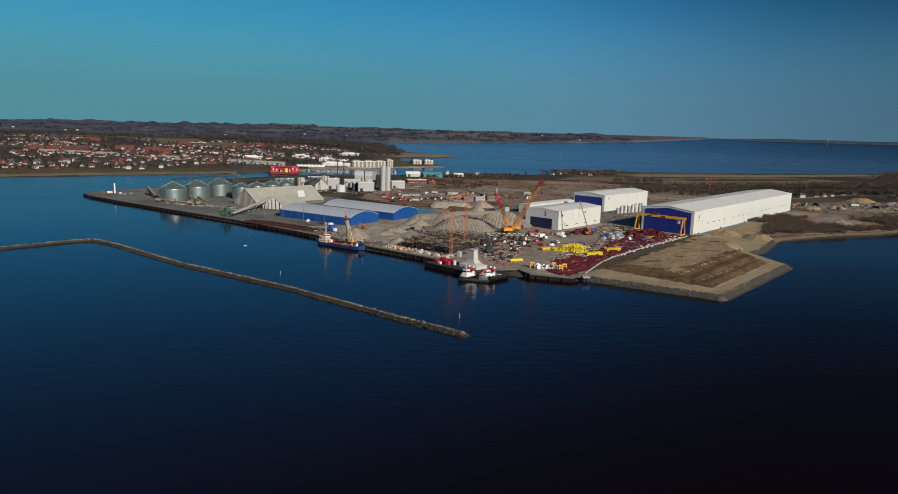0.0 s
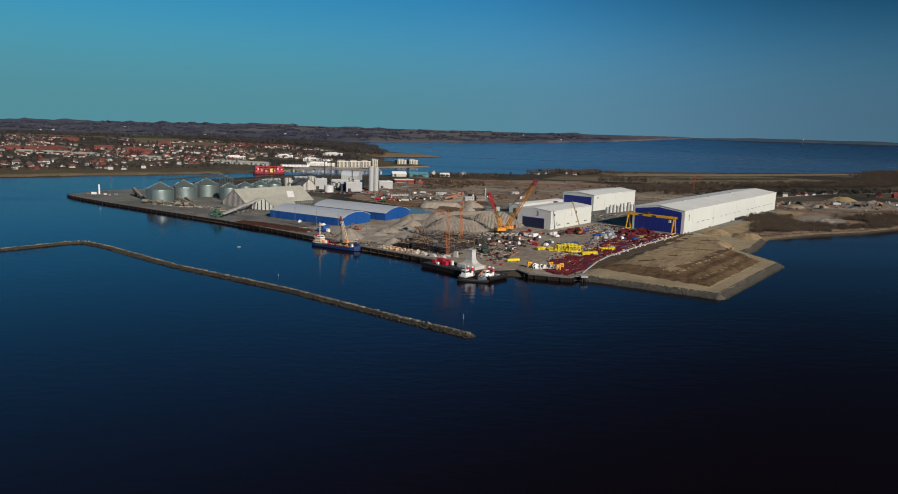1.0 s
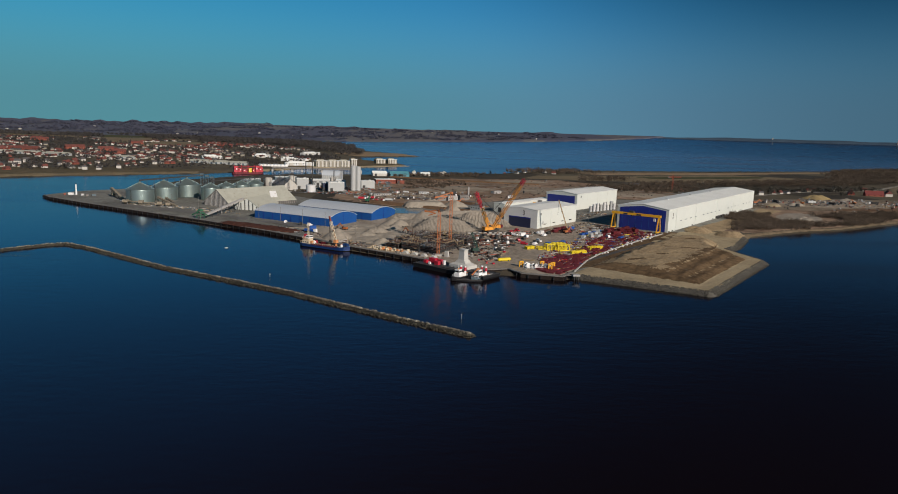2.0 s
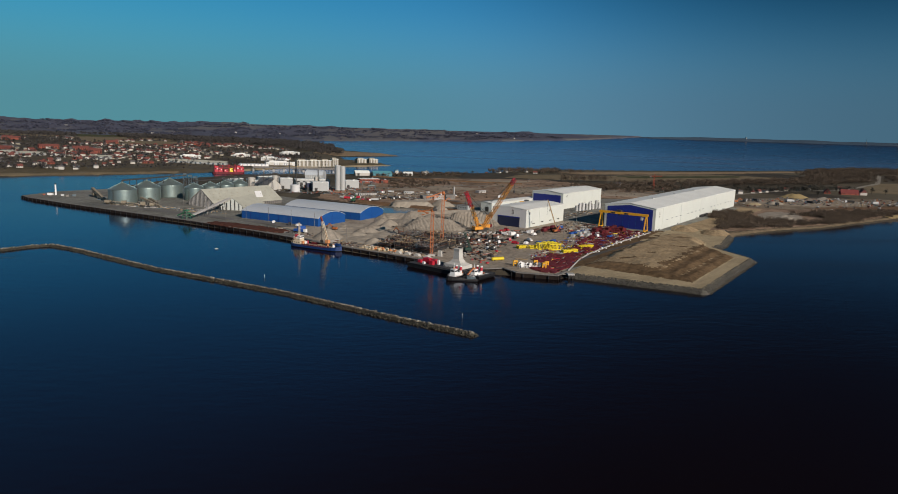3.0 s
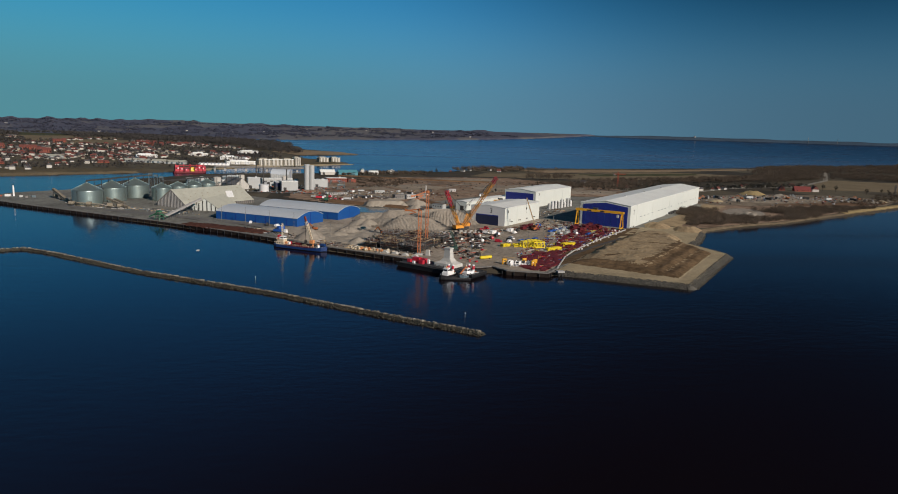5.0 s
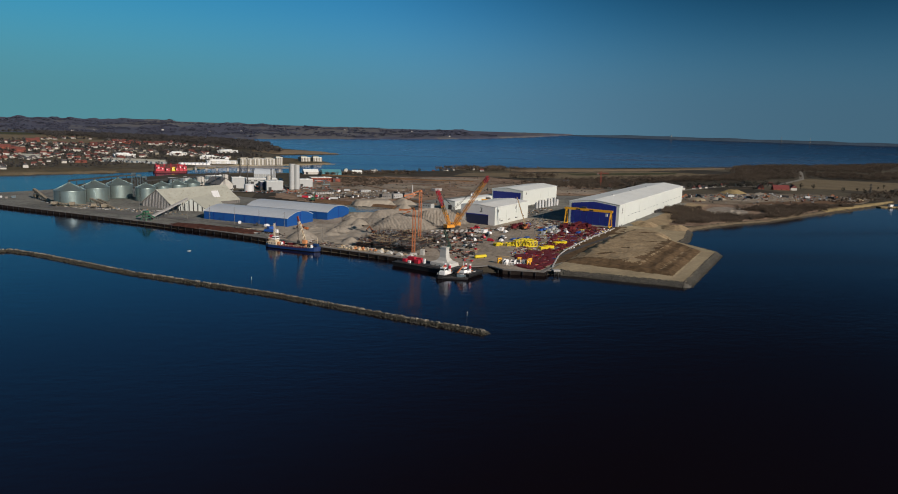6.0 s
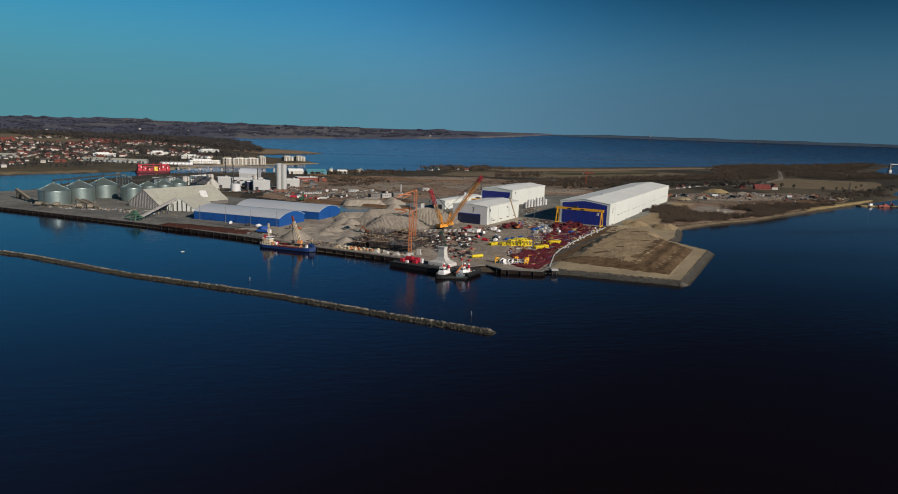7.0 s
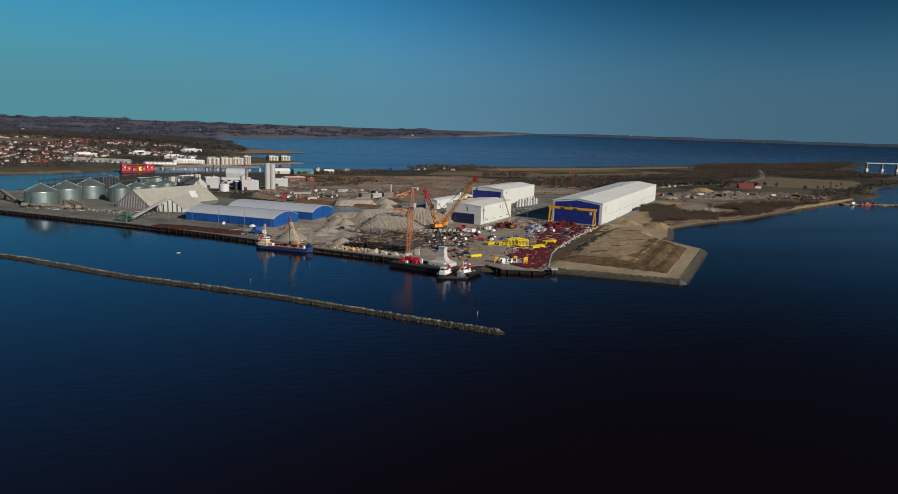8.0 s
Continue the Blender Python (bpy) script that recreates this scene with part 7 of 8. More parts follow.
for k in range(NEAR):
    i = rg.randrange(5)
    m = pose(cx_[k], cy_[k], cz_[k], 0, 0, rg.choice((20, 110, 45, 135, 60)) + rg.uniform(-8, 8)) @ Matrix.Scale(rg.uniform(0.62, 0.88), 4)
    if i in used:
        ob = copy_thing(protos[i], m)
        ob.matrix_basis = m
    else:
        used.add(i)
        protos[i].matrix_basis = m
far_roof = {0: (Geo(), Geo()), 1: (Geo(), Geo())}
for k in range(NEAR, len(cx_)):
    i = 0 if rg.random() < 0.62 else 1
    w, d, h, r = rg.uniform(8, 12), rg.uniform(6, 8), rg.uniform(2.6, 4.6), rg.uniform(2.2, 3.2)
    M = pose(cx_[k], cy_[k], cz_[k], 0, 0, rg.uniform(0, 180))
    wl_, rf_ = far_roof[i]
    wl_.m = rf_.m = M
    wl_.box((0, 0, -2), (w, d, h + 2))
    rf_.add([(-w / 2 - 0.4, -d / 2 - 0.4, h), (w / 2 + 0.4, -d / 2 - 0.4, h), (w / 2 + 0.4, d / 2 + 0.4, h), (-w / 2 - 0.4, d / 2 + 0.4, h), (-w / 2, 0, h + r), (w / 2, 0, h + r)], [(0, 1, 5, 4), (2, 3, 4, 5), (1, 2, 5), (3, 0, 4)])
far_town = tagged(thing("far_houses", "far houses of the town, white walls and red roofs", "houses"), kind="stuff")
for i, (wm_, rm_) in enumerate(((PLASTER, ROOF_RED), (PLASTER_CREAM, ROOF_DARK))):
    tagged(far_roof[i][0].done("walls", wm_, far_town), kind="stuff")
    tagged(far_roof[i][1].done("roofs", rm_, far_town), kind="stuff")


def block_of_flats(x, y, rz, w, d, storeys, wall, label, group="blocks of flats", red=False):
    z = max(ground_z(x, y), 1.5)
    t = thing("apartment_block", label, "apartment building", group, x, y, z, rz)
    h = storeys * 2.9
    Geo().box((0, 0, -1), (w, d, h + 1)).done("wall", wall, t)
    if red:
        Geo().add([(-w / 2 - 0.5, -d / 2 - 0.5, h), (w / 2 + 0.5, -d / 2 - 0.5, h), (w / 2 + 0.5, d / 2 + 0.5, h), (-w / 2 - 0.5, d / 2 + 0.5, h), (-w / 2, 0, h + 4.5), (w / 2, 0, h + 4.5)], [(0, 1, 5, 4), (2, 3, 4, 5), (1, 2, 5), (3, 0, 4), (3, 2, 1, 0)]).done("roof", ROOF_RED, t)
    else:
        Geo().box((0, 0, h), (w + 0.5, d + 0.5, 0.6)).done("roof", ROOF_GREY, t)
        Geo().box((-w * 0.08, d * 0.1, h + 0.6), (w * 0.6, d * 0.6, 2.2)).done("penthouse", wall, t)
        for k in (-0.3, 0.02, 0.33):
            Geo().box((w * k, -d / 2 - 0.5, 0.4), (w * 0.13, 1.1, h - 0.6)).done("balcony_tower", PLASTER, t)
    n = max(4, int(w / 4.5))
    for s in range(storeys):
        for k in range(n):
            Geo().box((-w / 2 + w * (k + 0.5) / n, -d / 2 - 0.03, s * 2.9 + 0.9), (w / n * 0.34, 0.16, 1.2)).done("window", GLASS, t)
    return t


for x, y, rz, w, s in ((-182, 1373, 26, 24.5, 4), (-160, 1383.5, 26, 23.5, 4), (-139, 1393.5, 26, 21, 4), (-72, 1518, 27, 22, 3), (-47, 1531, 27, 21, 3)):
    block_of_flats(x, y, rz, w, 13, s, PLASTER_CREAM, "cream waterfront block of flats with balconied windows")
block_of_flats(-122, 1404, 26, 13, 12, 5, PLASTER_CREAM, "taller cream waterfront block of flats")
for x, y, rz, w in ((-223, 1365, 22, 56), (-262, 1500, 10, 38), (-340, 1600, 20, 34), (-420, 1480, 25, 40), (-260, 1813, 57, 66)):
    block_of_flats(x, y, rz, w, 11, 2, GABLE_GREY, "long low white waterfront building")
for x, y, rz, w in ((-907, 1522, 44, 60), (-856, 1500, 42, 45), (-822, 1530, -7, 120), (-773, 1650, 44, 76), (-1010, 1455, 32, 60), (-700, 1640, 30, 60), (-640, 1560, 30, 50), (-1250, 1900, 20, 70), (-1050, 2050, 20, 80), (-800, 2100, 20, 60)):
    block_of_flats(x, y, rz, w * 0.55, 10, 2, BRICK_RED, "long brick building with a red tiled roof", "red-roofed long buildings", True)
for x, y, rz, w in ((-404, 1337, 2, 34), (-368, 1335, -6, 32), (-333, 1330, -6, 36), (-820, 1431, -7, 50), (-757, 1423, -8, 52), (-698, 1414, -8, 46), (-560, 1385, -10, 44)):
    t = thing("warehouse", "long low pale grey warehouse on the town quay", "warehouse", "town warehouses", x, y, max(ground_z(x, y), 2.0), rz)
    Geo().box((0, 0, -1), (w, 17, 5.4)).done("wall", GREY_CLAD, t)
    for e in (-1, 1):
        p = [(e * 9.2, 4.2), (0, 6.6), (0, 6.9), (e * 9.2, 4.5)]
        g = Geo()
        g.m = pose(-w / 2 - 0.4, 0, 0, 0, 0, 90)
        g.prism(p if e < 0 else p[::-1], -w - 0.8, 0).done("roof", ROOF_PALE, t)
    for k in range(int(w / 9)):
        Geo().box((-w / 2 + 4.5 + k * 9, -8.55, 0), (3.4, 0.16, 3.4)).done("door", STEEL_BLUE, t)
for k, (x, y) in enumerate(((-711, 1125), (-700, 1140), (-688, 1128), (-672, 1131), (-660, 1146), (-671, 1204), (-655, 1216), (-637, 1245), (-690, 1165), (-650, 1180), (-624, 1230))):
    m = pose(x, y, ground_z(x, y), 0, 0, (20, 110, 65)[k % 3])
    copy_thing(protos[(2, 4, 0)[k % 3]], m).matrix_basis = m @ Matrix.Scale(0.95, 4)
rg = random.Random(79)
for k in range(34):
    f = rg.random()
    x, y = -640 + 150 * f + rg.uniform(-40, 40), 2080 + 190 * f + rg.uniform(-120, 120)
    m = pose(x, y, ground_z(x, y), 0, 0, rg.uniform(0, 180))
    copy_thing(protos[rg.choice((1, 3, 0, 1))], m).matrix_basis = m @ Matrix.Scale(1.05, 4)
for k in range(12):
    x, y = (-285 + k * 6.2, 1315 + k * 1.2) if k < 8 else (-262 + (k - 8) * 10.5, 1500 + (k - 8) * 8)
    t = thing("boat_house", "white gabled waterfront boat house", "boat house", "white boat houses", x, y, 2.5, 30)
    t.matrix_basis = t.matrix_basis @ Matrix.Scale(0.72 if k < 8 else 0.95, 4)
    Geo().prism([(-4.6, -1), (4.6, -1), (4.6, 3.0), (0, 6.4), (-4.6, 3.0)], 0, 16).done("wall", BRIGHT_WHITE, t)
    for s in (-1, 1):
        p = [(s * 5.0, 2.7), (0, 6.5), (0, 6.8), (s * 5.0, 3.0)]
        Geo().prism(p if s < 0 else p[::-1], -0.3, 16.3).done("roof", BRIGHT_WHITE, t)

# houses on the near shore of the island
vil = [(139, 1381), (162, 1375), (198, 1330), (232, 1377), (248, 1392), (275, 1347), (262, 1372), (216, 1352), (180, 1362), (300, 1395), (120, 1340), (511, 996), (572, 1032), (646, 1082), (540, 1010), (605, 1056), (700, 1110), (480, 975), (430, 985), (390, 1000), (760, 1120), (350, 1080), (680, 1098), (630, 1070), (556, 1022)]
for k, (x, y) in enumerate(vil):
    i = (0, 2, 4, 3, 0)[k % 5]
    m = pose(x, y, ground_z(x, y), 0, 0, rg.uniform(0, 180))
    copy_thing(protos[i], m).matrix_basis = m @ Matrix.Scale(0.72, 4)
fm = house_proto(26, 10, 2.4, 6, BRICK_RED, ROOF_FARM, "long red farmhouse with a bright red roof")
fm.matrix_basis = pose(707, 1022, ground_z(707, 1022), 0, 0, -15)
fm2 = house_proto(20, 9, 2.4, 5.5, BRICK_RED, ROOF_FARM, "red farm wing with a bright red roof")
fm2.matrix_basis = pose(681, 1038, ground_z(681, 1038), 0, 0, 60)
fm3 = house_proto(9, 10, 4.2, 5, PLASTER, ROOF_RED, "white gable end of the red farm")
fm3.matrix_basis = pose(729, 1020, ground_z(729, 1020), 0, 0, 75)
rc = thing("tower_crane", "slender red tower crane beyond the halls", "crane", "tower cranes", 392, 1038, 2.2, -20)
Geo().lattice((0, 0, 0), (0, 0, 24), 1.8, 0.4, 12).done("mast", RED_DULL, rc)
Geo().lattice((-6, 0, 20), (12, 0, 20.5), 1.4, 0.3, 16).done("jib", RED_DULL, rc)
Geo().box((-5.5, 0, 18.2), (3, 1.6, 2.2)).done("counterweight", CONCRETE_DARK, rc)


# ---- ground cover laid over the land ----
def drape(name, label, category, poly, material, step=6.0, lift_by=0.18, bumps=0.0):
    xs, ys = [p[0] for p in poly], [p[1] for p in poly]
    gx, gy = np.meshgrid(np.arange(min(xs), max(xs) + step, step), np.arange(min(ys), max(ys) + step, step))
    hit, far = inside(gx, gy, poly)
    gz = land_height(gx, gy) + lift_by + wobble(gx, gy, 16, 51) * bumps - np.where(hit, 0, np.clip(far, 0, 3) * 0.4)
    ix = np.arange(gx.size).reshape(gx.shape)
    quads = np.stack([ix[:-1, :-1], ix[:-1, 1:], ix[1:, 1:], ix[1:, :-1]], -1).reshape(-1, 4)
    quads = quads[hit.ravel()[quads].any(1)]
    return setting(sheet(name, gx.ravel(), gy.ravel(), gz.ravel(), quads, material), label, category)


def ribbon(name, label, pts, width, material, lift_by=0.25):
    pts = [Vector((*p, 0)) for p in pts]
    line = along(pts, 8.0)
    px_ = np.array([[(p + d.cross(Vector((0, 0, 1))) * s * width / 2)[c] for s in (-1, 1)] for p, d in line for c in (0,)]).ravel()
    py_ = np.array([[(p + d.cross(Vector((0, 0, 1))) * s * width / 2)[c] for s in (-1, 1)] for p, d in line for c in (1,)]).ravel()
    n = len(line)
    q = np.array([(2 * i, 2 * i + 1, 2 * i + 3, 2 * i + 2) for i in range(n - 1)])
    return setting(sheet(name, px_, py_, land_height(px_, py_) + lift_by, q, material), label, "road")


drape("gravel_yard", "pale levelled gravel of the building site", "ground", [(395, 800), (470, 790), (560, 800), (690, 826), (780, 900), (700, 960), (560, 950), (440, 910)], SITE, 6, 0.2, 0.2)
drape("gravel_yard", "pale gravel strip beside the long hall", "ground", [(240, 612), (262, 600), (330, 680), (420, 780), (405, 800), (320, 700)], DIRT_TOP, 4, 0.45, 0.1)
drape("bare_ground", "bare brown ground behind the halls", "ground", [(-110, 800), (-40, 730), (60, 770), (150, 860), (340, 880), (380, 1000), (250, 1180), (60, 1150), (-60, 1060)], BARE, 8, 0.15, 0.15)
for poly in ([(-60, 812), (20, 830), (60, 880), (0, 892), (-50, 860)], [(200, 900), (330, 905), (360, 960), (300, 985)], [(-25, 905), (60, 915), (115, 975), (60, 1005), (10, 985)], [(150, 905), (300, 955), (330, 1010), (250, 1045), (140, 985)], [(90, 1080), (190, 1090), (230, 1140), (120, 1145)]):
    drape("gravel_patch", "pale levelled patch on the bare ground", "ground", poly, GRAVEL_DULL, 6, 0.35, 0.2)
drape("bare_ground", "bare brown ground under the shore scrub", "ground", [(262, 598), (290, 596), (340, 622), (400, 646), (470, 688), (545, 732), (640, 788), (560, 812), (470, 795), (400, 800), (330, 700)], BARE, 6, 0.22, 0.15)
drape("gravel_patch", "pale levelled patch in the shore scrub", "ground", [(366, 690), (378, 664), (404, 672), (430, 716), (446, 756), (420, 762), (388, 735)], GRAVEL, 5, 0.4, 0.2)
drape("field", "tan stubble field near the farm", "field", [(770, 1060), (930, 1030), (1140, 1200), (1180, 1260), (980, 1300), (860, 1200)], FIELD_TAN, 12, 0.25)
drape("field", "pale grass strip along the north shore", "field", [(330, 1420), (700, 1560), (1200, 1780), (1150, 1720), (700, 1480), (360, 1350)], FIELD_PALE, 14, 0.3)
drape("field", "tan rough grass between the thicket and the north shore", "field", [(180, 1200), (420, 1180), (640, 1260), (820, 1400), (700, 1475), (420, 1340), (230, 1290)], FIELD_TAN, 12, 0.2)
drape("field", "green winter crop beside the wood", "field", [(420, 1330), (760, 1440), (720, 1370), (450, 1270)], FIELD_GREEN, 14, 0.3)
drape("field", "tan grass spit reaching into the bay", "field", [(-150, 1840), (26, 1987), (-20, 2090), (-150, 2150), (-220, 1980)], FIELD_PALE, 14, 0.3)
drape("field", "rough brown grass behind the town shore", "field", [(-1500, 500), (-1200, 590), (-768, 858), (-636, 940), (-572, 986), (-520, 1030), (-405, 1112), (-350, 1150), (-330, 1200), (-520, 1165), (-690, 1075), (-1000, 900), (-1500, 680)], GRASS_BROWN, 12, 0.15)
drape("shore", "pale reed and sand fringe along the town shore", "shore", [(-1200, 568), (-760, 838), (-628, 921), (-565, 966), (-513, 1011), (-400, 1094), (-345, 1132), (-350, 1150), (-405, 1112), (-520, 1030), (-572, 986), (-636, 940), (-768, 858), (-1200, 590)], FIELD_TAN, 9, 0.3)
drape("field", "rough brown grass round the waterfront flats", "field", [(-300, 1300), (-205, 1345), (-100, 1418), (-20, 1496), (-40, 1570), (-130, 1690), (-240, 1600), (-300, 1420)], GRASS_BROWN, 12, 0.3)
drape("shore", "pale beach below the waterfront flats", "shore", [(-262, 1225), (-188, 1358), (-92, 1420), (-8, 1500), (-16, 1508), (-100, 1430), (-196, 1368), (-272, 1232)], SAND, 4, 0.8)
drape("shore", "sandy yellow bank along the bay", "shore", [(540, 724), (640, 782), (700, 816), (770, 858), (771, 863), (700, 824), (637, 790), (540, 734)], SAND_YELLOW, 3, 0.9, 0.5)
drape("shore", "stony beach along the bay shore", "shore", [(240, 530), (281, 584), (340, 616), (400, 640), (470, 682), (548, 726), (546, 730), (468.5, 685.5), (398.5, 643.5), (338.5, 620), (278, 588)], BEACH, 4, 0.3, 0.2)
for poly in (*OPEN_FIELDS, [(-1500, 2500), (-1150, 2550), (-1200, 2700), (-1550, 2680)]):
    drape("field", "open tan field behind the town", "field", poly, FIELD_GREEN if poly[0] == (-990, 2480) else FIELD_TAN, 25, 1.2)
ribbon("road", "pale grey road climbing past the farm", [(480, 968), (600, 1050), (760, 1105), (960, 1285), (1240, 1640), (1600, 2100)], 9, ROAD_PALE)
ribbon("road", "pale track across the bare ground", [(-150, 935), (-65, 920), (100, 1020), (250, 1010), (420, 960)], 7, ROAD_PALE, 0.5)
for pts_ in ([(60, 860), (140, 905), (220, 960), (330, 990)], [(-40, 890), (40, 930), (150, 940), (260, 1000)], [(20, 820), (70, 900), (130, 1010), (200, 1120)], [(-20, 960), (60, 1050), (180, 1070), (300, 1040)], [(420, 860), (520, 850), (620, 860), (720, 890)], [(430, 890), (540, 925), (680, 920)]):
    ribbon("road", "pale wheel track over the bare ground", pts_, 4.5, GRAVEL_DULL, 0.55)
ribbon("road", "grey yard road beside the works", [(-250, 800), (-160, 850), (-60, 850), (60, 790)], 8, ROAD, 0.6)
ribbon("road", "pale quay road along the grain quay", [(-300, 690), (-210, 640), (-130, 590), (-98, 560)], 9, ROAD, 0.55)

bank = Geo()
for p, d in along([Vector((-40, 1143, 0)), Vector((30, 1112, 0)), Vector((112, 1082, 0)), Vector((190, 1066, 0))], 6.0):
    n, z = d.cross(Vector((0, 0, 1))), ground_z(p.x, p.y)
    bank.m = Matrix(((d.x, n.x, 0, p.x), (d.y, n.y, 0, p.y), (0, 0, 1, z), (0, 0, 0, 1)))
    bank.box((0, 0, -0.5), (6.4, 9, 2.3), taper=0.85)
setting(bank.done("railway_bank", BANK_SOIL), "low brown railway bank across the bare ground", "embankment")

# causeway to the bay bridge
cw = Geo()
rng = random.Random(61)
core = Geo()
core.beam((690, 800, 0.2), (900, 782, 0.2), 9, 2.6)
cwo = setting(core.done("causeway", SAND_YELLOW), "low rubble causeway into the bay", "causeway")
for k in range(900):
    f = rng.random()
    cw.rock((690 + 210 * f, 800 - 18 * f + rng.uniform(-6.5, 6.5), rng.uniform(0.1, 1.1)), rng.uniform(0.5, 1.2), rng)
tagged(cw.done("stones", ROCK, cwo), kind="stuff")
exr = excavator(RED_DULL)
exr.matrix_basis = pose(742, 796, 1.5, 0, 0, 200)
hutp = thing("site_hut", "white site hut on the causeway", "hut", "", 708, 799, 1.5, 10)
Geo().box((0, 0, 0), (6, 2.6, 2.6)).done("body", BRIGHT_WHITE, hutp)
Geo().box((0, 0, 2.6), (6.3, 2.9, 0.2)).done("roof", GREY_CLAD, hutp)
ba = thing("work_barge", "rusty red work barge beside the causeway", "barge", "flat barges", 724, 794, 0.2, -5)
Geo().box((0, 0, 0), (16, 6, 2.4)).done("hull", RED_DULL, ba)
Geo().box((3, 0, 2.4), (4, 3, 2)).done("hut", RED_DULL, ba)


# ---- trees and scrub ----
def mesh_np(name, v, tris, material, parent=None):
    me = bpy.data.meshes.new(name)
    me.vertices.add(len(v))
    me.vertices.foreach_set("co", np.asarray(v, np.float32).ravel())
    me.loops.add(len(tris) * 3)
    me.loops.foreach_set("vertex_index", np.asarray(tris, np.int32).ravel())
    me.polygons.add(len(tris))
    me.polygons.foreach_set("loop_start", np.arange(0, len(tris) * 3, 3, dtype=np.int32))
    me.materials.append(material)
    me.update(calc_edges=True)
    ob = new(name, me)
    if parent:
        ob.parent = parent
    return ob


def crowns(base, height, radius, leaves, size, seed, low=0.25):
    """Triangles of twigs in an uneven crown over each base point."""
    r = np.random.RandomState(seed)
    n = len(base)
    d = r.normal(size=(n, leaves, 3))
    d /= np.linalg.norm(d, axis=2, keepdims=True)
    lobes = 0.75 + 0.35 * np.sin(d[..., 0:1] * r.uniform(2, 5, (n, 1, 1)) + r.uniform(0, 6, (n, 1, 1))) * np.cos(d[..., 1:2] * r.uniform(2, 5, (n, 1, 1)))
    rad = r.uniform(0.25, 1.0, (n, leaves, 1)) ** 0.5 * lobes
    half = (1 - low) / 2
    c = d * rad * np.stack([radius, radius, height * half], -1)[:, None, :]
    c[..., 2] += (height * (low + half))[:, None]
    c += base[:, None, :]
    s = (size * r.uniform(0.5, 1.4, (n, leaves, 1, 1))) * (radius / radius.mean())[:, None, None, None]
    t = r.normal(size=(n, leaves, 3, 3)) * s
    t[..., 2] *= 0.8
    v = (c[:, :, None, :] + t).reshape(-1, 3)
    return v, np.arange(len(v)).reshape(-1, 3)


def trunks(base, height, radius):
    n = len(base)
    ang = np.array([0, 2.09, 4.19])
    off = np.stack([np.cos(ang), np.sin(ang), 0 * ang], -1)
    bot = base[:, None, :] + off[None] * (0.05 * radius)[:, None, None] - np.array([0, 0, 0.4])
    topp = base[:, None, :] + off[None] * (0.015 * radius)[:, None, None]
    topp[..., 2] += (height * 0.8)[:, None]
    v = np.concatenate([bot, topp], 1).reshape(-1, 3)
    f = np.array([(0, 1, 4), (0, 4, 3), (1, 2, 5), (1, 5, 4), (2, 0, 3), (2, 3, 5)])
    return v, (f[None] + 6 * np.arange(n)[:, None, None]).reshape(-1, 3)


def fill_poly(poly, n, seed):
    r = np.random.RandomState(seed)
    xs, ys = [p[0] for p in poly], [p[1] for p in poly]
    px_, py_ = r.uniform(min(xs), max(xs), n * 6), r.uniform(min(ys), max(ys), n * 6)
    hit, far = inside(px_, py_, poly)
    hit &= far + wobble(px_, py_, 60, seed) * 14 > 8
    return px_[hit][:n], py_[hit][:n]


def grove(name, label, px_, py_, hrange, leaves, size, seed, material, spread_k=0.42, category="trees", low=0.2):
    r = np.random.RandomState(seed)
    base = np.stack([px_, py_, land_height(px_, py_)], -1)
    keep = base[:, 2] > 0.6
    base = base[keep]
    n = len(base)
    h = r.uniform(*hrange, n)
    rad = h * spread_k * r.uniform(0.75, 1.3, n)
    t = tagged(thing(name, label, category), kind="stuff")
    v, f = trunks(base, h, rad)
    tagged(mesh_np("trunks", v, f, BARK, t), kind="stuff")
    v, f = crowns(base, h, rad, leaves, size, seed + 1, low)
    tagged(mesh_np("crowns", v, f, material, t), kind="stuff")
    return t


SHORE_SCRUB = [(276, 606), (330, 614), (400, 640), (470, 680), (545, 728), (640, 784), (560, 800), (470, 760), (400, 735), (350, 770), (330, 730), (300, 680)]
x_, y_ = fill_poly(SHORE_SCRUB, 4200, 1)
keep = (wobble(x_, y_, 34, 53) > -0.75) & (np.hypot((x_ - 402) * 0.8, y_ - 704) > 33)
x_, y_ = x_[keep], y_[keep]
grove("scrub", "dense brown leafless scrub above the bay shore", x_, y_, (1.6, 5.6), 90, 0.2, 2, TWIGS_RED, 0.62, "scrub", 0.05)
x_, y_ = fill_poly([(640, 800), (760, 860), (900, 940), (1000, 1060), (900, 1040), (760, 940), (620, 840)], 420, 3)
grove("scrub", "low dark scrub and grass tufts by the causeway", x_, y_, (1.2, 3.6), 40, 0.4, 4, TWIGS_RED, 0.7, "scrub", 0.05)
BELT = [(360, 1060), (480, 1090), (640, 1150), (780, 1180), (960, 1300), (1080, 1480), (940, 1470), (800, 1330), (620, 1240), (360, 1140)]
x_, y_ = fill_poly(BELT, 1500, 5)
grove("woodland", "brown leafless woodland belt behind the halls", x_, y_, (4.5, 9.5), 120, 0.36, 6, TWIGS_RED, 0.5)
x_, y_ = fill_poly([(775, 1225), (900, 1255), (980, 1300), (1110, 1480), (1250, 1700), (1500, 2000), (1350, 1990), (1150, 1800), (960, 1560)], 1200, 31)
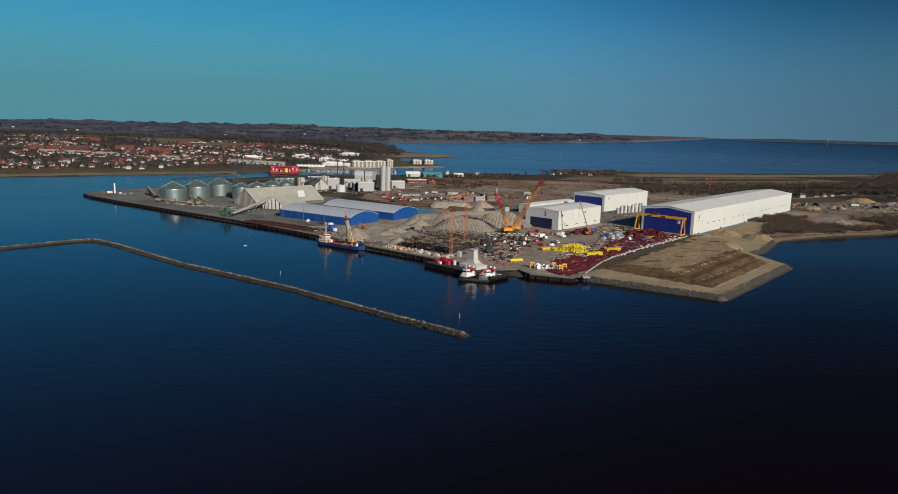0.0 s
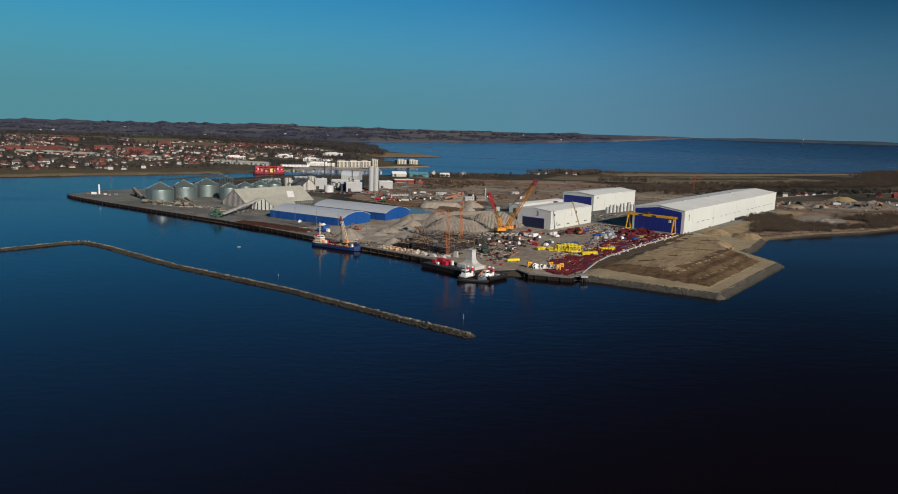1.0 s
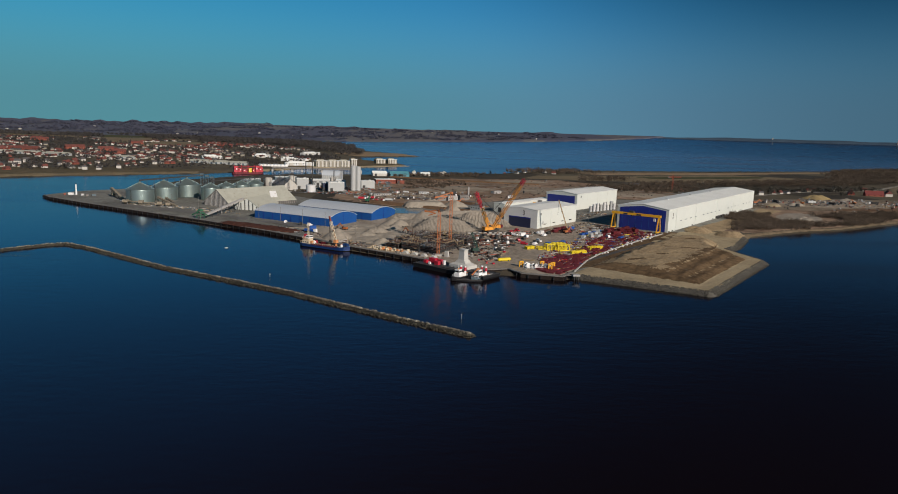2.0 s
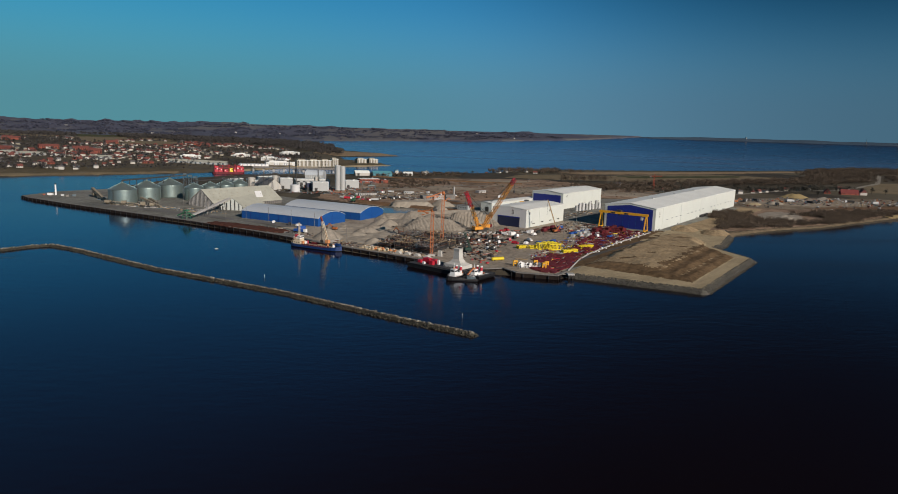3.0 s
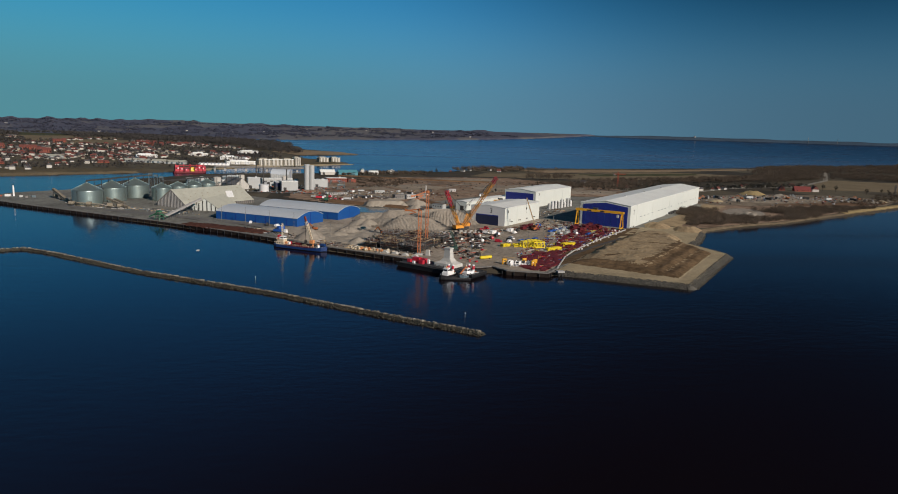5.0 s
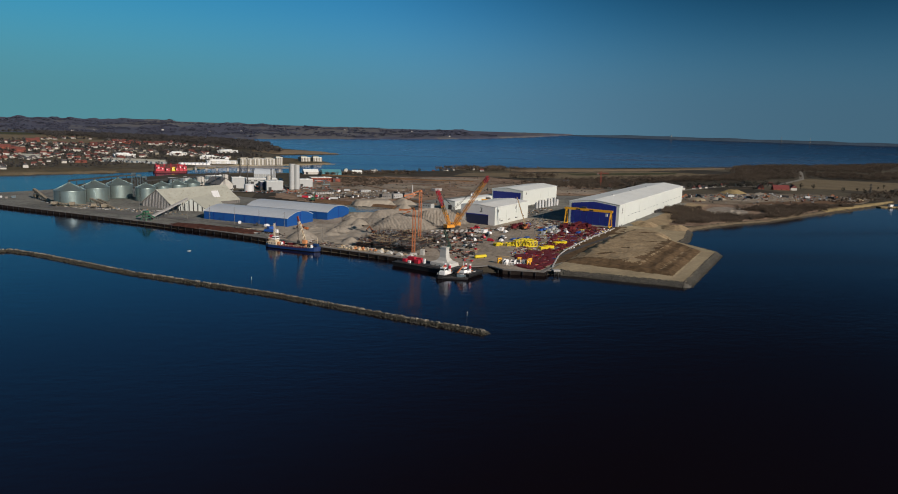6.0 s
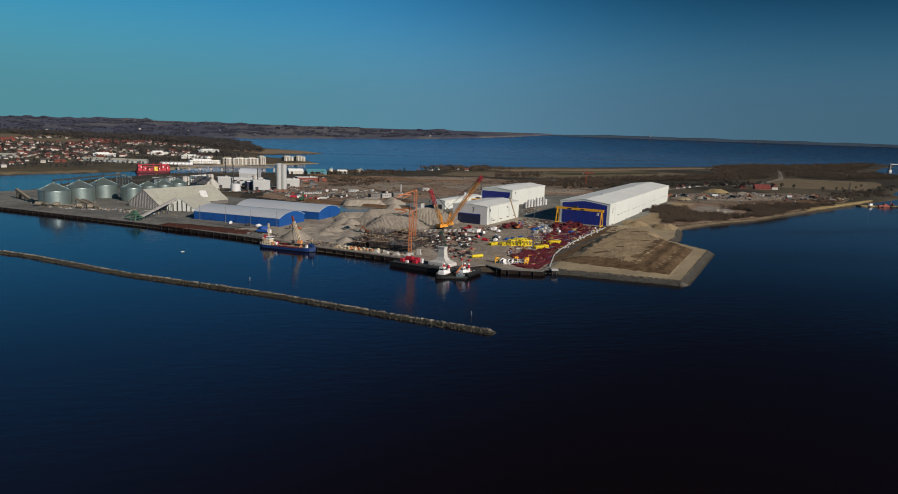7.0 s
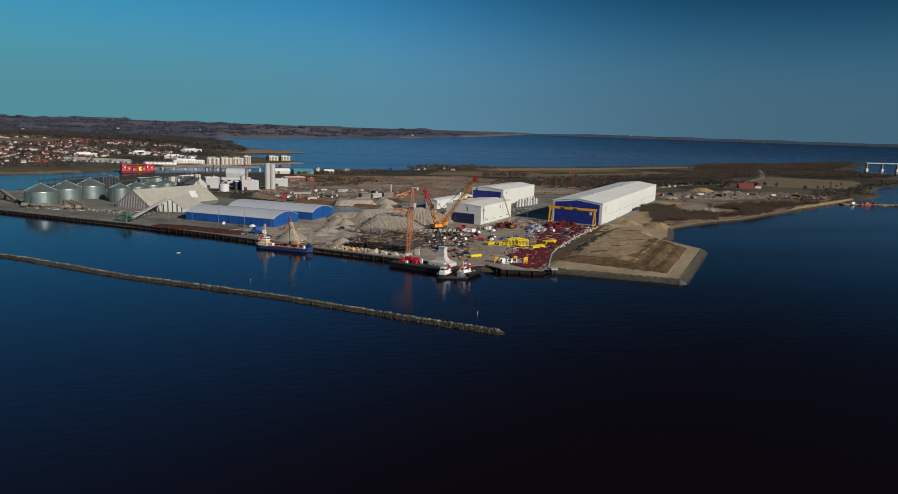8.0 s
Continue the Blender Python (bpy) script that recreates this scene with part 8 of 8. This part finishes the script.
grove("woodland", "brown leafless wood beside the climbing road", x_, y_, (5.5, 10.5), 110, 0.42, 32, TWIGS_RED, 0.42)
x_, y_ = fill_poly([(228, 972), (300, 955), (400, 978), (480, 1030), (430, 1110), (330, 1090), (250, 1050)], 420, 35)
grove("woodland", "reddish leafless thicket behind the halls", x_, y_, (3.5, 8), 70, 0.45, 36, TWIGS_RED, 0.5)
x_, y_ = fill_poly([(262, 1125), (360, 1135), (375, 1185), (270, 1175)], 60, 37)
grove("woodland", "group of tall bare trees beyond the fields", x_, y_, (9, 16), 90, 0.5, 38, TWIGS_RED, 0.36)
WOOD = [(1100, 1500), (1350, 1560), (1480, 1610), (1560, 1720), (1720, 1830), (2300, 2360), (2000, 2260), (1512, 1930), (1370, 1990), (1150, 1720)]
x_, y_ = fill_poly(WOOD, 2000, 7)
grove("woodland", "dark leafless wood on the low hill", x_, y_, (6, 12), 90, 0.55, 8, TWIGS_RED, 0.42)
x_, y_ = fill_poly([(1120, 1290), (1380, 1350), (1480, 1420), (1660, 1560), (1850, 1720), (1800, 1760), (1620, 1690), (1470, 1610), (1300, 1480)], 1300, 39)
grove("woodland", "low dark thicket beside the far bridge", x_, y_, (4, 9), 80, 0.5, 40, TWIGS_RED, 0.5)
x_, y_ = fill_poly([(1000, 1320), (1180, 1280), (1300, 1480), (1130, 1490)], 420, 43)
grove("woodland", "dark thicket above the stubble field", x_, y_, (4, 9), 80, 0.5, 44, TWIGS_RED, 0.5)
x_, y_ = fill_poly([(110, 1300), (300, 1330), (420, 1400), (330, 1440), (200, 1400), (110, 1380)], 260, 9)
grove("shore_trees", "bare trees round the shore village", x_, y_, (6, 12), 70, 0.55, 10, TWIGS_RED, 0.42)
x_, y_ = fill_poly([(-40, 1130), (120, 1200), (160, 1290), (60, 1260), (-20, 1225)], 260, 11)
grove("shore_trees", "bare bushes along the north shore", x_, y_, (2.5, 6.5), 60, 0.5, 12, TWIGS_RED, 0.5)
x_, y_ = fill_poly([(400, 960), (780, 1080), (760, 1130), (400, 1020)], 240, 13)
grove("garden_trees", "bare garden trees along the village road", x_, y_, (5, 10), 50, 0.6, 14, TWIGS, 0.42)
x_, y_ = fill_poly([(800, 930), (960, 1010), (1250, 1210), (1480, 1320), (1230, 1240), (960, 1060)], 150, 15)
grove("hedge", "bare hedge and bushes beside the shore field", x_, y_, (3, 7), 45, 0.6, 16, TWIGS, 0.55, "hedge", 0.05)
x_, y_ = fill_poly([(-60, 780), (60, 800), (330, 900), (340, 1080), (60, 1120), (-60, 1000)], 130, 17)
grove("scrub", "sparse low scrub on the bare ground", x_, y_, (0.6, 2.0), 40, 0.3, 18, TWIGS, 0.8, "scrub", 0.02)
x_, y_ = fill_poly([(-40, 1070), (-20, 940), (20, 935), (60, 1000), (95, 1085), (20, 1110)], 520, 45)
keep = wobble(x_, y_, 30, 54) > -0.3
grove("scrub", "reddish brown scrub beyond the works", x_[keep], y_[keep], (1.2, 4.0), 70, 0.32, 46, TWIGS_RED, 0.65, "scrub", 0.05)
x_, y_ = fill_poly(TOWN, 7600, 19)
n_ = inside(x_, y_, MAINLAND)[1]
n_ = n_ > np.where(x_ < -480, 85, 30)
for poly in OPEN_FIELDS:
    n_ &= ~inside(x_, y_, poly)[0]
grove("town_trees", "bare trees among the houses of the town", x_[n_], y_[n_], (4, 9), 48, 0.7, 20, TWIGS_DIM, 0.42)
SHORE_WOOD = [(-1500, 600), (-1200, 660), (-760, 915), (-640, 1012), (-520, 1100), (-350, 1180), (-330, 1210), (-520, 1180), (-700, 1080), (-1000, 930), (-1500, 720)]
x_, y_ = fill_poly(SHORE_WOOD, 420, 21)
grove("shore_trees", "dark bare wood along the town shore", x_, y_, (3.5, 8), 36, 0.8, 22, TWIGS_DIM, 0.5)
x_, y_ = fill_poly([(-190, 1860), (-120, 1900), (-170, 2250), (-180, 2500), (-280, 2800), (-440, 3030), (-760, 3140), (-1300, 3080), (-1100, 2700), (-700, 2500), (-360, 2330)], 2600, 23)
keep = ~np.any([inside(x_, y_, poly)[0] for poly in OPEN_FIELDS], 0)
grove("woodland", "broad leafless wood beside the bay", x_[keep], y_[keep], (9, 15), 40, 1.3, 24, TWIGS_DIM, 0.5)
x_, y_ = fill_poly([(-2600, 2500), (-1700, 2480), (-900, 2530), (-800, 2800), (-1200, 3080), (-2600, 3080)], 2200, 25)
keep = ~np.any([inside(x_, y_, poly)[0] for poly in OPEN_FIELDS], 0)
grove("woodland", "broad leafless wood behind the town", x_[keep], y_[keep], (8, 13), 36, 1.4, 26, TWIGS_DIM, 0.5)
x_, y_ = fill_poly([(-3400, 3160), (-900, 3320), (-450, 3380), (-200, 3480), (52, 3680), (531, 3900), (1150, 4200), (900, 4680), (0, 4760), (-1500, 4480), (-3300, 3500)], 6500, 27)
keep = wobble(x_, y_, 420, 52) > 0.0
# crowns carry the haze-blue tint of far woods in their base colour
grove("far_woodland", "far wooded hills beyond the bay", x_[keep], y_[keep], (5, 9), 80, 1.4, 28, TWIGS_HAZED, 1.3)
fh = Geo()
rg = random.Random(88)
for k in range(20):
    az, d = radians(rg.uniform(-34, 12)), rg.uniform(3500, 4500)
    x, y = MID[0] + d * math.sin(az), MID[1] + d * math.cos(az)
    z = ground_z(x, y)
    if inside(np.array([x]), np.array([y]), NORTH)[0][0]:
        fh.box((x, y, z), (rg.uniform(8, 14), 7, rg.uniform(4, 6)), rg.uniform(0, 90))
tagged(fh.done("far_houses", PLASTER), "white farmhouses on the far hills", "houses", kind="stuff")


def lone_tree(x, y, h, seed):
    r = np.random.RandomState(seed)
    t = thing("tree", "bare deciduous tree with a spreading crown", "tree", "single trees", x, y, ground_z(x, y))
    g = Geo().tube((0, 0, -0.3), (0, 0, h * 0.55), h * 0.035, h * 0.02, 7)
    for k in range(7):
        a = r.uniform(0, 6.28)
        z = h * r.uniform(0.25, 0.5)
        g.tube((0, 0, z), (math.cos(a) * h * 0.26, math.sin(a) * h * 0.26, z + h * r.uniform(0.25, 0.42)), h * 0.015, h * 0.004, 5)
    g.done("trunk", BARK, t)
    one = np.array([h])
    v, f = crowns(np.zeros((1, 3)), one, one * 0.36, 420, h * 0.03, seed, 0.22)
    mesh_np("crown", v, f, TWIGS, t)


for k, (x, y, h) in enumerate(((820, 965, 9), (846, 1010, 8), (796, 985, 11), (870, 1022, 7), (905, 1000, 8), (655, 1000, 12), (630, 985, 10), (760, 1040, 12), (775, 1028, 11), (935, 1060, 7), (988, 1102, 8), (500, 985, 9), (445, 1000, 10), (118, 1335, 10), (150, 1350, 12), (206, 1340, 11))):
    lone_tree(x, y, h, 300 + k)
pl = thing("power_pylon", "slim lattice power pylon by the shore road", "pylon", "", 842, 978, 2.5)
Geo().lattice((0, 0, 0), (0, 0, 17), 1.6, 0.3, 8).done("mast", STEEL, pl)
for z in (11, 14):
    Geo().beam((-3.5, 0, z), (3.5, 0, z), 0.3).done("cross_arm", STEEL, pl)
for x, y, r, h, m_ in ((478, 852, 16, 4, SAND_PALE), (572, 950, 34, 7, SAND_YELLOW), (600, 925, 14, 4.5, SAND_PALE), (445, 838, 12, 3, SAND), (386, 674, 12, 5.5, GRAVEL), (404, 716, 10, 2.4, GRAVEL), (690, 850, 12, 3, GRAVEL), (440, 968, 22, 6, SAND_YELLOW), (720, 870, 10, 3, SAND)):
    heap("earth_heap", "low heap of pale earth on the building site", "earth heap", x, y, r, h, m_, int(x), 0.7, 30, "site heaps").location.z = ground_z(x, y)
LORRY = (8, 12, 14, 16)
for k, (x, y) in enumerate(((430, 858), (446, 866), (470, 880), (500, 870), (520, 884), (560, 880), (585, 890), (610, 884), (640, 878), (655, 892), (536, 862), (405, 836), (412, 845), (470, 830), (680, 876), (700, 890))):
    m = pose(x, y, ground_z(x, y) + 0.2, 0, 0, (k * 47) % 180)
    src = bpy.data.objects["lorry.%03d" % LORRY[k % 4]] if k % 3 else bpy.data.objects["excavator"]
    copy_thing(src, m).matrix_basis = m @ Matrix.Scale(1.1, 4)
litter("site_litter", "machines, spoil and stacked goods on the building site", [(395, 800), (470, 790), (560, 800), (690, 826), (780, 900), (700, 960), (560, 950), (440, 910)], 200, 91, (STEEL, CONCRETE_DARK, CONCRETE_DARK, RUST, BANK_SOIL, GREY_CLAD), (0.8, 2.6), ground_z)
litter("site_litter", "clods and scraps on the bare ground", [(-110, 800), (-40, 730), (60, 770), (150, 860), (340, 880), (380, 1000), (250, 1180), (60, 1150), (-60, 1060)], 220, 92, (STEEL, STEEL, BANK_SOIL, RUST, CONCRETE_DARK), (0.6, 2.0), ground_z)
drape("gravel_patch", "pale grey gravel on the building site", "ground", [(430, 850), (520, 826), (600, 850), (660, 900), (600, 935), (500, 920)], GRAVEL_DULL, 6, 0.45, 0.3)
drape("gravel_patch", "dark churned soil on the building site", "ground", [(480, 800), (580, 800), (690, 832), (720, 860), (640, 850), (540, 826)], BANK_SOIL, 6, 0.5, 0.3)
litter("site_litter", "stacked pipes, skips and machines on the building site", [(440, 850), (560, 835), (680, 870), (690, 910), (600, 940), (470, 905)], 420, 93, (STEEL, CONCRETE, CONCRETE_DARK, GREY_CLAD, STEEL_BLUE, RED_DULL, BEIGE), (0.7, 2.2), ground_z)
for az, h in ((37.7, 30), (39.6, 27)):
    t = thing("far_mast", "thin pale mast on the far coast", "mast", "far masts", -92 + 4740 * math.sin(radians(az)), 25 + 4740 * math.cos(radians(az)), 74)
    Geo().tube((0, 0, 0), (0, 0, h), 1.3, 0.8, 6).done("pole", CONCRETE_DARK, t)
    Geo().box((0, 0, 0), (6, 6, 4)).done("foot", CONCRETE_DARK, t)
ft = thing("far_tower", "pale square tower on the far coast", "tower", "", 2281, 4165, 72)
Geo().box((0, 0, 0), (6, 6, 13)).done("shaft", CONCRETE, ft)
Geo().box((0, 0, 13), (8, 8, 3)).done("head", CONCRETE_DARK, ft)
for k, (x, y, rz, sx, sy, h, m_) in enumerate(((20, 798, 28, 13, 6, 5.6, CONCRETE_DARK), (34, 806, 28, 13, 6, 5.2, CONCRETE), (48, 813, 28, 13, 6, 5.6, CONCRETE_DARK), (2, 872, 10, 10, 5, 3.0, GREY_CLAD), (-48, 838, 20, 22, 4, 2.6, CONCRETE), (100, 905, 40, 14, 6, 3.2, CONCRETE), (54, 714, -42, 13, 7, 5.0, GREY_CLAD))):
    t = thing("site_hut", "pale site office cabins on the bare ground", "hut", "site cabins", x, y, ground_z(x, y) + 0.1, rz)
    Geo().box((0, 0, 0), (sx, sy, h)).done("body", m_, t)
    Geo().box((0, 0, h), (sx + 0.4, sy + 0.4, 0.25)).done("roof", CONCRETE if k % 2 else CONCRETE_DARK, t)
    for j in range(int(sx / 3)):
        Geo().box((-sx / 2 + 1.5 + j * 3, -sy / 2, h * 0.45), (1.2, 0.12, 1.0)).done("window", GLASS, t)
